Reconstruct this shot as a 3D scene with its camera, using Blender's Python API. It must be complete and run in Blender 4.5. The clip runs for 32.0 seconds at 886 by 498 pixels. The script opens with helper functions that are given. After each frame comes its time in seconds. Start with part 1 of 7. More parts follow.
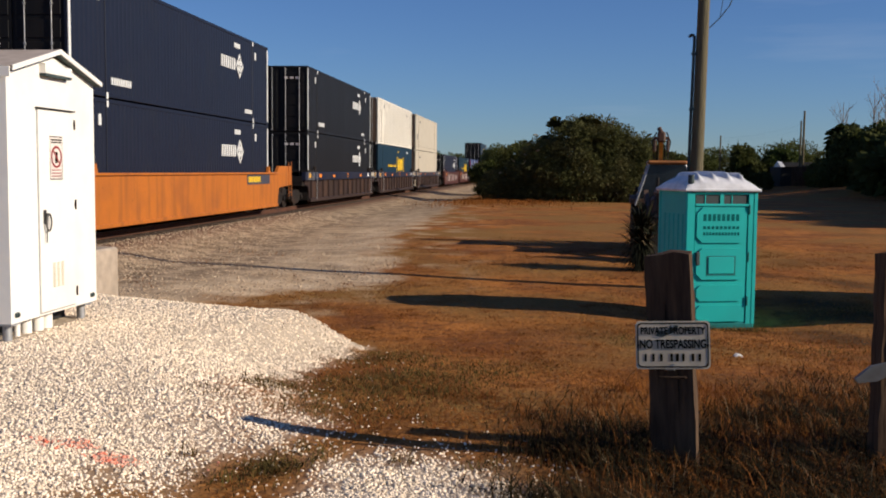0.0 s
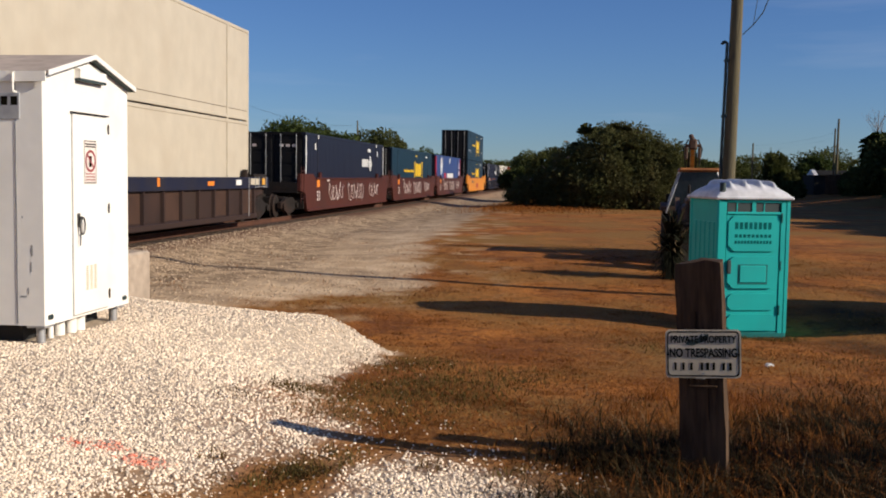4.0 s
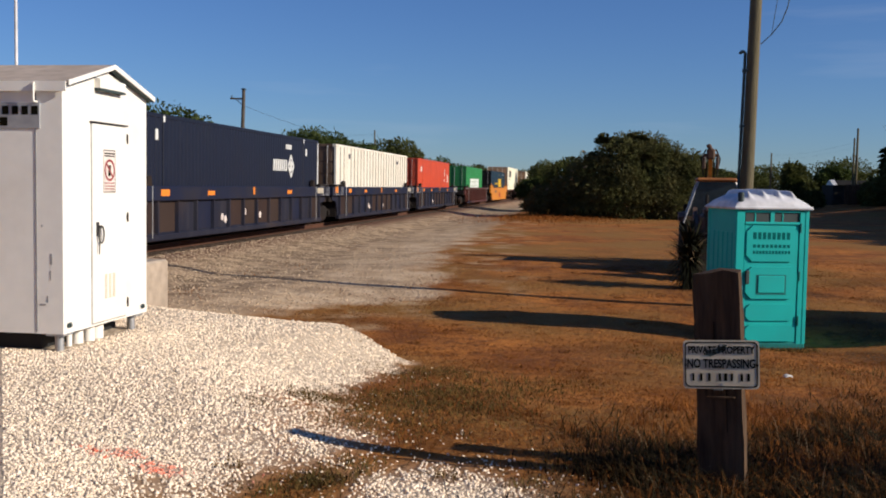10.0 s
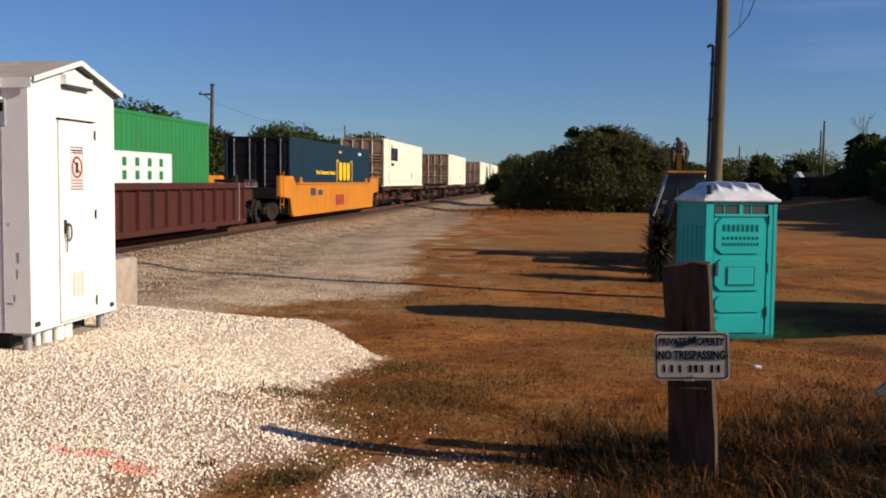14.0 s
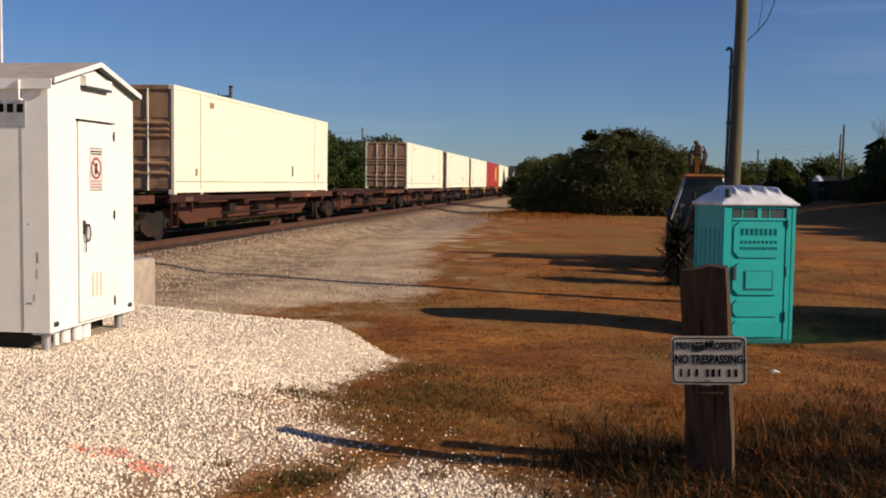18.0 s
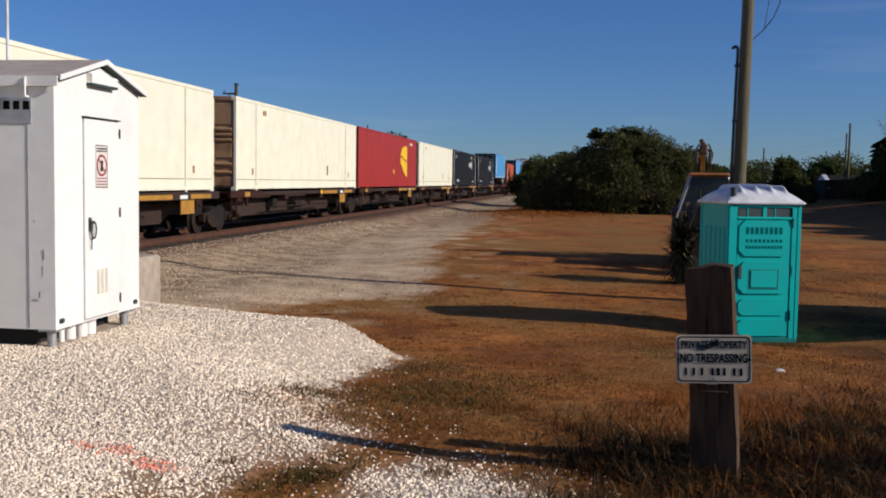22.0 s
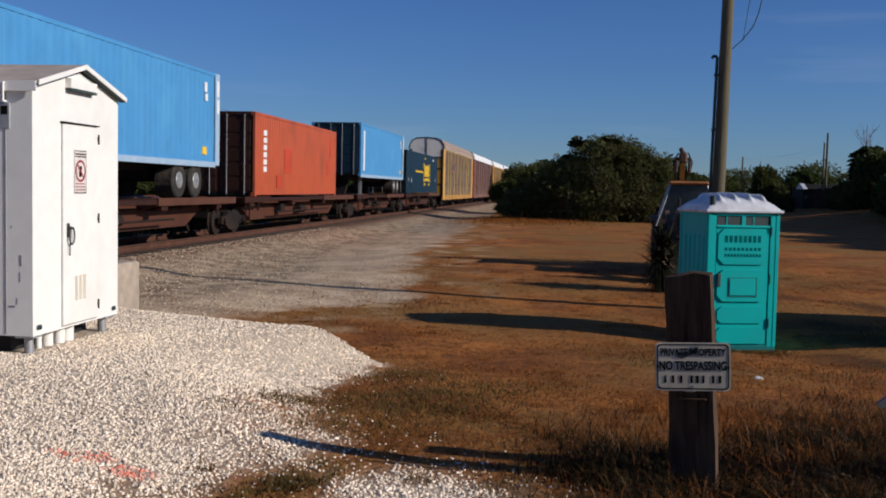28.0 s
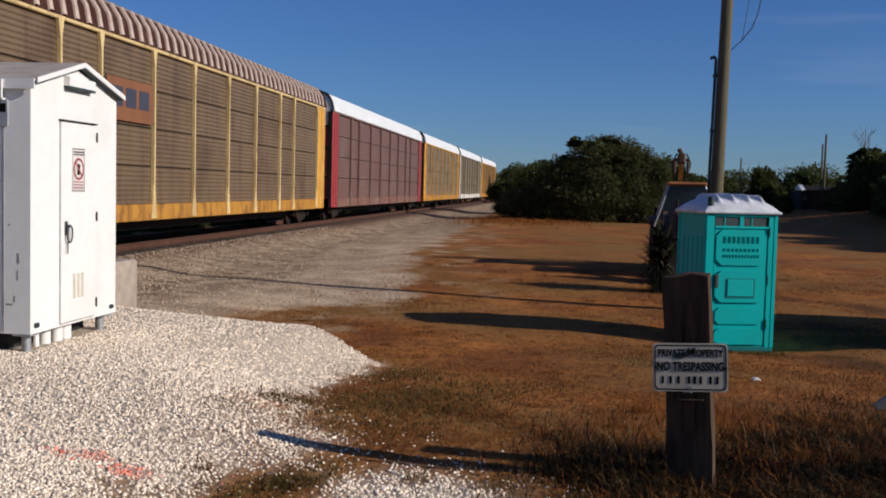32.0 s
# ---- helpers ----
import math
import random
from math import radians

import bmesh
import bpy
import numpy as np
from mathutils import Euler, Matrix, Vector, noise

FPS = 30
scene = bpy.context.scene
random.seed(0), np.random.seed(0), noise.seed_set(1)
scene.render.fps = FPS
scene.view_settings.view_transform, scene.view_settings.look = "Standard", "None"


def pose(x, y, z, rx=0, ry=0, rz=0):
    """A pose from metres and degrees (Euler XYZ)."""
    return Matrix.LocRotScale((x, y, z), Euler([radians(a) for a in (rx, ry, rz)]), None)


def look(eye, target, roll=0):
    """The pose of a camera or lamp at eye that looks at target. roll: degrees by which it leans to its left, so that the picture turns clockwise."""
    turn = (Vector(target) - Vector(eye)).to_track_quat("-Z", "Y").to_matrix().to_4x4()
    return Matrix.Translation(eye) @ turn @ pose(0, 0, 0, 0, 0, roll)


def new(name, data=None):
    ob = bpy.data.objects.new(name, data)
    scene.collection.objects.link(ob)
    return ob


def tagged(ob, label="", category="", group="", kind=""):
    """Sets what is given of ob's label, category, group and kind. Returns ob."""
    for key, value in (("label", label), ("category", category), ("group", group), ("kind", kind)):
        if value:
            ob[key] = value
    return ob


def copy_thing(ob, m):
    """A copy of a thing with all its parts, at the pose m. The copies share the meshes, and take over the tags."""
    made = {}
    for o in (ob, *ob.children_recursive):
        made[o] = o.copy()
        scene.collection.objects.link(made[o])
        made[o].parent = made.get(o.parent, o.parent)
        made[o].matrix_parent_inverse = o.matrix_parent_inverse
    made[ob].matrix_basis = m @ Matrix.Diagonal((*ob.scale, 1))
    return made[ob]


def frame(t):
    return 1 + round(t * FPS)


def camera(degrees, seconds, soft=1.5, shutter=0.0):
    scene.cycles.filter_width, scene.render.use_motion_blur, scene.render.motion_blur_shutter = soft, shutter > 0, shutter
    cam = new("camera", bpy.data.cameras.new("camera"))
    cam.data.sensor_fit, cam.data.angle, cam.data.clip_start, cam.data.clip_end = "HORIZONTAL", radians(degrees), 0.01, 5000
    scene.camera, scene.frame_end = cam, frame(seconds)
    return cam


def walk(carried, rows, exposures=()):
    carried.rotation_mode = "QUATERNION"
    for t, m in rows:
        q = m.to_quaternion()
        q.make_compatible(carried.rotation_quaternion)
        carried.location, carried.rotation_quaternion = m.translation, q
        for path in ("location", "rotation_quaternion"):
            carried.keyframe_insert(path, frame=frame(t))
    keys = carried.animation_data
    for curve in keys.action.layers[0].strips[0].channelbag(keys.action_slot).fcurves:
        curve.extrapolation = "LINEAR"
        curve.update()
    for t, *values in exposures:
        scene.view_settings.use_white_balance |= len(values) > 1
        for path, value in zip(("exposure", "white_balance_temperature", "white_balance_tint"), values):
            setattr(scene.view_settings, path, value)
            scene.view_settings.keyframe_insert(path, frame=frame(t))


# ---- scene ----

from math import sin, cos, pi, tan

# ---- camera: hand-held on one spot, 1.85 m over the verge ----
EYE = 1.85
cam = camera(47.0, 32.0, soft=1.9)
TURNS = [  # seconds, pitch, roll, yaw
    (0.0, -4.40, -0.53, 5.71),
    (0.5, -3.75, -0.24, 5.58),
    (1.0, -3.63, -0.30, 7.07),
    (1.5, -4.04, -0.36, 6.89),
    (2.0, -3.89, -0.75, 7.02),
    (2.5, -3.74, -0.68, 7.12),
    (3.0, -3.72, -1.03, 7.25),
    (3.5, -4.08, -0.85, 7.46),
    (5.5, -3.91, -0.83, 6.72),
    (6.0, -3.64, -0.69, 6.52),
    (6.5, -3.29, -0.62, 6.45),
    (7.0, -3.45, -0.60, 6.89),
    (7.5, -3.09, -0.55, 6.73),
    (8.0, -3.29, -0.89, 6.89),
    (8.5, -3.36, -1.14, 6.75),
    (9.0, -3.52, -1.28, 6.82),
    (9.5, -3.52, -1.19, 7.52),
    (10.0, -3.56, -0.94, 8.34),
    (10.5, -3.41, -0.61, 8.33),
    (11.0, -3.38, -0.44, 7.99),
    (11.5, -3.37, -0.45, 7.89),
    (12.0, -3.58, -0.50, 7.81),
    (12.5, -3.59, -0.32, 7.80),
    (13.0, -3.86, 0.02, 7.56),
    (13.5, -3.83, -0.17, 7.05),
    (15.5, -3.85, -0.96, 6.45),
    (16.0, -4.08, -1.35, 6.80),
    (16.5, -4.21, -1.27, 6.97),
    (17.0, -4.38, -1.01, 7.58),
    (17.5, -4.11, -0.88, 7.70),
    (18.0, -3.71, -0.78, 7.66),
    (18.5, -3.80, -0.68, 7.02),
    (19.0, -4.01, -1.10, 6.81),
    (19.5, -4.06, -1.28, 6.91),
    (20.0, -4.16, -1.28, 7.02),
    (20.5, -4.14, -1.39, 6.95),
    (21.0, -3.91, -1.18, 7.44),
    (21.5, -3.81, -1.15, 7.38),
    (22.0, -3.83, -0.91, 7.95),
    (22.5, -4.19, -1.04, 7.65),
    (23.0, -4.50, -0.95, 6.99),
    (23.5, -4.57, -0.90, 6.91),
    (24.0, -4.60, -0.89, 7.22),
    (24.5, -4.70, -0.85, 7.30),
    (25.0, -4.65, -1.13, 6.87),
    (25.5, -4.32, -1.36, 6.58),
    (26.0, -4.04, -1.32, 6.71),
    (26.5, -3.80, -1.40, 6.80),
    (28.5, -3.25, -1.14, 6.88),
    (29.0, -3.12, -1.41, 6.92),
    (29.5, -3.18, -1.55, 7.05),
    (30.0, -3.66, -1.42, 7.02),
    (30.5, -3.55, -1.34, 7.03),
    (31.0, -3.26, -1.38, 6.85),
    (31.5, -3.44, -1.46, 6.90),
    (32.0, -3.42, -1.43, 6.78),
]
walk(cam, [(t, pose(0, 0, EYE, 90 + p, r, y)) for t, p, r, y in TURNS], exposures=[(0, 0.19, 6700, 10), (6, 0.20, 6550, 10), (11, 0.22, 6500, 10), (14, 0.22, 6700, 11), (16, 0.22, 7050, 13), (18, 0.13, 7050, 13), (20, 0.02, 6250, 10), (23, -0.10, 5950, 10), (26, -0.13, 5950, 10), (32, -0.12, 5900, 10)])

# ---- sky and sun: low morning sun from the east, clear sky ----
SUN_EL, SUN_AZ = 24.0, -11.0      # azimuth from +x towards +y
sun_dir = Vector((cos(radians(SUN_EL)) * cos(radians(SUN_AZ)), cos(radians(SUN_EL)) * sin(radians(SUN_AZ)), sin(radians(SUN_EL))))
world = bpy.data.worlds.new("sky")
scene.world = world
world.use_nodes = True
wn = world.node_tree.nodes
sky = wn.new("ShaderNodeTexSky")
sky.sky_type = "NISHITA"
sky.sun_disc = False
sky.sun_elevation = radians(SUN_EL)
sky.sun_rotation = radians(90 - SUN_AZ)
sky.air_density, sky.dust_density, sky.ozone_density = 1.0, 0.0, 3.0
wn["Background"].inputs["Strength"].default_value = 0.05
tint = wn.new("ShaderNodeMix")
tint.data_type, tint.blend_type = "RGBA", "MULTIPLY"
tint.inputs[0].default_value = 1.0
tint.inputs[7].default_value = (0.70, 0.99, 1.56, 1)
world.node_tree.links.new(sky.outputs[0], tint.inputs[6])
# thin high cirrus
wl = world.node_tree.links
geo = wn.new("ShaderNodeTexCoord")
lay = wn.new("ShaderNodeMapping")
lay.inputs["Scale"].default_value = (1.6, 1.6, 16.0)
lay.inputs["Rotation"].default_value = (0.0, 0.06, 0.0)
wisp = wn.new("ShaderNodeTexNoise")
wisp.inputs["Scale"].default_value, wisp.inputs["Detail"].default_value = 1.7, 5.0
veil = wn.new("ShaderNodeMapRange")
veil.inputs["From Min"].default_value, veil.inputs["From Max"].default_value, veil.inputs["To Max"].default_value = 0.54, 0.80, 0.22
cirrus = wn.new("ShaderNodeMix")
cirrus.data_type = "RGBA"
cirrus.inputs[7].default_value = (9.0, 10.0, 12.0, 1)
wl.new(geo.outputs["Generated"], lay.inputs["Vector"])
wl.new(lay.outputs[0], wisp.inputs["Vector"])
wl.new(wisp.outputs[0], veil.inputs["Value"])
wl.new(veil.outputs[0], cirrus.inputs[0])
wl.new(tint.outputs[2], cirrus.inputs[6])
wl.new(cirrus.outputs[2], wn["Background"].inputs["Color"])
sun = new("sun", bpy.data.lights.new("sun", "SUN"))
sun.data.energy, sun.data.angle, sun.data.color = 5.0, radians(0.5), (1.0, 0.90, 0.76)
sun.matrix_world = look((0, 0, 60), Vector((0, 0, 60)) - sun_dir)


# ---- materials ----
def mat(name, col, rough=0.7, metal=0.0, col2=None, scale=6.0, bump=0.0, bscale=40.0, amount=0.5, dirt=None, dscale=1.2, damount=0.4, island=0.0, spec=0.5, obj=0.0, stretch=None, thin=0.0, streak=None, samount=0.5):
    """A surface of two colours in patches, fine grain, and stains of a third colour at a larger scale."""
    m = bpy.data.materials.new(name)
    m.use_nodes = True
    n, l = m.node_tree.nodes, m.node_tree.links
    b = n["Principled BSDF"]
    b.inputs["Roughness"].default_value, b.inputs["Metallic"].default_value = rough, metal
    b.inputs["Specular IOR Level"].default_value = spec
    tc = n.new("ShaderNodeTexCoord")
    src = tc.outputs["Object"]
    if stretch:
        mp = n.new("ShaderNodeMapping")
        mp.inputs["Scale"].default_value = stretch
        l.new(src, mp.inputs["Vector"])
        src = mp.outputs[0]

    def noise_tex(s, detail=4.0):
        t = n.new("ShaderNodeTexNoise")
        t.inputs["Scale"].default_value, t.inputs["Detail"].default_value = s, detail
        l.new(src, t.inputs["Vector"])
        return t

    def ramp(fac, a, bb):
        r = n.new("ShaderNodeMapRange")
        r.inputs["From Min"].default_value, r.inputs["From Max"].default_value = a, bb
        l.new(fac, r.inputs["Value"])
        return r.outputs[0]

    def mix(fac, a, bb, mul=1.0):
        x = n.new("ShaderNodeMix")
        x.data_type = "RGBA"
        if mul != 1.0:
            k = n.new("ShaderNodeMath")
            k.operation = "MULTIPLY"
            k.inputs[1].default_value = mul
            l.new(fac, k.inputs[0])
            fac = k.outputs[0]
        l.new(fac, x.inputs[0])
        for sock, v in ((x.inputs[6], a), (x.inputs[7], bb)):
            if isinstance(v, tuple):
                sock.default_value = (*v, 1)
            else:
                l.new(v, sock)
        return x.outputs[2]

    c2 = col2 or tuple(v * 0.72 for v in col)
    out = mix(ramp(noise_tex(scale).outputs[0], 0.35, 0.68), col, c2, amount * 2)
    if dirt:
        out = mix(ramp(noise_tex(dscale, 6.0).outputs[0], 0.5, 0.72), out, dirt, damount)
    if streak:
        # stains that run down the surface
        mp2 = n.new("ShaderNodeMapping")
        mp2.inputs["Scale"].default_value = (1.0, 1.0, 0.10)
        l.new(tc.outputs["Object"], mp2.inputs["Vector"])
        st = n.new("ShaderNodeTexNoise")
        st.inputs["Scale"].default_value, st.inputs["Detail"].default_value = 3.2, 6.0
        l.new(mp2.outputs[0], st.inputs["Vector"])
        out = mix(ramp(st.outputs[0], 0.50, 0.74), out, streak, samount)
        # small scabs and chips
        out = mix(ramp(noise_tex(11.0, 5.0).outputs[0], 0.64, 0.72), out, streak, samount)
    for k, sock in ((island, "Random Per Island"), (obj, "Random")):
        if k:
            g = n.new("ShaderNodeNewGeometry" if sock.startswith("Random P") else "ShaderNodeObjectInfo")
            h = n.new("ShaderNodeHueSaturation")
            v = n.new("ShaderNodeMapRange")
            v.inputs["To Min"].default_value, v.inputs["To Max"].default_value = 1 - k, 1 + k
            l.new(g.outputs[sock], v.inputs["Value"])
            l.new(v.outputs[0], h.inputs["Value"])
            l.new(out, h.inputs["Color"])
            out = h.outputs[0]
    l.new(out, b.inputs["Base Color"])
    if thin:
        tr, ms = n.new("ShaderNodeBsdfTranslucent"), n.new("ShaderNodeMixShader")
        ms.inputs[0].default_value = thin
        l.new(out, tr.inputs["Color"])
        l.new(b.outputs[0], ms.inputs[1])
        l.new(tr.outputs[0], ms.inputs[2])
        l.new(ms.outputs[0], n["Material Output"].inputs["Surface"])
    if bump:
        bp = n.new("ShaderNodeBump")
        bp.inputs["Strength"].default_value, bp.inputs["Distance"].default_value = bump, 0.02
        l.new(noise_tex(bscale, 5.0).outputs[0], bp.inputs["Height"])
        l.new(bp.outputs[0], b.inputs["Normal"])
    return m


RUST = (0.13, 0.055, 0.025)
GRIME = (0.06, 0.05, 0.04)
M = {}
M["white_paint"] = mat("white_paint", (0.83, 0.80, 0.74), 0.45, dirt=(0.64, 0.59, 0.52), damount=0.35, amount=0.1, bump=0.03)
M["galv"] = mat("galvanised", (0.42, 0.42, 0.42), 0.5, 0.6, bump=0.05)
M["dark_steel"] = mat("dark_steel", (0.018, 0.014, 0.012), 0.75, 0.0, dirt=(0.045, 0.022, 0.013), damount=0.6, bump=0.15, spec=0.2)
M["black"] = mat("black_rubber", (0.012, 0.012, 0.012), 0.8)
M["concrete"] = mat("concrete", (0.43, 0.345, 0.265), 0.9, dirt=(0.28, 0.225, 0.17), damount=0.7, bump=0.3, bscale=60)
M["wood_tie"] = mat("weathered_tie", (0.085, 0.050, 0.030), 0.95, col2=(0.042, 0.025, 0.016), scale=9, stretch=(4, 4, 0.4), bump=0.5, bscale=14, dirt=(0.15, 0.095, 0.055), dscale=3, damount=0.5, spec=0.15)
M["wood_crack"] = mat("crack_in_wood", (0.022, 0.014, 0.009), 1.0, spec=0.0)
M["pole_wood"] = mat("pole_wood", (0.13, 0.108, 0.058), 0.9, col2=(0.08, 0.064, 0.034), scale=6, stretch=(6, 6, 0.3), bump=0.5, bscale=20)
M["sign_white"] = mat("sign_white", (0.66, 0.56, 0.41), 0.6, dirt=(0.46, 0.38, 0.27), damount=0.5, dscale=7)
M["sign_black"] = mat("sign_black", (0.012, 0.011, 0.007), 1.0, spec=0.0)
M["sign_red"] = mat("sign_red", (0.28, 0.03, 0.03), 0.6)
M["teal"] = mat("teal_plastic", (0.0, 0.41, 0.375), 0.55, col2=(0.0, 0.365, 0.34), scale=2, dirt=(0.02, 0.34, 0.31), damount=0.4, bump=0.04, spec=0.3)
M["teal_dark"] = mat("dark_teal_plastic", (0.0, 0.16, 0.15), 0.45)
M["roof_white"] = mat("white_plastic", (0.72, 0.71, 0.72), 0.4, dirt=(0.5, 0.5, 0.5), damount=0.3)
M["vent_dark"] = mat("vent_dark", (0.03, 0.05, 0.05), 0.7)
M["teal_print"] = mat("faded_print", (0.0, 0.125, 0.12), 0.85, spec=0.1)
M["rail_steel"] = mat("rail_steel", (0.095, 0.042, 0.026), 0.8, 0.0, col2=(0.06, 0.028, 0.018), dirt=(0.13, 0.055, 0.03), damount=0.6, bump=0.2, spec=0.2)
M["rail_top"] = mat("rail_running_surface", (0.22, 0.18, 0.16), 0.4, 0.8)
M["tie"] = mat("track_tie", (0.06, 0.038, 0.026), 0.9, dirt=(0.11, 0.07, 0.045), damount=0.6, bump=0.5, obj=0.3)
M["yellow_boom"] = mat("yellow_machine_paint", (0.55, 0.27, 0.03), 0.5, dirt=(0.2, 0.09, 0.03), damount=0.8, dscale=2, bump=0.05)
M["orange_roof"] = mat("orange_machine_paint", (0.40, 0.15, 0.04), 0.5, dirt=RUST, damount=0.5)
M["tyre"] = mat("tyre_rubber", (0.018, 0.016, 0.014), 0.9, dirt=(0.09, 0.065, 0.04), damount=0.7, dscale=4, bump=0.4)
M["leaf_dark"] = mat("dark_evergreen_leaf", (0.062, 0.076, 0.021), 0.8, col2=(0.088, 0.092, 0.030), scale=0.5, dirt=(0.13, 0.10, 0.05), dscale=0.35, damount=0.2, island=0.25, spec=0.1, thin=0.3)
M["leaf_thicket"] = mat("thicket_leaf", (0.078, 0.084, 0.028), 0.85, col2=(0.105, 0.100, 0.040), scale=0.6, dirt=(0.15, 0.115, 0.055), dscale=0.5, damount=0.3, island=0.16, spec=0.1, thin=0.35)
M["leaf_yucca"] = mat("yucca_leaf", (0.013, 0.015, 0.006), 0.8, col2=(0.022, 0.020, 0.009), scale=2, island=0.4, spec=0.15)
M["leaf_green"] = mat("green_leaf", (0.046, 0.068, 0.017), 0.8, col2=(0.066, 0.082, 0.024), scale=0.5, island=0.3, spec=0.1, thin=0.3)
M["leaf_olive"] = mat("olive_leaf", (0.066, 0.072, 0.022), 0.8, col2=(0.046, 0.054, 0.016), scale=0.5, island=0.3, spec=0.1, thin=0.3)
M["frond_dry"] = mat("dry_frond", (0.22, 0.16, 0.08), 0.8, island=0.35)
M["bark"] = mat("bark", (0.10, 0.08, 0.06), 0.95, bump=0.6, bscale=18)
M["twig"] = mat("bare_twig", (0.20, 0.16, 0.13), 0.9)
M["grass_dry"] = mat("dry_grass", (0.305, 0.114, 0.027), 0.9, col2=(0.175, 0.057, 0.0125), scale=1.6, dirt=(0.065, 0.050, 0.015), dscale=0.7, damount=0.45, island=0.3, spec=0.1, thin=0.2)
M["grass_pale"] = mat("bleached_grass", (0.47, 0.200, 0.060), 0.9, col2=(0.35, 0.14, 0.040), scale=2.0, island=0.3, spec=0.1, thin=0.2)
M["grass_green"] = mat("green_grass", (0.072, 0.056, 0.016), 0.85, col2=(0.14, 0.075, 0.022), scale=2.5, island=0.4, spec=0.1)
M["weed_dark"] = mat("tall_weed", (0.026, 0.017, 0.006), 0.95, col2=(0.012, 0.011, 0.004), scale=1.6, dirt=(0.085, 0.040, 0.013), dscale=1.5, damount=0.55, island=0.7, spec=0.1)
M["straw"] = mat("straw", (0.34, 0.24, 0.13), 0.85, island=0.35, spec=0.1)
M["stone_white"] = mat("white_limestone", (0.93, 0.775, 0.605), 0.9, col2=(0.76, 0.62, 0.465), scale=9, island=0.28, spec=0.15)
M["stone_red"] = mat("paint_marked_stone", (0.80, 0.20, 0.11), 0.8, col2=(0.78, 0.50, 0.38), scale=22, island=0.25)
M["stone_grey"] = mat("ballast_stone", (0.46, 0.350, 0.240), 0.9, col2=(0.34, 0.25, 0.17), scale=6, island=0.35, spec=0.15)


def ground_material():
    m = bpy.data.materials.new("ground_cover")
    m.use_nodes = True
    n, l = m.node_tree.nodes, m.node_tree.links
    b = n["Principled BSDF"]
    b.inputs["Roughness"].default_value = 0.95
    b.inputs["Specular IOR Level"].default_value = 0.15
    tc = n.new("ShaderNodeTexCoord")

    def tex(kind, s, detail=5.0):
        t = n.new(kind)
        t.inputs["Scale"].default_value = s
        if "Detail" in t.inputs:
            t.inputs["Detail"].default_value = detail
        l.new(tc.outputs["Object"], t.inputs["Vector"])
        return t

    def rng(fac, a, c):
        r = n.new("ShaderNodeMapRange")
        r.inputs["From Min"].default_value, r.inputs["From Max"].default_value = a, c
        l.new(fac, r.inputs["Value"])
        return r.outputs[0]

    def mix(fac, a, c):
        x = n.new("ShaderNodeMix")
        x.data_type = "RGBA"
        l.new(fac, x.inputs[0])
        for sock, v in ((x.inputs[6], a), (x.inputs[7], c)):
            if isinstance(v, tuple):
                sock.default_value = (*v, 1)
            else:
                l.new(v, sock)
        return x.outputs[2]

    def attr(name):
        a = n.new("ShaderNodeAttribute")
        a.attribute_name = name
        return a.outputs["Fac"]

    # dry turf: straw, brown earth, greener patches
    turf = mix(rng(tex("ShaderNodeTexNoise", 0.55).outputs[0], 0.38, 0.66), (0.43, 0.154, 0.031), (0.185, 0.057, 0.012))
    turf = mix(rng(tex("ShaderNodeTexNoise", 4.0, 9.0).outputs[0], 0.47, 0.70), turf, (0.125, 0.042, 0.011))
    turf = mix(rng(tex("ShaderNodeTexNoise", 0.22, 6.0).outputs[0], 0.42, 0.60), turf, (0.235, 0.116, 0.030))
    turf = mix(rng(tex("ShaderNodeTexNoise", 38.0, 3.0).outputs[0], 0.55, 0.75), turf, (0.29, 0.155, 0.055))
    # crushed rock of the track side
    vor = tex("ShaderNodeTexVoronoi", 11.0)
    rock = mix(rng(vor.outputs["Color"], 0.1, 0.9), (0.38, 0.270, 0.170), (0.62, 0.460, 0.305))
    rock = mix(rng(vor.outputs["Distance"], 0.36, 0.56), rock, (0.20, 0.138, 0.088))
    rock = mix(rng(tex("ShaderNodeTexNoise", 2.2, 8.0).outputs[0], 0.40, 0.70), rock, (0.52, 0.380, 0.245))
    sand = mix(rng(tex("ShaderNodeTexNoise", 1.3, 8.0).outputs[0], 0.4, 0.62), (0.66, 0.495, 0.33), (0.50, 0.352, 0.218))
    vor2 = tex("ShaderNodeTexVoronoi", 34.0)
    pad = mix(rng(vor2.outputs["Color"], 0.1, 0.9), (0.72, 0.60, 0.46), (0.86, 0.73, 0.57))
    pad = mix(rng(vor2.outputs["Distance"], 0.4, 0.6), pad, (0.48, 0.39, 0.295))
    # dark thatch under the weeds, with their shade put into the colour
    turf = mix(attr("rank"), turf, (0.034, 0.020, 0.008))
    patch = n.new("ShaderNodeMath")
    patch.operation = "MULTIPLY"
    l.new(attr("worn"), patch.inputs[0])
    l.new(rng(tex("ShaderNodeTexNoise", 0.9, 7.0).outputs[0], 0.52, 0.66), patch.inputs[1])
    turf = mix(patch.outputs[0], turf, (0.46, 0.31, 0.17))
    c = mix(attr("road"), turf, rock)
    c = mix(attr("sandy"), c, sand)
    c = mix(attr("rusty"), c, mix(rng(tex("ShaderNodeTexVoronoi", 14.0).outputs["Color"], 0.1, 0.9), (0.07, 0.038, 0.026), (0.16, 0.085, 0.055)))
    c = mix(attr("pad"), c, pad)
    l.new(c, b.inputs["Base Color"])
    bp = n.new("ShaderNodeBump")
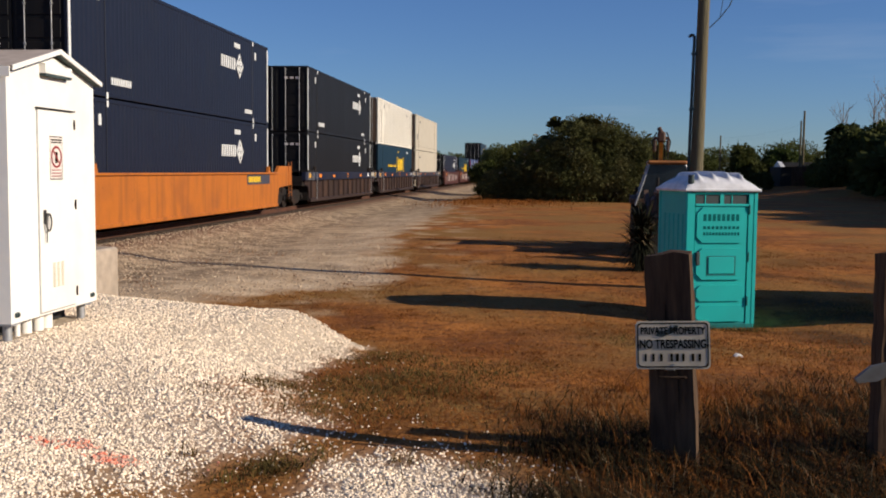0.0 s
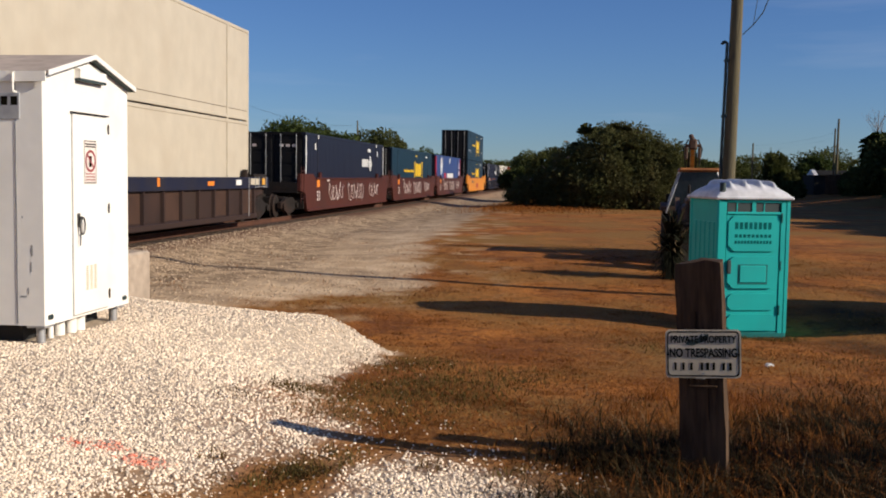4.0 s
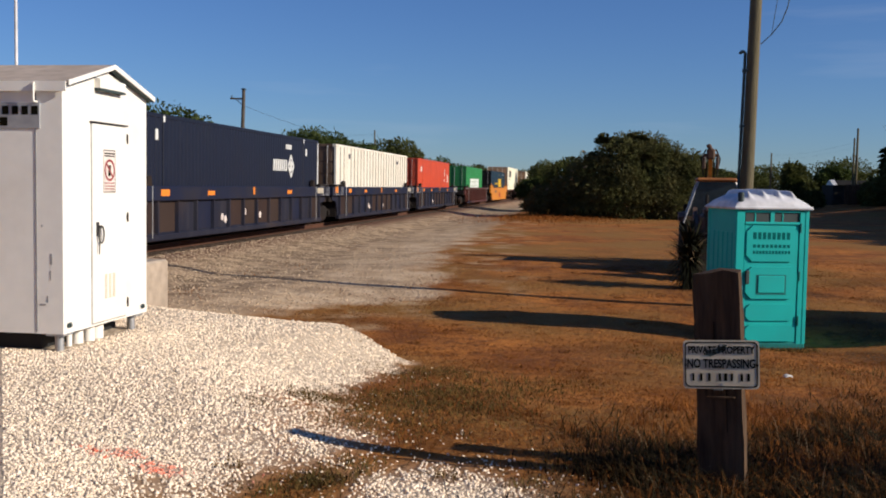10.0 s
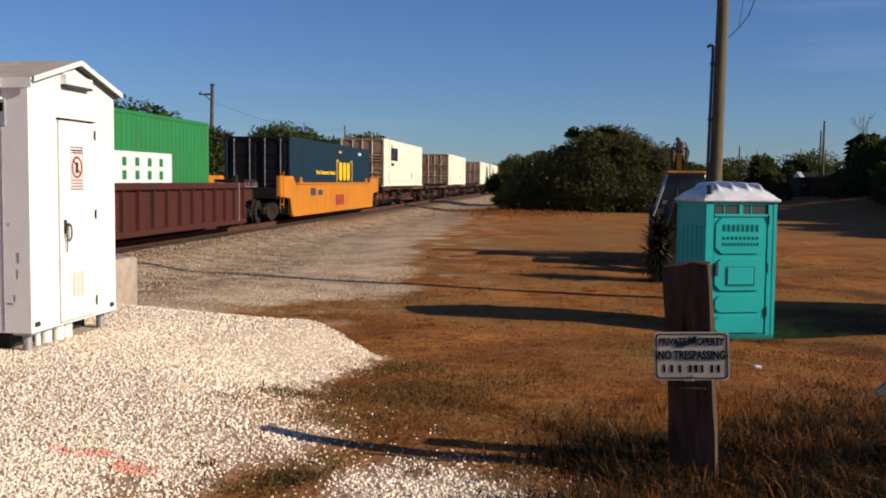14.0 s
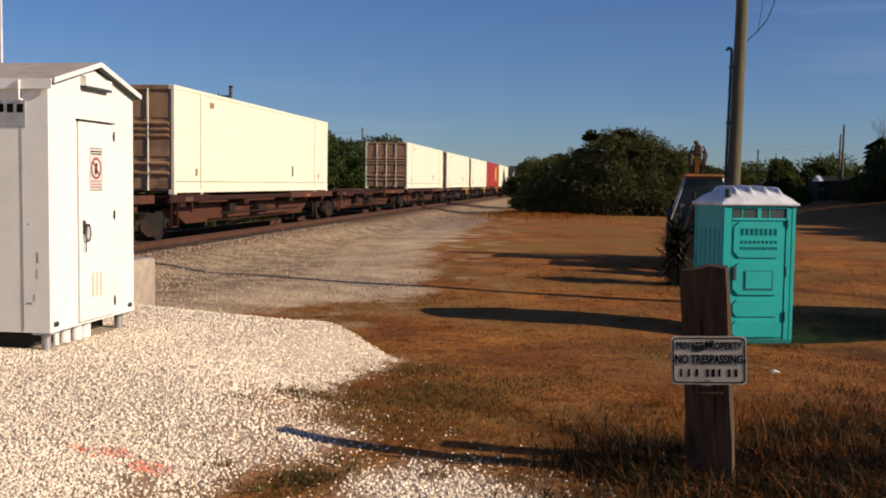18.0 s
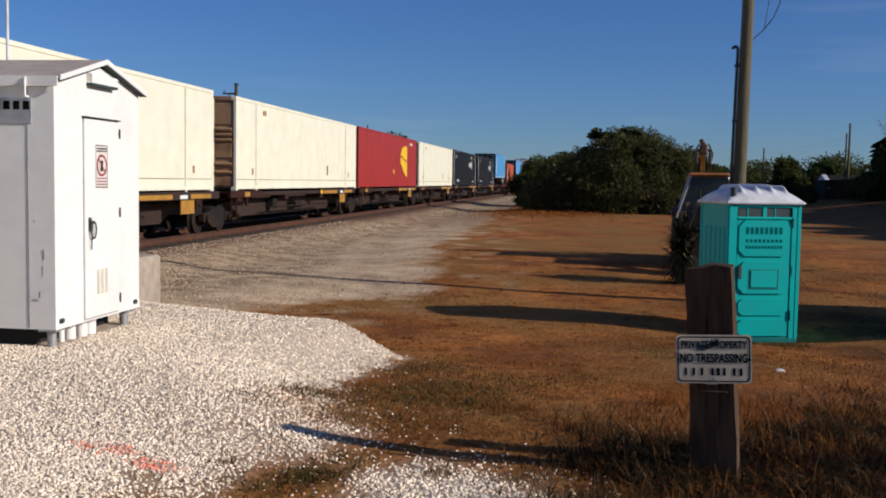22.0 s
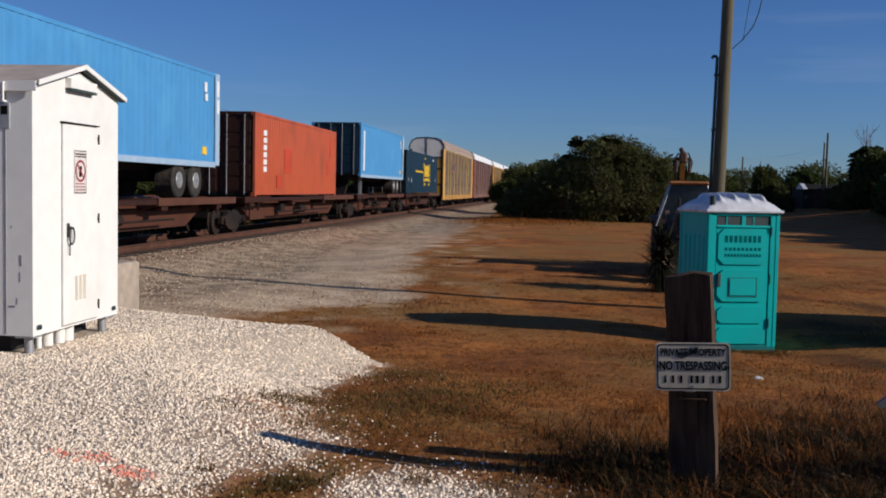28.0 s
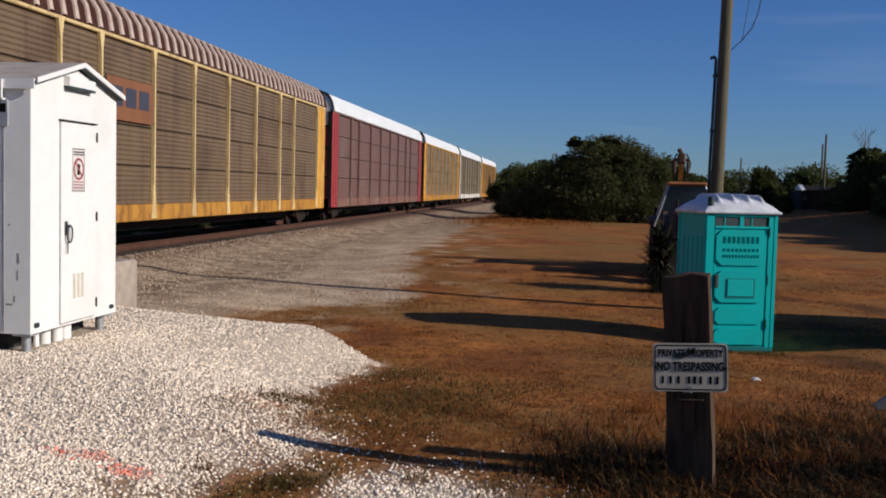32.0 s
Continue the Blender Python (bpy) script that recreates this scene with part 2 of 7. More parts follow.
    bp.inputs["Strength"].default_value, bp.inputs["Distance"].default_value = 0.9, 0.05
    hsum = n.new("ShaderNodeMath")
    hsum.operation = "ADD"
    l.new(tex("ShaderNodeTexNoise", 11.0, 8.0).outputs[0], hsum.inputs[0])
    l.new(rng(vor.outputs["Distance"], 0.7, 0.0), hsum.inputs[1])
    l.new(hsum.outputs[0], bp.inputs["Height"])
    l.new(bp.outputs[0], b.inputs["Normal"])
    return m


M["ground"] = ground_material()


# ---- mesh tools ----
class Shape:
    """Gathers boxes, bars and extrusions into one mesh."""

    def __init__(self):
        self.v, self.f, self.s = [], [], []

    def add(self, verts, faces, smooth=False, m=None):
        k = len(self.v)
        self.v += [tuple(m @ Vector(p)) if m else tuple(p) for p in verts]
        self.f += [tuple(i + k for i in f) for f in faces]
        self.s += [smooth] * len(faces)
        return self

    def box(self, x0, x1, y0, y1, z0, z1, bev=0.0, m=None):
        if x0 > x1: x0, x1 = x1, x0
        if y0 > y1: y0, y1 = y1, y0
        if z0 > z1: z0, z1 = z1, z0
        if bev <= 0:
            v = [(x, y, z) for z in (z0, z1) for x, y in ((x0, y0), (x1, y0), (x1, y1), (x0, y1))]
            return self.add(v, [(0, 3, 2, 1), (4, 5, 6, 7), (0, 1, 5, 4), (1, 2, 6, 5), (2, 3, 7, 6), (3, 0, 4, 7)], False, m)
        b = min(bev, (x1 - x0) * 0.49, (y1 - y0) * 0.49, (z1 - z0) * 0.49)
        ring = lambda d, z: [(x0 + b, y0 + d, z), (x1 - b, y0 + d, z), (x1 - d, y0 + b, z), (x1 - d, y1 - b, z), (x1 - b, y1 - d, z), (x0 + b, y1 - d, z), (x0 + d, y1 - b, z), (x0 + d, y0 + b, z)]
        top = lambda z: [(x0 + b, y0 + b, z), (x1 - b, y0 + b, z), (x1 - b, y0 + b, z), (x1 - b, y1 - b, z), (x1 - b, y1 - b, z), (x0 + b, y1 - b, z), (x0 + b, y1 - b, z), (x0 + b, y0 + b, z)]
        v = [(x0 + b, y0 + b, z0), (x1 - b, y0 + b, z0), (x1 - b, y1 - b, z0), (x0 + b, y1 - b, z0)] + ring(0, z0 + b) + ring(0, z1 - b) + [(x0 + b, y0 + b, z1), (x1 - b, y0 + b, z1), (x1 - b, y1 - b, z1), (x0 + b, y1 - b, z1)]
        f = [(3, 2, 1, 0), (20, 21, 22, 23)]
        for i in range(8):
            j = (i + 1) % 8
            f.append((4 + i, 4 + j, 12 + j, 12 + i))
        for i in range(4):
            j = (i + 1) % 4
            f += [(i, j, 4 + 2 * i + 1, 4 + 2 * i), (20 + j, 20 + i, 12 + 2 * i, 12 + 2 * i + 1)]
            f += [(j, 4 + (2 * i + 2) % 8, 4 + 2 * i + 1), (20 + j, 12 + 2 * i + 1, 12 + (2 * i + 2) % 8)]
        return self.add(v, f, False, m)

    def prism(self, poly, axis, a, b, m=None):
        """A polygon in the two other axes (in x, y, z order), drawn out along axis from a to b."""
        put = {"x": lambda p, c: (c, p[0], p[1]), "y": lambda p, c: (p[0], c, p[1]), "z": lambda p, c: (p[0], p[1], c)}[axis]
        k = len(poly)
        v = [put(p, a) for p in poly] + [put(p, b) for p in poly]
        f = [tuple(range(k - 1, -1, -1)), tuple(range(k, 2 * k))] + [(i, (i + 1) % k, k + (i + 1) % k, k + i) for i in range(k)]
        return self.add(v, f, False, m)

    def bar(self, p, q, r0, r1=None, n=8, smooth=True, m=None):
        p, q = Vector(p), Vector(q)
        r1 = r0 if r1 is None else r1
        d = (q - p).normalized()
        a = d.orthogonal().normalized()
        c = d.cross(a)
        v = [tuple(o + (a * cos(2 * pi * i / n) + c * sin(2 * pi * i / n)) * r) for o, r in ((p, r0), (q, r1)) for i in range(n)]
        k = len(self.f)
        self.add(v, [(i, (i + 1) % n, n + (i + 1) % n, n + i) for i in range(n)], smooth, m)
        self.add(v, [tuple(range(n - 1, -1, -1)), tuple(range(n, 2 * n))], False, m)
        return self

    def turn(self, prof, axis_at, n=20, m=None):
        """A profile of (along x, radius) turned round the x axis through axis_at."""
        v, f = [], []
        for a, r in prof:
            v += [(axis_at[0] + a, axis_at[1] + r * cos(2 * pi * i / n), axis_at[2] + r * sin(2 * pi * i / n)) for i in range(n)]
        for k in range(len(prof) - 1):
            f += [(k * n + i, k * n + (i + 1) % n, (k + 1) * n + (i + 1) % n, (k + 1) * n + i) for i in range(n)]
        return self.add(v, f, False, m)

    def mesh(self, name):
        me = bpy.data.meshes.new(name)
        me.from_pydata(self.v, [], self.f)
        me.polygons.foreach_set("use_smooth", self.s)
        if len(self.f) < 6000:
            bm = bmesh.new()
            bm.from_mesh(me)
            bmesh.ops.recalc_face_normals(bm, faces=bm.faces)
            bm.to_mesh(me)
            bm.free()
        me.update()
        return me


def part(name, sh, material, parent=None, label="", m=None):
    """One mesh object, under its thing or part."""
    me = sh if isinstance(sh, bpy.types.Mesh) else sh.mesh(name)
    if material and not me.materials:
        me.materials.append(material)
    ob = new(name, me)
    if parent:
        ob.parent = parent
    if m:
        ob.matrix_basis = m
    if label:
        tagged(ob, label)
    return ob


def thing(name, m, label, category, group="", kind=""):
    ob = new(name)
    ob.empty_display_size = 0.3
    ob.matrix_basis = m
    return tagged(ob, label, category, group, kind)


def lettering(name, text, size, material, parent, m, squeeze=1.0, label="", bold=0.0):
    cu = bpy.data.curves.new(name, "FONT")
    cu.body, cu.size, cu.extrude, cu.align_x, cu.align_y = text, size, 0.002, "CENTER", "CENTER"
    cu.offset = bold
    tmp = new(name, cu)
    me = bpy.data.meshes.new_from_object(tmp.evaluated_get(bpy.context.evaluated_depsgraph_get()))
    bpy.data.objects.remove(tmp)
    me.transform(Matrix.Diagonal((squeeze, 1, 1, 1)))
    me.materials.clear()
    return part(name, me, material, parent, label, m)


def mesh_from_arrays(name, verts, faces, material, smooth=False):
    me = bpy.data.meshes.new(name)
    k = faces.shape[1]
    me.vertices.add(len(verts))
    me.vertices.foreach_set("co", np.asarray(verts, np.float32).ravel())
    me.loops.add(faces.size)
    me.loops.foreach_set("vertex_index", np.asarray(faces, np.int32).ravel())
    me.polygons.add(len(faces))
    me.polygons.foreach_set("loop_start", np.arange(0, faces.size, k, dtype=np.int32))
    me.polygons.foreach_set("loop_total", np.full(len(faces), k, np.int32))
    if smooth:
        me.polygons.foreach_set("use_smooth", np.ones(len(faces), bool))
    me.materials.append(material)
    me.update(calc_edges=True)
    return me


# ---- lie of the land ----
TRACK_X, RAIL_Z = -11.7, 0.25
PAD = [(-9.5, 13.0), (-5.8, 13.4), (-4.4, 12.8), (-3.3, 12.35), (-2.6, 12.2), (-2.15, 11.95), (-2.2, 11.2), (-2.35, 10.2), (-2.4, 9.6), (-2.2, 8.9), (-1.88, 8.3), (-1.62, 7.7), (-1.50, 7.1), (-1.45, 6.7), (-1.5, 6.35), (-1.9, 6.2), (-1.95, 5.2), (-1.9, 3.0), (-2.0, -3.0), (-9.5, -3.0)]
STRIP = [(-1.62, 6.40), (-1.07, 6.62), (-0.57, 6.56), (-0.16, 6.28), (-0.02, 5.6), (0.05, 4.0), (0.1, -3.0), (-1.2, -3.0), (-1.2, 4.0), (-1.45, 5.4)]


def ss(a, b, x):
    t = np.clip((x - a) / (b - a), 0, 1)
    return t * t * (3 - 2 * t)


def wob(x, y, s, k=0.0):
    """Cheap smooth noise, about -1 to 1."""
    return (np.sin(x * s * 1.7 + k + 1.3 * np.sin(y * s * 1.1 + k)) + np.sin(y * s * 2.3 + 2.1 * k + 1.7 * np.sin(x * s * 0.9 - k)) + np.sin((x + y) * s * 3.1 + k * 0.7 + np.sin((x - y) * s * 2.2))) / 3


def inside_by(poly, x, y):
    best = np.full(x.shape, 1e9)
    inside = np.zeros(x.shape, bool)
    for (ax, ay), (bx, by) in zip(poly, poly[1:] + poly[:1]):
        dx, dy = bx - ax, by - ay
        t = np.clip(((x - ax) * dx + (y - ay) * dy) / (dx * dx + dy * dy), 0, 1)
        best = np.minimum(best, np.hypot(x - ax - t * dx, y - ay - t * dy))
        if dy:
            inside ^= ((ay > y) != (by > y)) & (x < dx * (y - ay) / dy + ax)
    return np.where(inside, best, -best)


def pad_depth(x, y):
    """How far inside the edge of the white gravel (negative outside)."""
    x, y = np.asarray(x, float), np.asarray(y, float)
    return np.maximum(inside_by(PAD, x, y), inside_by(STRIP, x, y))


def thin(x, y):
    """Where the pad wears out into turf, 0 to 1."""
    x, y = np.asarray(x, float), np.asarray(y, float)
    out = np.zeros(np.broadcast(x, y).shape)
    for cx, cy, rx, ry, amt in ((-2.40, 8.15, 0.45, 0.50, 0.85), (-2.05, 7.50, 0.40, 0.70, 0.70), (-1.44, 6.45, 0.24, 0.15, 1.1), (-1.66, 6.06, 0.21, 0.17, 1.1), (-2.20, 6.20, 0.11, 0.05, 0.9), (-2.10, 6.60, 0.90, 0.80, 0.36), (-0.88, 6.27, 0.14, 0.05, 0.8), (-0.32, 6.24, 0.16, 0.07, 0.8), (-0.40, 5.98, 0.22, 0.08, 0.8), (-1.15, 6.30, 0.45, 0.30, 0.30)):
        out = out + amt * np.exp(-(((x - cx) / rx) ** 2 + ((y - cy) / ry) ** 2))
    out = out + 0.95 * ss(5.98, 5.68, y + 0.05 * wob(x, y, 3.0)) * ss(-3.1, -2.4, x) * ss(-1.25, -1.65, x)
    return np.clip(out * (0.80 + 0.35 * wob(x, y, 6.0, 2.0) + 0.20 * wob(x, y, 13.0, 1.0)), 0, 1.2)


def road_edge(y):
    return np.interp(y, [0, 12.5, 16.8, 19.4, 24, 29, 52, 82, 110, 400], [-5.6, -5.5, -5.2, -3.3, -3.9, -4.5, -4.9, -5.8, -6.2, -6.5])


def height(x, y):
    x, y = np.asarray(x, float), np.asarray(y, float)
    far = np.clip(np.hypot(x, y) / 60, 0, 1)
    field = -0.36 * ss(6, 14.5, y) + 0.28 * ss(17, 25, y) + 0.022 * wob(x, y, 0.5) * (1 - far) * ss(70, 25, y) + 0.012 * wob(x, y, 2.6, 1.0) * ss(24, 14, y)
    field = field - 0.20 * np.exp(-(((x - 2.9) / 1.6) ** 2 + ((y - 16.2) / 1.5) ** 2))
    field = field + 1.0 * ss(16, 28, x) * ss(79, 88, y) * ss(400, 200, y)
    a = np.abs(x - TRACK_X)
    bed = np.interp(a, [0, 1.9, 3.6, 6.0, 9.0], [0.05, 0.04, -0.17, -0.2, -0.25])
    k = ss(-4.0, -7.0, x)
    z = field * (1 - k) + bed * k
    d = np.maximum(inside_by(PAD, x, y), ss(2.5, -2.5, y) * 9 - 6)
    top = 0.12 + 0.10 * ss(6, 8.5, y)
    z = z + (top - z) * ss(-0.15, 1.5 - 0.7 * ss(9.6, 11.6, y), d)
    return z


def hz(x, y):
    return float(height(x, y))


def build_ground():
    def lines(spans):
        out = []
        for a, b, st in spans:
            out += list(np.arange(a, b, st))
        return np.array(out + [spans[-1][1]])
    xs = lines([(-2500, -300, 400), (-300, -80, 40), (-80, -20, 4), (-20, -13, 0.6), (-13, 8, 0.16), (8, 30, 1.2), (30, 90, 6), (90, 300, 40), (300, 2500, 400)])
    ys = lines([(-600, -60, 120), (-60, -6, 9), (-6, 3.5, 1.0), (3.5, 24, 0.16), (24, 60, 0.34), (60, 140, 1.6), (140, 400, 40), (400, 3000, 400)])
    X, Y = np.meshgrid(xs, ys)
    Z = height(X, Y)
    v = np.stack([X.ravel(), Y.ravel(), Z.ravel()], 1)
    nx, ny = len(xs), len(ys)
    i = (np.arange(ny - 1)[:, None] * nx + np.arange(nx - 1)[None]).ravel()
    me = mesh_from_arrays("ground", v, np.stack([i, i + 1, i + nx + 1, i + nx], 1), M["ground"], True)
    x, y = v[:, 0], v[:, 1]
    edge = road_edge(y) + 0.5 * wob(x, y, 0.9) + 0.25 * wob(x, y, 3.1, 2.0)
    road = ss(0.5, -0.5, x - edge) * ss(-15.6, -13.8, x) * ss(11.0, 13.5, y + 0.5 * wob(x, y, 1.3))
    rusty = ss(2.7, 1.5, np.abs(x - TRACK_X) + 0.25 * wob(x, y, 2.0)) * ss(400, 200, y)
    sandy = np.clip(ss(0.35, -0.2, x - edge - 0.25) * ss(-3.4, -1.0, x - edge + 0.6 * wob(x, y, 0.6, 3.0)) * (0.30 + 0.50 * ss(-0.4, 0.4, wob(x, y, 0.7, 1.0))) * ss(14, 17, y) * ss(60, 30, y), 0, 1)
    pd = ss(-0.16, 0.12 + 0.45 * ss(9.6, 8.6, y), pad_depth(x, y) + 0.12 * wob(x, y, 3.0) + 0.07 * wob(x, y, 8.0)) * (1 - np.clip(0.85 * thin(x, y), 0, 1))
    # follows the tall weeds; darkens the turf for thatch and the shade among them
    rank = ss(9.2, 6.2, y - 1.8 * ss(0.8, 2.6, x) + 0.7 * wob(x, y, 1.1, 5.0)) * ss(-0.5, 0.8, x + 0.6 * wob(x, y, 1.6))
    # mottled dark turf on the right, deepened in place of shade there
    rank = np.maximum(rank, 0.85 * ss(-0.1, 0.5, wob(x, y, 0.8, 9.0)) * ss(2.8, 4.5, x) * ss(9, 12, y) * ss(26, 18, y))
    worn = ss(3.6, 0.2, x - edge) * ss(13, 15, y) * ss(90, 50, y)
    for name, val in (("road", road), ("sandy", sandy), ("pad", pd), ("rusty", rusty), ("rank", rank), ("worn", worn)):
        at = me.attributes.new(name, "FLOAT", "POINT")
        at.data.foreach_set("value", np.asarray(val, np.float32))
    return tagged(part("ground", me, None), "dry brown turf with grey and white gravel", "ground", kind="structure")


ground = build_ground()


# ---- track ----
def build_track():
    tr = thing("railroad_track", pose(TRACK_X, 0, RAIL_Z), "rusty rails on worn ties in crushed rock", "track", kind="structure")
    prof = [(-0.075, -0.17), (0.075, -0.17), (0.075, -0.155), (0.012, -0.13), (0.012, -0.045), (0.036, -0.03), (0.036, -0.004), (-0.036, -0.004), (-0.036, -0.03), (-0.012, -0.045), (-0.012, -0.13), (-0.075, -0.155)]
    for sx in (-0.755, 0.755):
        r = part("rail", Shape().prism([(sx + a, b) for a, b in prof], "y", -60, 420), M["rail_steel"], tr)
        part("running_surface", Shape().box(sx - 0.032, sx + 0.032, -60, 420, -0.003, 0.0), M["rail_top"], r)
    tie = Shape().box(-1.3, 1.3, -0.11, 0.11, -0.34, -0.172, 0.015).mesh("tie")
    for i in range(240):
        part("tie", tie, M["tie"], tr, m=pose(random.uniform(-0.03, 0.03), 14 + i * 0.52, 0, 0, 0, random.uniform(-1, 1)))
    return tr


build_track()


# ---- signal cabinet ----
def build_cabinet():
    x1, y0, y1 = -4.9, 8.92, 10.73
    gz = 0.20
    zb, ze, zp = EYE - 1.46, EYE + 0.90, EYE + 1.14
    W, D = y1 - y0, 2.5
    c = thing("signal_cabinet", pose(x1, y0, 0), "white painted steel trackside signal cabinet on short legs", "cabinet")
    wp = M["white_paint"]
    part("body", Shape().prism([(0, zb), (W, zb), (W, ze), (W / 2, zp - 0.05), (0, ze)], "x", -D, 0), wp, c)
    # roof sheets with a turned-down edge
    ov = 0.035
    for a, b in ((-ov, W / 2), (W + ov, W / 2)):
        za, zc = ze - ov * (zp - ze) / (W / 2), zp
        part("roof_sheet", Shape().prism([(a, za), (b, zc), (b, zc + 0.025), (a, za + 0.025)], "x", -D - 0.05, 0.085), M["roof_tan"], c)
        part("verge", Shape().prism([(a, za - 0.02), (b, zc - 0.02), (b, zc + 0.028), (a, za + 0.028)], "x", 0.078, 0.09), wp, c)
        # underside of the overhang, its shade put in as a near-black colour
        part("soffit", Shape().prism([(a, za - 0.022), (b, zc - 0.022), (b, zc - 0.002), (a, za - 0.002)], "x", 0.002, 0.077), M["vent_dark"], c)
    part("gutter", Shape().box(-D - 0.05, 0.06, -ov - 0.012, -ov + 0.01, ze - 0.085, ze + 0.01), wp, c)
    # gable vent hood
    part("vent_hood", Shape().prism([(0.0, 0.0), (0.065, -0.01), (0.065, -0.10), (0.0, -0.10)], "y", 0.62, 1.18, pose(0, 0, zp - 0.13)), wp, c)
    part("vent_slot", Shape().box(0.004, 0.066, 0.625, 1.175, zp - 0.256, zp - 0.232), M["vent_dark"], c)
    # door
    d0, d1, dz0, dz1 = 0.55, 1.28, zb + 0.03, EYE + 0.555
    door = part("door", Shape().box(0.0, 0.022, d0, d1, dz0, dz1, 0.006), wp, c)
    part("door_gap", Shape().box(0.0, 0.006, d0 - 0.007, d1 + 0.005, dz0 - 0.010, dz1 + 0.010), M["galv"], c)
    part("drip_edge", Shape().box(0.0, 0.035, d0 - 0.03, d1 + 0.02, dz1 + 0.010, dz1 + 0.022), M["dark_steel"], c)
    for z in (dz1 - 0.12, (dz0 + dz1) / 2 + 0.05, dz0 + 0.14):
        part("hinge", Shape().bar((0.03, d1 + 0.006, z - 0.05), (0.03, d1 + 0.006, z + 0.05), 0.010).box(0.01, 0.028, d1 - 0.006, d1 + 0.02, z - 0.02, z + 0.02), M["dark_steel"], door)
    h = Shape().box(0.02, 0.03, d0 + 0.055, d0 + 0.115, EYE - 0.56, EYE - 0.42, 0.006)
    ring_at = [(d0 + 0.115 + 0.052 * cos(2 * pi * i / 14), EYE - 0.545 + 0.085 * sin(2 * pi * i / 14)) for i in range(15)]
    for (ya, za), (yb, zc) in zip(ring_at, ring_at[1:]):
        h.bar((0.05, ya, za), (0.05, yb, zc), 0.009, n=6)
    h.bar((0.02, d0 + 0.10, EYE - 0.47), (0.055, d0 + 0.10, EYE - 0.47), 0.018).bar((0.05, d0 + 0.085, EYE - 0.47), (0.045, d0 + 0.078, EYE - 0.74), 0.007, n=6)
    part("door_handle", h, M["latch_steel"], door, "dark metal ring handle")
    for k in range(3):
        s = Shape()
        y = d0 + 0.235 + k * 0.085
        for i in range(12):
            z = EYE - 1.20 + i * 0.021
            s.box(0.018, 0.026, y, y + 0.05, z, z + 0.012)
        part("louvre", s, M["cream_vent"], door)
    sg = part("door_sign", Shape().box(0.02, 0.028, d0 + 0.20, d0 + 0.47, EYE - 0.13, EYE + 0.31, 0.004), M["sign_pale"], door, "warning sign with a red prohibition ring")
    # ring, slash and lines of bars
    ring = Shape()
    cy, cz = d0 + 0.335, EYE + 0.10
    for i in range(20):
        a, b = 2 * pi * i / 20, 2 * pi * (i + 1) / 20
        ring.prism([(cy + r * cos(q), cz + r * sin(q)) for r, q in ((0.088, a), (0.112, a), (0.112, b), (0.088, b))], "x", 0.0282, 0.0305)
    ring.prism([(cy - 0.075, cz + 0.06), (cy - 0.06, cz + 0.075), (cy + 0.075, cz - 0.06), (cy + 0.06, cz - 0.075)], "x", 0.0282, 0.0305)
    part("sign_ring", ring, M["sign_red"], sg)
    for z0, z1 in ((0.238, 0.250), (0.262, 0.276)):
        part("sign_bar", Shape().box(0.0282, 0.03, d0 + 0.225, d0 + 0.445, EYE + z0, EYE + z1), M["sign_black"], sg)
    for z in (-0.03, -0.06, -0.09):
        part("sign_bar", Shape().box(0.0282, 0.03, d0 + 0.235, d0 + 0.435, EYE + z - 0.005, EYE + z + 0.005), M["sign_red"], sg)
    bars = Shape().prism([(cy - 0.02, cz + 0.05), (cy + 0.03, cz + 0.05), (cy + 0.02, cz - 0.06), (cy - 0.03, cz - 0.06)], "x", 0.0282, 0.0295)
    part("sign_symbol", bars, M["sign_black"], sg)
    bo = Shape()
    for a, e, f, g_ in ((0.206, 0.464, -0.124, -0.116), (0.206, 0.464, 0.296, 0.304), (0.206, 0.212, -0.12, 0.30), (0.458, 0.464, -0.12, 0.30)):
        bo.box(0.0275, 0.0285, d0 + a, d0 + e, EYE + f, EYE + g_)
    part("sign_border", bo, M["sign_black"], sg)
    # seams and fittings on the side towards the verge
    for x in (-0.265, -1.2, -2.1):
        part("side_seam", Shape().box(x - 0.006, x + 0.006, -0.005, 0.003, zb + 0.02, ze - 0.1), M["galv"], c)
    plate_ = part("name_plate", Shape().box(-1.25, -0.215, -0.012, 0.001, EYE + 0.47, EYE + 0.71, 0.004), M["galv_plate"], c, "grey metal plate with two rows of dark bars")
    for i in range(9):
        part("plate_bar", Shape().box(-0.30 - i * 0.098, -0.235 - i * 0.098, -0.0145, -0.011, EYE + 0.60, EYE + 0.68), M["sign_black"], plate_)
    for i in range(4):
        part("plate_bar", Shape().box(-0.62 - i * 0.11, -0.54 - i * 0.11, -0.0145, -0.011, EYE + 0.495, EYE + 0.575), M["sign_black"], plate_)
    g = Shape().bar((-0.25, -0.005, EYE + 0.72), (-0.25, -0.06, EYE + 0.72), 0.011).bar((-0.25, -0.06, EYE + 0.72), (-0.25, -0.06, EYE + 0.89), 0.011).bar((-0.25, -0.06, EYE + 0.89), (-0.25, -0.005, EYE + 0.89), 0.011)
    part("grab_handle", g, wp, c)
    for x0, x1, z0, z1 in ((-0.125, -0.108, -0.80, -0.70), (-0.235, -0.175, -1.19, -1.175), (-0.16, -0.15, -1.16, -1.10), (-0.215, -0.20, -0.45, -0.43), (-0.13, -0.12, -0.95, -0.86)):
        part("scuff", Shape().box(x0, x1, -0.003, 0.001, EYE + z0, EYE + z1), M["galv"], c)
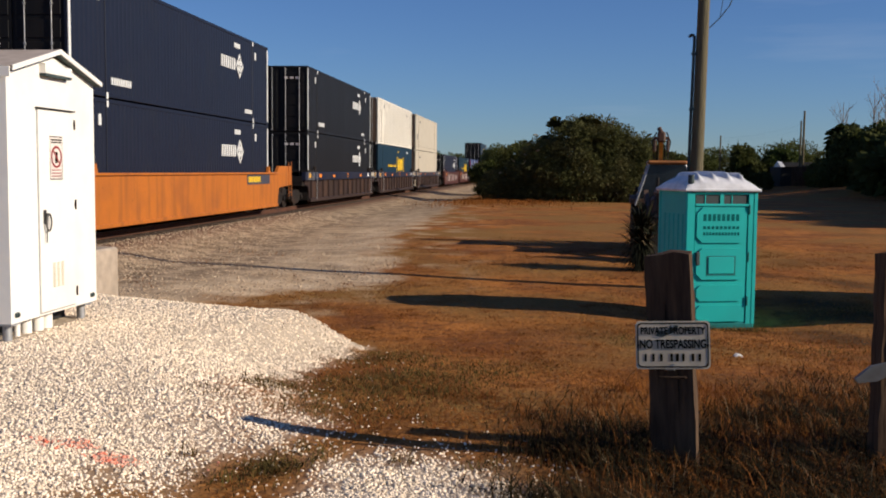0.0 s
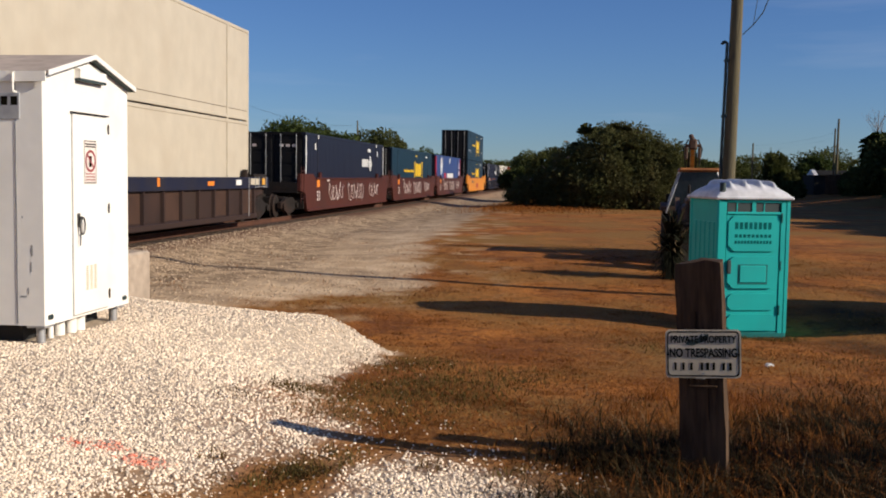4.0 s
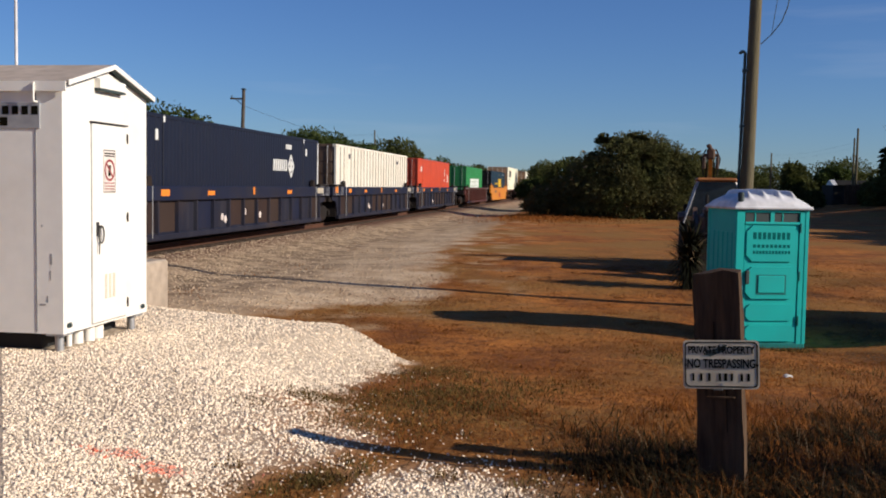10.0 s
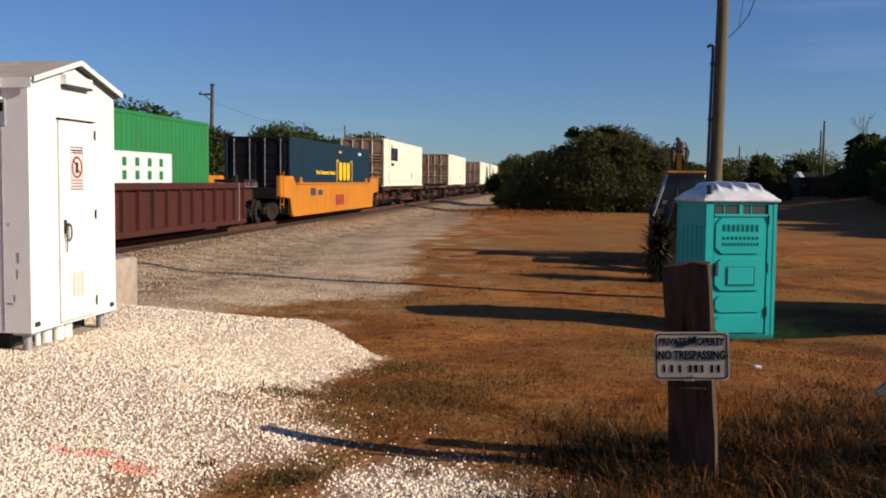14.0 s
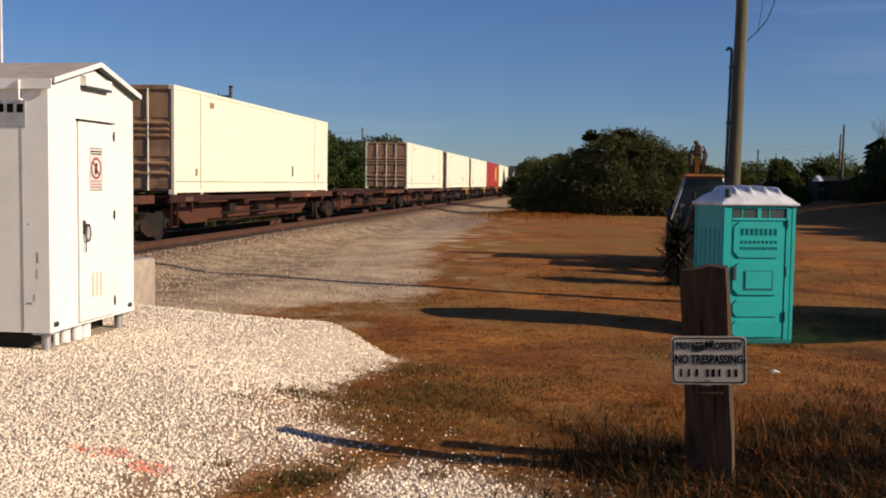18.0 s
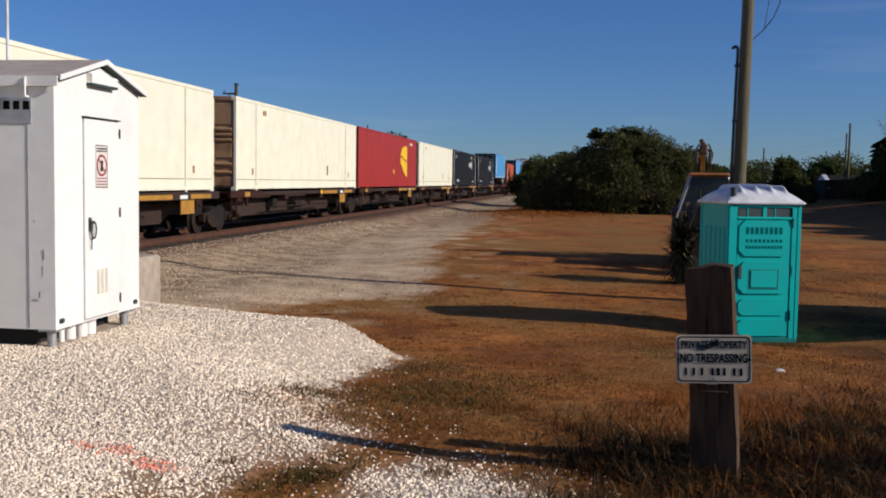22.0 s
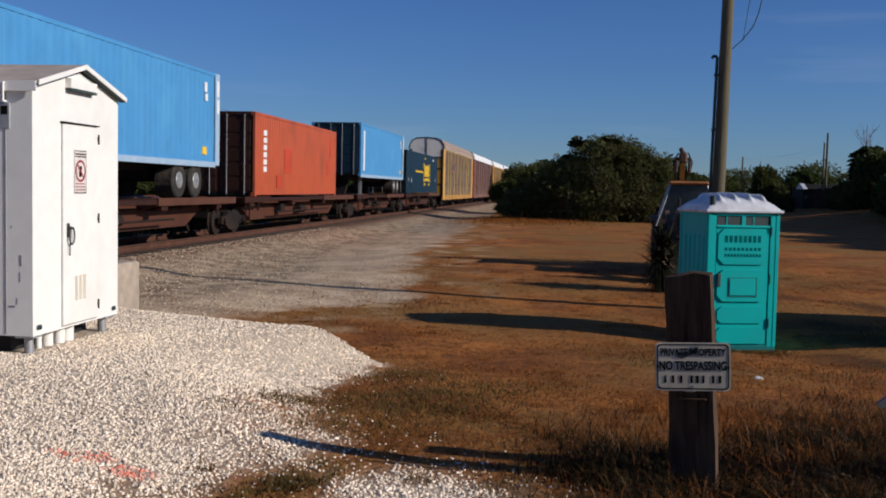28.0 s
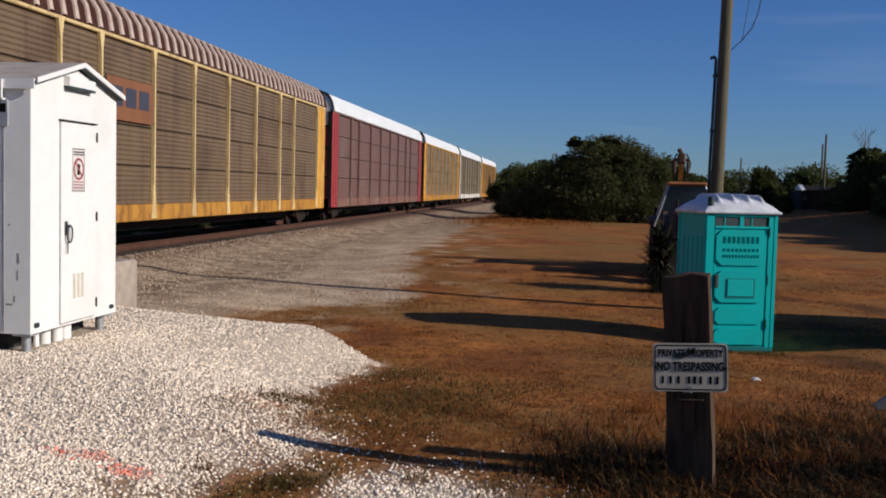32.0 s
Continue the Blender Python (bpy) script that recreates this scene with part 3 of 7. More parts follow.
    for y in (0.10, W - 0.12):
        part("lift_eye", Shape().box(0.0, 0.02, y - 0.04, y + 0.04, zb + 0.05, zb + 0.10, 0.01).bar((0.01, y, zb + 0.075), (0.03, y, zb + 0.075), 0.018), M["vent_dark"], c)
    # black block added under the floor in place of the shade there
    part("base_chamber", Shape().box(-D + 0.12, -0.30, 0.14, W - 0.14, gz - 0.2, zb - 0.005), M["black"], c)
    # legs and cable pipes
    for x, y in ((-0.09, 0.09), (-0.09, W - 0.2), (-D + 0.1, 0.09), (-D + 0.1, W - 0.2)):
        part("leg", Shape().bar((x, y, gz - 0.25), (x, y, zb), 0.045, n=10).box(x - 0.09, x + 0.09, y - 0.09, y + 0.09, zb - 0.02, zb), M["galv"], c)
    for i, (x, y, r) in enumerate(((-0.14, 0.36, 0.03), (-0.16, 0.56, 0.06), (-0.13, 0.74, 0.06), (-0.15, 0.93, 0.075))):
        part("cable_pipe", Shape().bar((x, y, gz - 0.25), (x, y, zb + 0.005), r, n=12), M["white_paint"], c)
    part("mast", Shape().bar((-1.22, 1.28, ze), (-1.22, 1.28, ze + 2.4), 0.017, n=8), M["roof_white"], c)
    return c


M["roof_tan"] = mat("weathered_roof_paint", (0.50, 0.41, 0.34), 0.7, dirt=(0.34, 0.27, 0.21), damount=0.6)
M["latch_steel"] = mat("latch_steel", (0.10, 0.095, 0.09), 0.5, 0.6)
M["sign_pale"] = mat("pale_enamel", (0.78, 0.70, 0.64), 0.5, dirt=(0.66, 0.56, 0.50), damount=0.4, dscale=5)
M["cream_vent"] = mat("louvre_shadow", (0.52, 0.43, 0.28), 0.7)
M["galv_plate"] = mat("galvanised_plate", (0.40, 0.41, 0.43), 0.45, 0.2)
build_cabinet()
blk = thing("concrete_block", pose(-6.35, 13.5, hz(-6.35, 13.6) - 0.12), "pale concrete foundation block beside the track gravel", "block")
part("block", Shape().box(-0.5, 0.12, 0, 0.9, 0, 1.02, 0.03), M["concrete"], blk)


# ---- tie posts and sign ----
def tie_post(x, y, hgt, label, turn=0, lean=0):
    p = thing("wooden_post", pose(x, y, hz(x, y) - 0.15, 0, lean, turn), label, "post", "posts of old railway ties")
    rng = random.Random(int(x * 100))
    s = Shape()
    n, a, b = 9, 0.138, 0.085
    rows = []
    for i in range(n + 1):
        z = hgt * i / n + (0.15 if i else 0)
        j = lambda: rng.uniform(-0.006, 0.006)
        tp = i == n
        rows.append([(-a + j(), -b + j(), z - (0.015 * rng.random() if tp else 0)), (-a * 0.2, -b + 0.004 + j(), z - (0.015 * rng.random() if tp else 0)), (a * 0.35, -b + j(), z + (0.01 if tp else 0)), (a + j(), -b + j(), z - (0.01 if tp else 0)), (a + j(), b + j(), z), (0, b + j(), z + (0.012 if tp else 0)), (-a + j(), b + j(), z - (0.02 if tp else 0))])
    v = [q for r in rows for q in r]
    k = 7
    f = [(i * k + j, i * k + (j + 1) % k, (i + 1) * k + (j + 1) % k, (i + 1) * k + j) for i in range(n) for j in range(k)] + [tuple(range(n * k, n * k + k))]
    s.add(v, f)
    part("timber", s, M["wood_tie"], p)
    # drying cracks down the faces
    cr = Shape()
    for q in range(3):
        x0 = rng.uniform(-0.09, 0.09)
        z0 = rng.uniform(0.2, 0.7) * hgt
        cr.prism([(x0 - 0.001, z0), (x0 + 0.001, z0), (x0 + 0.003, z0 + 0.22), (x0 + 0.001, z0 + 0.30)], "y", -b - 0.007, -b + 0.02)
    part("crack", cr, M["wood_crack"], p)
    return p


POST_Y = 6.45
TURN_A, LEAN_A = -16.0, -3.6
post_a = tie_post(0.868, POST_Y, 1.36, "weathered railway-tie post carrying a notice", TURN_A, LEAN_A)
part("nail_plate", Shape().box(-0.03, 0.03, -0.1, -0.09, 0.78, 0.86, 0.01), M["galv"], post_a)
part("batten", Shape().box(-0.07, 0.10, -0.105, -0.085, 0.73, 0.745, 0.005), M["wood_tie"], post_a)
sign = thing("notice_sign", pose(0.800, POST_Y - 0.128, EYE - 1.058, 0, -2.6, -5), "scuffed off-white metal notice with black lettering", "sign")
w, h = 0.224, 0.149
sp = []
for cx, cz, a0 in ((w - 0.025, h - 0.025, 0), (-w + 0.025, h - 0.025, 90), (-w + 0.025, -h + 0.025, 180), (w - 0.025, -h + 0.025, 270)):
    sp += [(cx + 0.025 * cos(radians(a0 + d)), cz + 0.025 * sin(radians(a0 + d))) for d in (0, 30, 60, 90)]
part("plate", Shape().prism(sp, "y", -0.002, 0.002), M["sign_white"], sign)
bd = Shape()
k = len(sp)
for i in range(k):
    (ax, az), (bx, bz) = sp[i], sp[(i + 1) % k]
    q = lambda px, pz, g: (px * (1 - g / w), pz * (1 - g / h))
    bd.prism([q(ax, az, 0.010), q(bx, bz, 0.010), q(bx, bz, 0.017), q(ax, az, 0.017)], "y", -0.0035, -0.002)
part("border", bd, M["sign_black"], sign)
face = lambda x, z: pose(x, -0.0035, z, 90, 0, 0)
lettering("lettering", "PRIVATE PROPERTY", 0.060, M["sign_black"], sign, face(0, 0.088), 0.74, bold=0.0016)
lettering("lettering", "-NO TRESPASSING-", 0.074, M["sign_black"], sign, face(0, 0.004), 0.69, bold=0.0020)
for a, ww in ((-0.165, 0.022), (-0.118, 0.024), (-0.07, 0.024), (-0.008, 0.024), (0.026, 0.032), (0.062, 0.024), (0.12, 0.026), (0.16, 0.026)):
    part("name_bar", Shape().box(a - ww * 0.3, a + ww * 0.3, -0.0035, -0.002, -0.1, -0.054), M["sign_black"], sign)
part("scrape", Shape().prism([(-0.105, 0.058), (-0.085, 0.090), (-0.035, 0.088), (-0.01, 0.125), (0.035, 0.122), (0.028, 0.085), (-0.015, 0.070), (-0.06, 0.050)], "y", -0.0045, -0.003), M["vent_dark"], sign)
for z in (0.118, -0.122):
    part("bolt", Shape().bar((0, -0.006, z), (0, 0.01, z), 0.008), M["galv"], sign)
post_b = tie_post(2.22, POST_Y + 0.1, 1.36, "weathered railway-tie post with a bent metal plate", 4, 0)
M["dull_plate"] = mat("dull_grey_plate", (0.16, 0.155, 0.15), 0.6, 0.2, dirt=(0.09, 0.07, 0.05), damount=0.6, dscale=6)
bent = thing("bent_plate", pose(2.04, POST_Y - 0.04, EYE - 1.19), "dull grey bent metal plate nailed to the post", "plate")
part("plate", Shape().prism([(-0.13, -0.06), (-0.04, 0.02), (0.10, 0.055), (0.24, 0.06), (0.24, 0.035), (0.10, -0.02), (0.0, -0.07), (-0.11, -0.085)], "y", -0.03, 0.005), M["dull_plate"], bent)


# ---- portable toilet ----
def build_toilet():
    z = hz(2.75, 16.2) + 0.0
    t = thing("portable_toilet", pose(2.14, 15.75, z, 0, 0, 14.5) @ Matrix.Diagonal((1, 1, 1.045, 1)), "turquoise plastic portable toilet with a white ribbed roof", "toilet")
    W, D, H = 1.15, 1.15, 2.05
    te, td = M["teal"], M["teal_dark"]
    part("skid", Shape().box(-0.0, W, 0.0, D, 0.0, 0.10, 0.02), td, t)
    for x in (0.0, W - 0.07):
        for y in (0.0, D - 0.07):
            part("corner_post", Shape().prism([(x + 0.02, y), (x + 0.07, y), (x + 0.07, y + 0.07), (x, y + 0.07), (x, y + 0.02)], "z", 0.08, H), te, t)
    for x in (0.015, W - 0.045):
        s = Shape().box(x, x + 0.03, 0.06, D - 0.06, 0.08, H)
        for k in range(5):
            y = 0.14 + k * 0.185
            s.box(x - 0.012, x + 0.042, y, y + 0.10, 0.25, H - 0.35, 0.012)
        part("side_wall", s, te, t)
    part("back_wall", Shape().box(0.06, W - 0.06, D - 0.045, D - 0.015, 0.08, H), te, t)
    fr = Shape().box(0.07, 0.14, 0.0, 0.06, 0.08, H).box(W - 0.14, W - 0.07, 0.0, 0.06, 0.08, H).box(0.07, W - 0.07, 0.0, 0.06, H - 0.06, H)
    part("door_frame", fr, te, t)
    dr = part("door", Shape().box(0.145, W - 0.145, 0.012, 0.045, 0.10, H - 0.22, 0.01), te, t)
    # vent band over the door
    part("vent_band", Shape().box(0.16, W - 0.16, 0.02, 0.05, H - 0.20, H - 0.07), M["vent_dark"], t)
    part("vent_bar", Shape().box(W / 2 - 0.03, W / 2 + 0.03, 0.008, 0.03, H - 0.21, H - 0.06), te, t)
    for x in (0.3, W - 0.42):
        part("vent_bar", Shape().box(x, x + 0.015, 0.012, 0.03, H - 0.20, H - 0.07), te, t)
    part("vent_lip", Shape().box(0.14, W - 0.14, -0.01, 0.03, H - 0.24, H - 0.20, 0.01), te, t)
    cx = W / 2
    oct_ = lambda z0, z1, w, c, y0, y1: Shape().prism([(cx - w + c, z0), (cx + w - c, z0), (cx + w, z0 + c), (cx + w, z1 - c), (cx + w - c, z1), (cx - w + c, z1), (cx - w, z1 - c), (cx - w, z0 + c)], "y", y0, y1)
    part("door_panel", oct_(1.28, 1.80, 0.40, 0.09, -0.012, 0.02), te, dr)
    lp = part("door_panel", oct_(0.74, 1.20, 0.40, 0.09, -0.018, 0.02), te, dr)
    part("panel_inset", Shape().box(cx - 0.235, cx + 0.235, -0.022, -0.016, 0.80, 1.09), td, lp)
    part("panel_face", Shape().box(cx - 0.21, cx + 0.205, -0.034, -0.018, 0.825, 1.075, 0.01), te, lp)
    part("door_panel", oct_(0.42, 0.66, 0.38, 0.06, -0.010, 0.02), te, dr)
    part("door_panel", oct_(0.12, 0.36, 0.38, 0.06, -0.010, 0.02), te, dr)
    for r_, n_, hh in ((1.60, 8, 0.10), (1.48, 9, 0.045), (1.39, 12, 0.045)):
        for i in range(n_):
            part("faded_bar", Shape().box(cx - 0.30 + i * 0.6 / n_, cx - 0.30 + (i + 0.66) * 0.6 / n_, -0.0145, -0.011, r_, r_ + hh), M["teal_print"], dr)
    part("latch", Shape().box(0.17, 0.23, -0.03, 0.01, 0.95, 1.15, 0.01), M["vent_dark"], dr)
    for zz in (0.35, 1.0, 1.7):
        part("hinge", Shape().bar((W - 0.13, -0.005, zz), (W - 0.13, -0.005, zz + 0.14), 0.016), td, dr)
    # roof: a hipped dome with four swelling ribs from front to back
    gx, gy = np.meshgrid(np.linspace(-0.03, W + 0.03, 64), np.linspace(-0.03, D + 0.03, 40))
    ea, eb = np.minimum(gx + 0.03, W + 0.03 - gx), np.minimum(gy + 0.03, D + 0.03 - gy)
    rise = lambda e, w_: 1 - (1 - np.clip(e / w_, 0, 1)) ** 2
    gz_ = 2.06 + 0.20 * np.sqrt(rise(ea, 0.40) * rise(eb, 0.42))
    for cx_ in (0.25, 0.49, 0.73, 0.95):
        k = np.clip(1 - np.abs(gx - cx_) / 0.062, 0, 1)
        gz_ = gz_ + 0.065 * ss(0, 1, k) * ss(0.05, 0.24, eb) * ss(0.05, 0.2, ea)
    q = (np.arange(39)[:, None] * 64 + np.arange(63)[None]).ravel()
    me = mesh_from_arrays("roof", np.stack([gx.ravel(), gy.ravel(), gz_.ravel()], 1), np.stack([q, q + 1, q + 65, q + 64], 1), M["roof_white"], True)
    rf = part("roof", me, None, t, "white translucent plastic roof")
    part("roof_lip", Shape().box(-0.045, W + 0.045, -0.045, D + 0.045, 2.025, 2.075, 0.015), M["roof_white"], rf)
    part("vent_pipe", Shape().bar((0.10, 0.08, 2.0), (0.10, 0.08, 2.27), 0.05), M["vent_dark"], t)
    return t


build_toilet()


# ---- utility poles ----
def pole(x, y, hgt, r, lean, label, side=0.0, cross=0, group="utility poles", m=None):
    p = thing("utility_pole", pose(x, y, hz(x, y) - 0.3, side, lean, 0), label, "utility pole", group)
    s = Shape()
    k = 8
    for i in range(k):
        a, b = i / k, (i + 1) / k
        s.bar((0, 0, a * hgt), (0, 0, b * hgt), r * (1 - 0.3 * a), r * (1 - 0.3 * b), n=14)
    part("shaft", s, m or M["pole_wood"], p)
    if cross:
        for i in range(cross):
            z = hgt - 0.5 - i * 0.9
            c = part("crossarm", Shape().box(-1.0, 1.0, -0.06, 0.06, z, z + 0.12, 0.01), m or M["pole_wood"], p)
            for xx in (-0.9, -0.5, 0.5, 0.9):
                part("insulator", Shape().bar((xx, 0, z + 0.12), (xx, 0, z + 0.26), 0.045, 0.03), M["vent_dark"], c)
    return p


main_pole = pole(2.735, 19.2, 10.5, 0.126, 0.9, "tall leaning wooden utility pole", group="")
cd_ = Shape().bar((-0.16, -0.03, 0.0), (-0.145, -0.03, 4.92), 0.028, n=10)
for i in range(5):
    a0, a1 = pi * i / 5, pi * (i + 1) / 5
    cd_.bar((-0.190 + 0.045 * cos(a0), -0.03, 4.92 + 0.045 * sin(a0)), (-0.190 + 0.045 * cos(a1), -0.03, 4.92 + 0.045 * sin(a1)), 0.028, n=8)
part("conduit", cd_, M["vent_dark"], main_pole, "dark cable pipe with a hooked top")
for z in (1.2, 2.4, 3.6, 4.6):
    part("pipe_clip", Shape().box(-0.185, -0.09, -0.065, 0.02, z, z + 0.05, 0.005), M["vent_dark"], main_pole)
part("guy_wire", Shape().bar((0.12, 0, 5.10), (0.30, 0, 5.28), 0.010, n=5).bar((0.30, 0, 5.28), (0.46, 0, 5.50), 0.010, n=5).bar((0.46, 0, 5.50), (0.55, 0, 5.75), 0.010, n=5).bar((0.55, 0, 5.75), (0.75, 0, 6.9), 0.010, n=5).bar((0.30, 0, 5.28), (0.36, 0, 5.80), 0.006, n=5).bar((0.36, 0, 5.80), (0.5, 0, 6.9), 0.006, n=5), M["vent_dark"], main_pole)


# ---- backhoe loader ----
M["arm_brown"] = mat("greasy_brown_steel", (0.085, 0.040, 0.020), 0.7, dirt=GRIME, damount=0.5)
def build_backhoe():
    x, y = 3.10, 26.9
    b = thing("backhoe_loader", pose(x, y, hz(x, y), 0, 0, 176) @ Matrix.Scale(0.88, 4), "dusty yellow backhoe loader, front shovel raised a little", "backhoe")
    yb, dk = M["yellow_boom"], M["dark_steel"]
    part("chassis", Shape().box(-0.45, 0.45, -0.6, 3.6, 0.55, 1.05, 0.05).box(-0.5, 0.5, 1.6, 3.5, 1.0, 1.55, 0.08), M["arm_brown"], b)
    for sx in (-1, 1):
        for yy, r, w in ((0.35, 0.72, 0.44), (2.95, 0.60, 0.36)):
            x0 = sx * 0.55
            prof = [(0.0, 0.18), (0.0, r * 0.62), (sx * 0.04, r * 0.94), (sx * 0.09, r), (sx * (w - 0.09), r), (sx * (w - 0.04), r * 0.94), (sx * w, r * 0.62), (sx * w, 0.18)]
            wl = part("wheel", Shape().turn(prof, (x0, yy, r), 26), M["tyre"], b)
            lug = Shape()
            for i in range(18):
                a = 2 * pi * i / 18
                m_ = Matrix.Translation((x0, yy, r)) @ pose(0, 0, 0, math.degrees(a), 0, 0)
                lug.box(sx * 0.03, sx * w * 0.5, -0.035, 0.035, r - 0.02, r + 0.03, 0, m_)
                lug.box(sx * w * 0.5, sx * (w - 0.03), 0.05, 0.12, r - 0.02, r + 0.03, 0, m_)
            part("tread", lug, M["tyre"], wl)
            part("rim", Shape().turn([(sx * (w + 0.0), 0.02), (sx * (w - 0.06), r * 0.4), (sx * (w - 0.0), r * 0.6)], (x0, yy, r), 18), M["sign_white"], wl)
        # fenders, stabiliser legs
        part("fender", Shape().prism([(-0.5, 1.30), (1.25, 1.30), (1.25, 1.42), (0.9, 1.52), (-0.2, 1.52), (-0.5, 1.42)], "x", sx * 0.5, sx * 1.02), M["arm_brown"], b)
        part("stabiliser", Shape().box(sx * 0.70, sx * 0.86, -0.85, -0.68, 0.35, 1.75, 0.02).box(sx * 0.62, sx * 1.0, -0.98, -0.58, 0.28, 0.36, 0.02), dk, b)
        # cab posts
        part("cab_post", Shape().bar((sx * 0.86, -0.35, 1.3), (sx * 0.50, -0.25, 2.44), 0.028), M["galv"], b)
        part("cab_post", Shape().bar((sx * 0.88, 1.30, 1.25), (sx * 0.49, 1.15, 2.44), 0.026), M["galv"], b)
        part("side_glass", Shape().add([(sx * 0.83, -0.3, 1.42), (sx * 0.83, 1.24, 1.42), (sx * 0.50, 1.12, 2.42), (sx * 0.50, -0.22, 2.42), (sx * 0.82, -0.3, 1.42), (sx * 0.82, 1.24, 1.42), (sx * 0.49, 1.12, 2.42), (sx * 0.49, -0.22, 2.42)], [(0, 1, 2, 3), (7, 6, 5, 4), (0, 4, 5, 1), (1, 5, 6, 2), (2, 6, 7, 3), (3, 7, 4, 0)]), M["glass_dark"], b)
    part("cab_floor", Shape().box(-0.72, 0.72, -0.4, 1.3, 1.05, 1.35, 0.03), dk, b)
    part("cab_roof", Shape().box(-0.56, 0.56, -0.45, 1.3, 2.42, 2.53, 0.05), M["orange_roof"], b)
    part("rear_glass", Shape().box(-0.50, 0.50, -0.31, -0.30, 1.6, 2.42), M["glass_dark"], b)
    part("windscreen", Shape().prism([(-0.80, 1.45), (0.80, 1.45), (0.48, 2.41), (-0.48, 2.41)], "y", 1.20, 1.212), M["glass_dark"], b)
    part("seat", Shape().box(-0.25, 0.25, 0.2, 0.7, 1.35, 1.6, 0.05).box(-0.25, 0.25, 0.62, 0.75, 1.6, 2.15, 0.05), M["black"], b)
    part("hood", Shape().box(-0.4, 0.4, 1.7, 3.45, 1.5, 1.72, 0.06), M["arm_brown"], b)
    part("grille", Shape().box(-0.36, 0.36, 3.44, 3.52, 0.85, 1.66, 0.02), dk, b)
    # boom folded upright behind the cab, dipper and bucket hanging
    part("swing_post", Shape().box(-0.25, 0.25, -0.95, -0.6, 0.5, 1.25, 0.04), dk, b)
    boom = part("boom", Shape().prism([(-0.80, 1.0), (-0.98, 1.15), (-0.78, 2.3), (-0.35, 3.28), (-0.22, 3.22), (-0.58, 2.2), (-0.66, 1.1)], "x", 0.075, 0.185), yb, b)
    for sx in (0.02, 0.24):
        part("boom_ram", Shape().bar((sx, -0.95, 1.4), (sx, -0.55, 2.5), 0.045).bar((sx, -0.55, 2.5), (sx, -0.42, 3.0), 0.025), dk, boom)
    part("dipper", Shape().prism([(-0.30, 3.34), (-0.15, 3.2), (-0.9, 1.9), (-1.3, 1.1), (-1.42, 1.2), (-1.0, 2.2)], "x", 0.085, 0.175), yb, b)
    part("dipper_head", Shape().box(0.01, 0.25, -0.42, -0.14, 3.08, 3.40, 0.05).bar((-0.10, -0.25, 3.2), (0.36, -0.25, 3.2), 0.05).box(-0.10, -0.02, -0.5, -0.1, 2.8, 3.15, 0.02).box(0.28, 0.36, -0.5, -0.1, 2.8, 3.15, 0.02).bar((0.13, -0.2, 3.34), (0.20, -0.3, 3.50), 0.07), M["arm_brown"], b)
    for sx in (-1, 1):
        part("hose", Shape().bar((0.13 + sx * 0.14, -0.2, 3.38), (0.13 + sx * 0.27, -0.35, 3.1), 0.02).bar((0.13 + sx * 0.27, -0.35, 3.1), (0.13 + sx * 0.19, -0.5, 2.6), 0.02), M["black"], b)
    part("digging_bucket", Shape().prism([(-1.5, 0.55), (-1.1, 0.45), (-0.85, 0.75), (-1.0, 1.2), (-1.4, 1.25), (-1.25, 0.9)], "x", -0.32, 0.32), dk, b)
    # loader arms and front shovel
    for sx in (-1, 1):
        part("loader_arm", Shape().prism([(1.4, 1.5), (1.5, 1.7), (3.2, 1.3), (4.3, 0.5), (4.15, 0.35), (3.0, 1.1)], "x", sx * 0.52, sx * 0.64), M["arm_brown"], b)
    sh = part("shovel", Shape().prism([(4.10, 0.30), (4.75, 0.16), (5.05, 0.20), (4.45, 0.34), (4.32, 0.75), (4.50, 1.08), (4.42, 1.12), (4.14, 0.85)], "x", -1.0, 1.0), dk, b)
    for sx in (-0.98, 0.98):
        part("shovel_cheek", Shape().prism([(4.12, 0.30), (5.0, 0.19), (4.75, 0.65), (4.46, 1.10), (4.16, 0.85)], "x", sx - 0.02, sx + 0.02), dk, sh)
    for k in range(8):
        part("tooth", Shape().prism([(5.0, 0.17), (5.22, 0.16), (5.0, 0.22)], "x", -0.95 + k * 0.26, -0.87 + k * 0.26), dk, sh)
    part("exhaust", Shape().bar((0.30, 2.3, 1.6), (0.30, 2.3, 2.05), 0.04), dk, b)
    for x0, x1 in ((-0.95, -0.75), (-0.85, -0.62), (-0.7, -0.55), (-0.5, -0.42)):
        part("control_lever", Shape().bar((x0, -0.98, 0.87), (x1, -0.85, 1.4), 0.018), M["galv"], b)
    return b


M["glass_dark"] = mat("dusty_cab_glass", (0.03, 0.036, 0.04), 0.2, spec=0.4)
build_backhoe()
lt = thing("litter_scrap", pose(2.25, 11.9, hz(2.25, 11.9) + 0.03, 8, 5, 20), "crumpled scrap of white paper on the grass", "litter")
part("paper", Shape().prism([(-0.045, -0.01), (0.0, 0.008), (0.045, -0.008), (0.04, 0.012), (-0.015, 0.018), (-0.04, 0.005)], "y", -0.03, 0.03), M["white_paint"], lt)


# ---- trees and shrubs ----
RNG = np.random.default_rng(11)


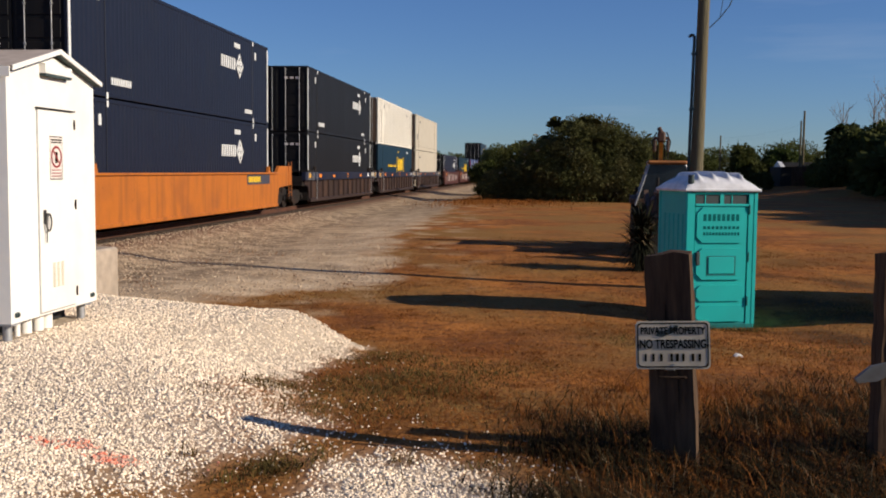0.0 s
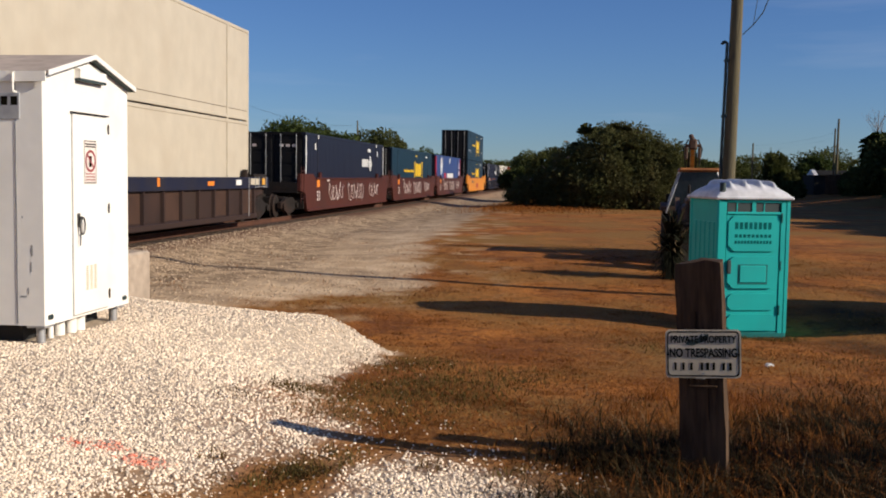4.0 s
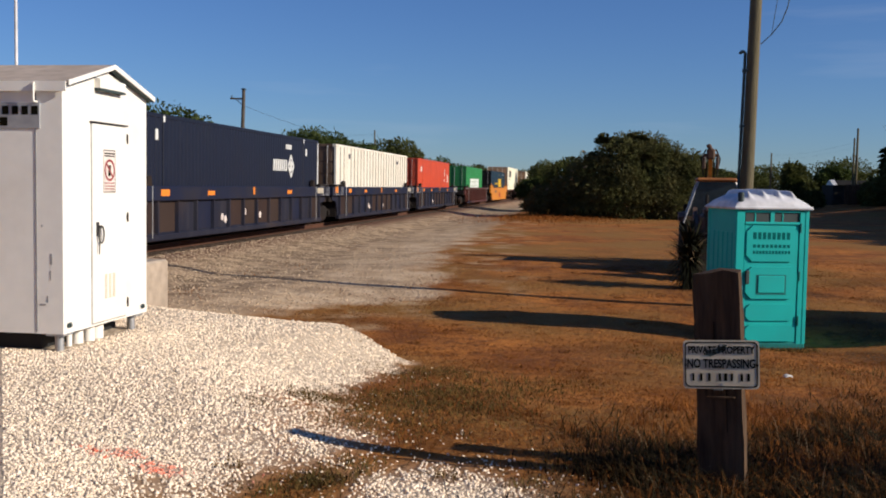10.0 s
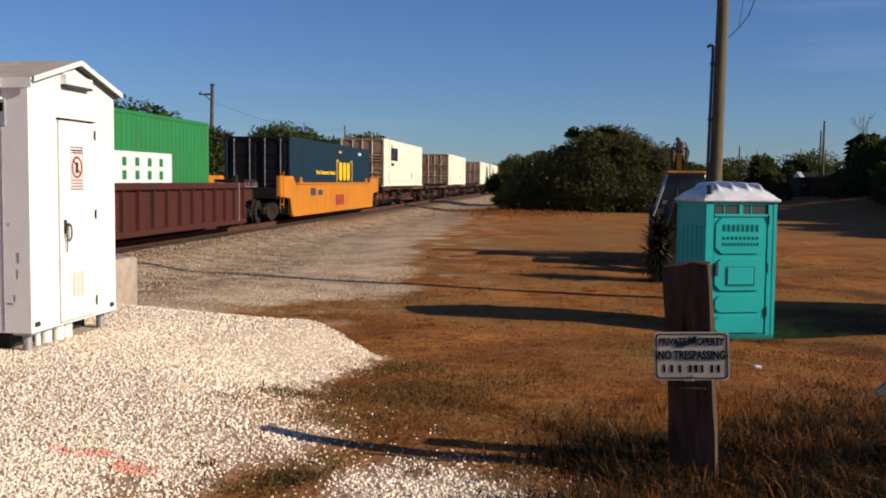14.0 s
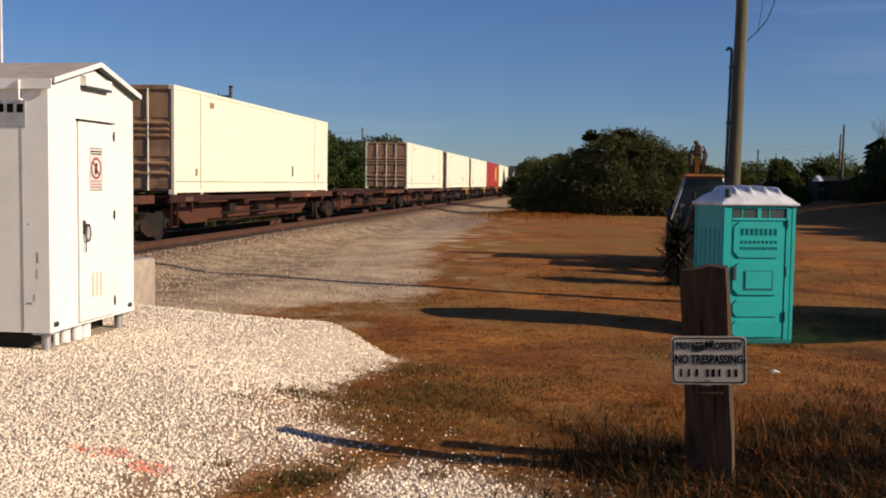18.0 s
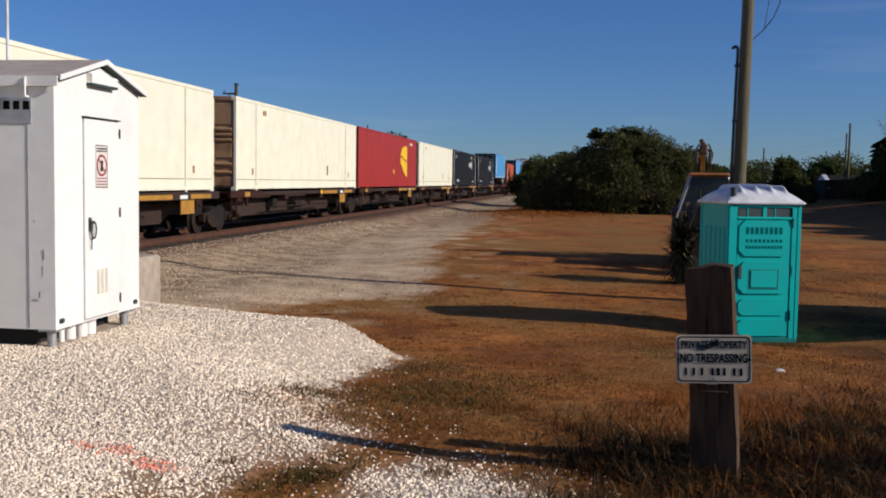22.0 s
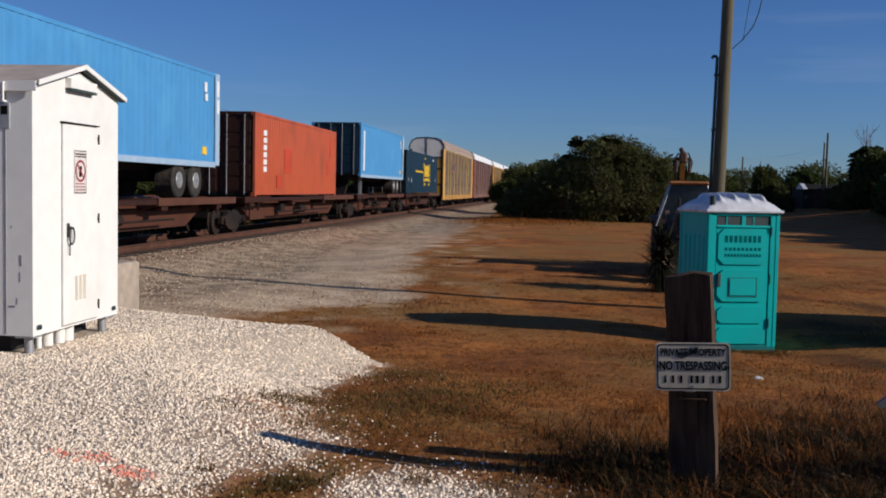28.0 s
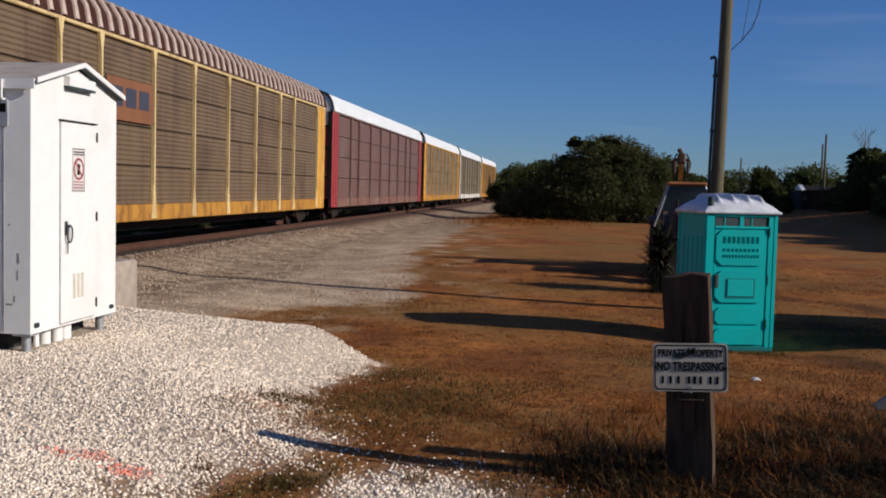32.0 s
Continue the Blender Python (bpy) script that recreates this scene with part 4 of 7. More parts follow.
def leaf_cloud(lobes, n, size, rng, flat=0.25, shell=0.55, long=1.8):
    """Leaves scattered through a few lobes (x, y, z, rx, ry, rz), thicker towards their skin: each a folded blade of two triangles."""
    vol = np.array([l[3] * l[4] * l[5] for l in lobes]) ** 0.67
    pick = rng.choice(len(lobes), n, p=vol / vol.sum())
    L = np.array(lobes)[pick]
    d = rng.normal(size=(n, 3))
    d /= np.linalg.norm(d, axis=1)[:, None]
    r = shell + (1 - shell) * rng.random(n) ** 0.6
    r *= 1 + 0.13 * np.sin(d[:, 0] * 7 + L[:, 0] * 3) * np.sin(d[:, 1] * 6 + L[:, 1]) + 0.1 * np.sin(d[:, 2] * 9 + L[:, 2])
    c = L[:, :3] + d * r[:, None] * L[:, 3:6]
    out = d * np.array([1, 1, 0.6]) + rng.normal(size=(n, 3)) * 0.7
    out[:, 2] -= flat
    out /= np.linalg.norm(out, axis=1)[:, None]
    side = np.cross(out, rng.normal(size=(n, 3)))
    side /= np.linalg.norm(side, axis=1)[:, None]
    s = size * (0.6 + 0.8 * rng.random(n))[:, None]
    a = c - out * s * 0.2
    b = c + out * s * long * 0.5 + side * s * 0.45
    e = c + out * s * long
    f = c + out * s * long * 0.5 - side * s * 0.45 + np.array([0, 0, -0.1]) * s
    v = np.stack([a, b, e, f], 1).reshape(-1, 3)
    i = np.arange(n)[:, None] * 4
    faces = np.concatenate([i + np.array([0, 1, 2]), i + np.array([0, 2, 3])], 0)
    return v, faces


def tree(name, x, y, lobes, n, size, leaf, label, category="tree", trunk=0.16, group="", seed=1, extra=None, sink=0.1):
    """Trunk, limbs to each lobe, and a ragged crown. Lobes are measured from the foot."""
    rng = np.random.default_rng(seed)
    t = thing(name, pose(x, y, hz(x, y) - sink), label, category, group)
    top = max(l[2] for l in lobes)
    s = Shape()
    s.bar((0, 0, 0), (0.05, 0.02, top * 0.35), trunk, trunk * 0.75, n=9).bar((0.05, 0.02, top * 0.35), (0.0, 0.0, top * 0.8), trunk * 0.75, trunk * 0.35, n=8)
    part("trunk", s, M["bark"], t)
    for l in lobes:
        q = Shape()
        mid = (l[0] * 0.5, l[1] * 0.5, top * 0.3 + (l[2] - top * 0.3) * 0.35)
        q.bar((0.03, 0, top * 0.22), mid, trunk * 0.45, trunk * 0.3, n=6).bar(mid, l[:3], trunk * 0.3, trunk * 0.1, n=6)
        part("limb", q, M["bark"], t)
    v, f = leaf_cloud(lobes, n, size, rng)
    part("crown", mesh_from_arrays("crown", v, f, M[leaf]), None, t)
    if extra:
        v, f = leaf_cloud(lobes, extra[0], extra[1], rng, 0.6, 0.8, 2.6)
        part("dry_fronds", mesh_from_arrays("dry_fronds", v, f, M[extra[2]]), None, t)
    return t


def lobes_of(rng, n, rx, ry, h, base=0.2, size=0.42):
    out = []
    for i in range(n):
        a = rng.uniform(0, 2 * pi)
        k = rng.random() ** 0.5
        z = rng.uniform(base, 0.80)
        w = 1 - 0.55 * max(0, z - 0.3)
        out.append((k * rx * w * cos(a) * 0.75, k * ry * w * sin(a) * 0.75, z * h, rx * size * rng.uniform(0.8, 1.25), ry * size * rng.uniform(0.8, 1.25), h * 0.24 * rng.uniform(0.8, 1.3)))
    out.append((0, 0, h * 0.72, rx * 0.42, ry * 0.42, h * 0.28))
    return out


def palm(x, y, h, r, n, label, seed, leaf="leaf_dark", skirt=0.5):
    """A cabbage palm: a straight trunk under a round head of drooping, split fronds."""
    rng = np.random.default_rng(seed)
    t = thing("palm_tree", pose(x, y, hz(x, y) - 0.1), label, "palm tree", "cabbage palms")
    s = Shape()
    for i in range(6):
        s.bar((0, 0, i * h / 6), (0, 0, (i + 1) * h / 6), 0.19 - 0.006 * i, 0.19 - 0.006 * (i + 1), n=9)
    part("trunk", s, M["bark"], t)
    V, F = [], []
    for k in range(n):
        a, el = rng.uniform(0, 2 * pi), rng.uniform(-0.9, 1.35)
        d = np.array([cos(a) * cos(el), sin(a) * cos(el), sin(el)])
        L = r * rng.uniform(0.75, 1.1)
        o = np.array([0, 0, h])
        for j in range(14):
            fan = (j / 13 - 0.5) * 2.0
            sd = np.cross(d, [0, 0, 1.0])
            sd /= np.linalg.norm(sd) + 1e-6
            e = d + sd * fan * 0.75
            e = e / np.linalg.norm(e)
            b0 = o + d * L * 0.5
            m0 = b0 + e * L * 0.33
            tip = m0 + e * L * 0.25 + np.array([0, 0, -0.22 * L])
            w = np.cross(e, [0, 0, 1.0]) * 0.018 * L
            i = len(V)
            V += [b0, m0 + w, tip, m0 - w]
            F += [(i, i + 1, i + 2), (i, i + 2, i + 3)]
        i = len(V)
        w = np.array([0.02, 0.02, 0])
        V += [o - w, o + w, o + d * L * 0.5]
        F += [(i, i + 1, i + 2)]
    part("fronds", mesh_from_arrays("fronds", np.array(V), np.array(F), M[leaf]), None, t)
    return t


def build_plants():
    r = np.random.default_rng(3)
    # the thicket in the middle of the field
    tree("shrub_thicket", 1.9, 68.0, [(-1.9, 0, 2.2, 1.9, 2.4, 2.3), (0.2, -0.3, 3.6, 2.0, 2.3, 2.1), (2.0, 0.4, 3.5, 1.9, 2.3, 2.2), (3.5, 0, 2.2, 1.7, 2.2, 2.2), (0.4, -1.2, 1.6, 2.6, 2.0, 1.8), (-3.3, 0.4, 1.3, 1.6, 2.0, 1.6), (2.6, -1.0, 1.4, 2.2, 1.8, 1.6), (1.0, 0.0, 4.7, 1.2, 1.4, 1.0), (4.3, 0.2, 2.7, 1.7, 2.0, 2.0), (5.2, 0.4, 1.5, 1.6, 1.8, 1.7), (-0.4, -1.4, 0.6, 3.2, 1.3, 0.9), (3.2, -1.3, 0.6, 3.0, 1.3, 0.9), (-4.7, 0.8, 1.0, 1.7, 2.0, 1.2)], 104000, 0.085, "leaf_thicket",
         "dense dark evergreen thicket with dry fronds in it", "shrub", 0.2, seed=4, extra=(90, 0.13, "frond_dry"))
    for i, (x, y, rx, h) in enumerate(((-4.5, 87, 2.1, 2.9), (-7.0, 140, 4.0, 5.4), (5.8, 69, 2.0, 4.3), (-8.4, 152, 3.0, 5.0), (-2.0, 84, 2.8, 4.6))):
        tree("shrub", x, y, lobes_of(r, 7, rx, rx, h, 0.12), 17000, 0.12, "leaf_dark", "dark green shrub at the edge of the field", "shrub", 0.12, "shrubs by the field", 20 + i)
    # palms standing in the thicket
    for i, (x, y, h, q) in enumerate(((2.9, 67.6, 4.3, 1.6), (0.9, 68.6, 4.4, 1.5), (4.9, 68.2, 3.4, 1.6))):
        palm(x, y, h, q, 70, "short cabbage palm rising from a thicket", 50 + i, "leaf_thicket")
    # beyond the track
    for i, (x, y, rx, h, n, lf) in enumerate(((-22.5, 50, 3.6, 6.1, 9000, "leaf_green"), (-21, 56, 3.0, 5.0, 7500, "leaf_olive"), (-21.0, 63.5, 3.4, 4.6, 7500, "leaf_green"), (-25, 66, 3.0, 4.9, 5000, "leaf_dark"), (-20.5, 44, 2.8, 4.4, 6000, "leaf_olive"),
                                             (-24.5, 88, 5.6, 7.0, 9500, "leaf_green"), (-24.5, 99, 4.8, 6.5, 7500, "leaf_green"), (-25, 112, 4.0, 5.2, 4500, "leaf_olive"), (-25.5, 136, 6.2, 8.3, 7000, "leaf_dark"), (-25, 158, 5.0, 6.3, 4000, "leaf_green"),
                                             (-24, 182, 6, 6.0, 3500, "leaf_dark"), (-24, 215, 7, 6.4, 3500, "leaf_olive"), (-23, 250, 8, 6.5, 3000, "leaf_dark"), (-20, 300, 9, 7.0, 3000, "leaf_dark"), (-21.5, 74, 3.2, 3.6, 4500, "leaf_olive"))):
        tree("roadside_tree", x, y, lobes_of(r, 8, rx, rx, h, 0.1 if i < 5 else 0.25), int(n * 2.2), 0.085 + 0.0008 * y, lf, "leafy green tree behind the track", "tree", 0.16, "trees behind the track", 70 + i)
    # to the right of the field
    for i, (x, y, rx, h, n, lf) in enumerate(((18.5, 100, 1.5, 4.5, 3500, "leaf_dark"), (22.0, 112, 1.6, 3.2, 2200, "leaf_olive"), (25.4, 114, 2.1, 4.2, 2800, "leaf_green"), (16.8, 118, 3.2, 4.0, 3000, "leaf_dark"), (29.5, 98, 3.0, 4.4, 5000, "leaf_dark"), (32.5, 96, 3.0, 4.8, 5500, "leaf_dark"), (35.5, 94, 3.0, 5.0, 4500, "leaf_olive"),
                                             (13.5, 112, 2.2, 4.2, 3000, "leaf_dark"), (11.0, 120, 3.0, 4.5, 3000, "leaf_dark"), (24.0, 150, 6.0, 5.0, 3000, "leaf_dark"), (36, 150, 7.0, 6.0, 3000, "leaf_olive"))):
        tree("field_tree", x, y, lobes_of(r, 7, rx, rx, h, 0.15), int(n * 1.6), 0.19, lf, "dark rounded tree at the far side of the field", "tree", 0.14, "trees across the field", 120 + i)
    # low scrub before the shed and the fence
    for i, (x, y, rx, h) in enumerate(((11.5, 108, 3.0, 3.2), (15.0, 103, 2.2, 2.4), (25.0, 95.0, 1.8, 2.6), (27.5, 94.0, 2.2, 3.2), (30.5, 93, 2.4, 3.6), (33.5, 91, 2.6, 4.0), (22.0, 114, 3.0, 3.6), (27, 116, 4.0, 4.4), (17.6, 101, 2.0, 2.0), (20.0, 99, 1.6, 1.6), (25.6, 101, 1.8, 1.9), (27.5, 103, 2.2, 2.6), (13.0, 104, 2.0, 2.0))):
        tree("shrub", x, y, lobes_of(r, 6, rx, rx, h, 0.1), 4200, 0.19, "leaf_dark", "low dark scrub at the far side of the field", "shrub", 0.1, "scrub across the field", 240 + i)
    # a spiky plant between the machine and the toilet
    sp_ = thing("spiky_plant", pose(2.02, 21.5, hz(2.02, 21.5) - 0.05), "dark spiky yucca-like plant full of dry leaves", "plant")
    q = np.random.default_rng(77)
    for nm, cnt, lo, mt in (("leaves", 420, -0.2, "leaf_yucca"), ("dry_leaves", 60, -0.4, "straw"), ("dead_skirt", 460, -1.45, "leaf_yucca")):
        V, F = [], []
        for k in range(cnt):
            a, el = q.uniform(0, 2 * pi), q.uniform(lo, 1.45 if lo > -1 else -0.4)
            d = np.array([cos(a) * cos(el), sin(a) * cos(el), sin(el)])
            w = np.array([-sin(a), cos(a), 0]) * (0.024 if nm == "leaves" else 0.010)
            o = np.array([0.05 * q.normal(), 0.05 * q.normal(), (0.55 + 0.50 * q.random()) if lo > -1 else (0.25 + 0.6 * q.random())])
            L = q.uniform(0.35, 0.72)
            j = len(V)
            V += [o - w, o + w, o + d * L * 0.6 + w * 0.9, o + d * L * 0.6 - w * 0.9, o + d * L + np.array([0, 0, -0.12 * L])]
            F += [(j, j + 1, j + 2), (j, j + 2, j + 3), (j + 3, j + 2, j + 4)]
        part(nm, mesh_from_arrays(nm, np.array(V), np.array(F), M[mt]), None, sp_)
    part("stem", Shape().bar((0, 0, 0), (0, 0, 1.0), 0.09, 0.06), M["bark"], sp_)
    palm(27.4, 97, 4.0, 2.0, 170, "tall cabbage palm with a full round head", 160, "leaf_green")
    palm(29.6, 95, 3.7, 1.8, 150, "tall cabbage palm with a full round head", 161, "leaf_green")
    palm(28.4, 101, 3.6, 1.7, 130, "tall cabbage palm with a full round head", 162, "leaf_green")
    # trees out on the right whose shade falls across the field
    for i, y in enumerate((38.5, 42.4, 46.3, 50.2, 54.1, 58.0, 61.9, 65.8, 69.7, 73.6, 78.0, 83.0, 89.5, 93.5, 97.5)):
        x, rx, h = 27.6 + 0.9 * sin(i * 2.3) - (1.0 if i < 2 else 0), 3.3, 7.0 + 0.5 * sin(i * 1.7) - (2.0 if i > 9 else 0)
        far = y > 85
        tree("shade_tree", x, y, lobes_of(r, 9, rx, rx, h, 0.1), 13000 if far else 3300, 0.2 if far else 0.60, "leaf_dark", "broad dark tree shading the field", "tree", 0.2, "shade trees", 180 + i)
    # leafless trees
    for i, (x, y, h) in enumerate(((31.5, 103, 9.0), (33.5, 106, 10.0), (35.5, 104, 10.5), (30.0, 108, 8.4))):
        q = np.random.default_rng(210 + i)
        t = thing("bare_tree", pose(x, y, hz(x, y) - 0.1), "leafless grey tree with fine twigs", "tree", "leafless trees")
        part("trunk", Shape().bar((0, 0, 0), (0.1, 0, h * 0.5), 0.14, 0.08).bar((0.1, 0, h * 0.5), (0.1, 0, h), 0.08, 0.015), M["twig"], t)
        for k in range(12):
            a, z = q.uniform(0, 2 * pi), h * q.uniform(0.3, 0.85)
            L = h * 0.24
            e = Vector((0.1 + cos(a) * L * 0.6, sin(a) * L * 0.6, z + L * 0.8))
            s = Shape().bar((0.1, 0, z), e, 0.035, 0.012, n=5)
            for j in range(6):
                b = Vector((0.1, 0, z)).lerp(e, q.uniform(0.4, 1.0))
                s.bar(b, b + Vector((q.uniform(-0.6, 0.6), q.uniform(-0.6, 0.6), q.uniform(0.3, 0.9))), 0.012, 0.004, n=4)
            part("limb", s, M["twig"], t)


build_plants()

# ---- far poles, wires and the low building over the field ----
old_pole = pole(-24.0, 67.5, 8.75, 0.16, 1.5, "old wooden pole with a short arm behind the track", m=M["bark"])
arm = part("short_arm", Shape().box(-0.95, 0.1, -0.05, 0.05, 8.05, 8.16, 0.01).bar((-0.6, 0, 8.1), (-0.1, 0, 7.7), 0.03, n=6), M["bark"], old_pole)
part("insulator", Shape().bar((-0.85, 0, 8.16), (-0.85, 0, 8.32), 0.05, 0.03), M["vent_dark"], arm)
part("pole_cap", Shape().box(-0.13, 0.13, -0.13, 0.13, 8.70, 8.82, 0.02), M["vent_dark"], old_pole)
pole(-24.0, 111.0, 8.4, 0.11, 0, "slim wooden pole behind the track")
pole(-24.0, 141.0, 7.6, 0.11, 0, "slim wooden pole behind the track")
pole(16.6, 100, 5.8, 0.10, 0.3, "distant wooden pole across the field")
pole(24.3, 100, 7.4, 0.13, 0.3, "distant wooden pole across the field")
pole(24.75, 103, 6.6, 0.11, 0.3, "distant wooden pole across the field")
pole(39.0, 98, 10.0, 0.13, 0.0, "distant wooden pole across the field")


def wire(a, b, sag, r, name="overhead_wire"):
    pts = [Vector(a).lerp(Vector(b), i / 10) - Vector((0, 0, sag * 4 * (i / 10) * (1 - i / 10))) for i in range(11)]
    s = Shape()
    for p, q in zip(pts, pts[1:]):
        s.bar(p, q, r, n=5)
    tagged(part(name, s, M["vent_dark"]), "thin dark overhead wire strung between poles", "wire", "overhead wires")


wire((-24.0, 67.5, 7.2), (-24.0, 111, 7.4), 0.8, 0.010)
wire((-24.0, 111, 7.4), (-24.0, 141, 6.8), 0.6, 0.010)
wire((16.6, 100, 5.2), (24.3, 100, 6.6), 0.3, 0.004)
wire((16.6, 100, 4.9), (24.3, 100, 6.1), 0.3, 0.003)
gy = thing("pole_guy", pose(-24.0, 67.4, hz(-24, 67.4)), "vine-covered guy wire braced against a pole", "guy wire")
part("wire", Shape().bar((-0.1, 0, 5.8), (-2.6, -1.5, 0.0), 0.02, n=5), M["vent_dark"], gy)
v_, f_ = leaf_cloud([(-1.0, -0.6, 3.4, 0.35, 0.35, 1.4), (-1.3, -0.8, 2.4, 0.6, 0.6, 1.4), (0.1, 0, 2.2, 0.6, 0.6, 1.8)], 1100, 0.16, np.random.default_rng(8))
part("vine", mesh_from_arrays("vine", v_, f_, M["leaf_olive"]), None, gy)
bd_ = thing("low_building", pose(23.3, 104, hz(23.3, 104) - 0.25), "low dark shed with a pale roof edge", "building")
part("wall", Shape().box(-0.1, 9.0, 0, 5, 0, 2.2), mat("shed_wall", (0.05, 0.045, 0.038), 0.9, spec=0.1), bd_)
part("roof", Shape().prism([(-0.1, 2.2), (3.2, 2.2), (1.6, 2.75)], "x", -0.12, 0.3), M["white_paint"], bd_)
part("roof", Shape().prism([(-0.3, 2.2), (5.3, 2.2), (2.5, 2.7)], "x", 0.3, 9.2), mat("shed_roof", (0.035, 0.032, 0.028), 0.95, spec=0.05), bd_)
part("door", Shape().box(2.2, 2.7, -0.05, 0.02, 0.0, 1.6), M["white_paint"], bd_)
fence = thing("board_fence", pose(22.5, 96.5, hz(25, 96.5)), "dark weathered board fence under the trees", "fence")
for i in range(44):
    part("board", Shape().box(i * 0.3, i * 0.3 + 0.28, -0.02, 0.02, 0, 1.75 + 0.04 * sin(i * 2.2)), M["wood_tie"], fence)

# a covered trailer out on the right, known by its shade on the grass
ct = thing("cargo_trailer", pose(8.2, 15.2, hz(8.2, 15.8)), "small covered cargo trailer parked on the grass", "trailer")
part("body", Shape().box(0, 1.9, 0, 3.2, 0.5, 2.25, 0.05), M["roof_white"], ct)
part("drawbar", Shape().bar((0.95, -1.2, 0.45), (0.95, 0.1, 0.5), 0.04), M["dark_steel"], ct)
for sx in (-0.04, 1.94):
    w_ = part("wheel", Shape().turn([(-0.1, 0.03), (-0.1, 0.27), (-0.07, 0.32), (0.07, 0.32), (0.1, 0.27), (0.1, 0.03)], (sx, 1.7, 0.32), 18), M["tyre"], ct)
# two more posts, unseen, added to cast shade on the weeds
tie_post(3.66, POST_Y + 0.15, 1.36, "unseen railway-tie post added to shade the weeds", 2, 0)
tie_post(5.1, POST_Y + 0.2, 1.36, "unseen railway-tie post added to shade the weeds", -3, 0)


# ---- stones ----
def icosa():
    p = (1 + 5 ** 0.5) / 2
    v = np.array([(-1, p, 0), (1, p, 0), (-1, -p, 0), (1, -p, 0), (0, -1, p), (0, 1, p), (0, -1, -p), (0, 1, -p), (p, 0, -1), (p, 0, 1), (-p, 0, -1), (-p, 0, 1)], float)
    f = np.array([(0, 11, 5), (0, 5, 1), (0, 1, 7), (0, 7, 10), (0, 10, 11), (1, 5, 9), (5, 11, 4), (11, 10, 2), (10, 7, 6), (7, 1, 8), (3, 9, 4), (3, 4, 2), (3, 2, 6), (3, 6, 8), (3, 8, 9), (4, 9, 5), (2, 4, 11), (6, 2, 10), (8, 6, 7), (9, 8, 1)])
    return v / np.linalg.norm(v[0]), f


def stones(name, x, y, size, material, label, rng, squash=0.62, lift=0.02, base=None):
    n = len(x)
    v0, f0 = icosa()
    q = rng.normal(size=(n, 4))
    q /= np.linalg.norm(q, axis=1)[:, None]
    w, a, b, c = q.T
    R = np.stack([1 - 2 * (b * b + c * c), 2 * (a * b - c * w), 2 * (a * c + b * w), 2 * (a * b + c * w), 1 - 2 * (a * a + c * c), 2 * (b * c - a * w), 2 * (a * c - b * w), 2 * (b * c + a * w), 1 - 2 * (a * a + b * b)], 1).reshape(n, 3, 3)
    sc = size[:, None] * np.stack([0.75 + 0.5 * rng.random(n), 0.6 + 0.4 * rng.random(n), 0.45 + 0.4 * rng.random(n)], 1)
    v = v0[None] * (1 + 0.22 * rng.standard_normal((n, 12, 1)).clip(-1.5, 1.5)) * sc[:, None, :]
    v = np.einsum("nij,nkj->nki", R, v)
    z = (height(x, y) if base is None else base) + size * lift
    v += np.stack([x, y, z], 1)[:, None, :]
    f = (f0[None] + (np.arange(n) * 12)[:, None, None]).reshape(-1, 3)
    return tagged(part(name, mesh_from_arrays(name, v.reshape(-1, 3), f, material), None), label, "gravel", kind="stuff")


def fan(rng, n, y0, y1, k0, k1, power=1.0):
    """Points in the wedge of ground between two bearings (x over y), thicker near y0."""
    y = 1 / (1 / y0 + (1 / y1 - 1 / y0) * rng.random(n)) if power == 1 else y0 + (y1 - y0) * rng.random(n) ** power
    return y * (k0 + (k1 - k0) * rng.random(n)), y


RED_MARKS = ((-2.60, 5.92, 0.22, 0.12, 1.0), (-3.05, 6.10, 0.26, 0.14, 0.45), (-1.99, 6.03, 0.10, 0.14, 1.0), (-2.85, 6.05, 0.20, 0.10, 0.5))    # sprayed paint: x, y, half sizes, strength


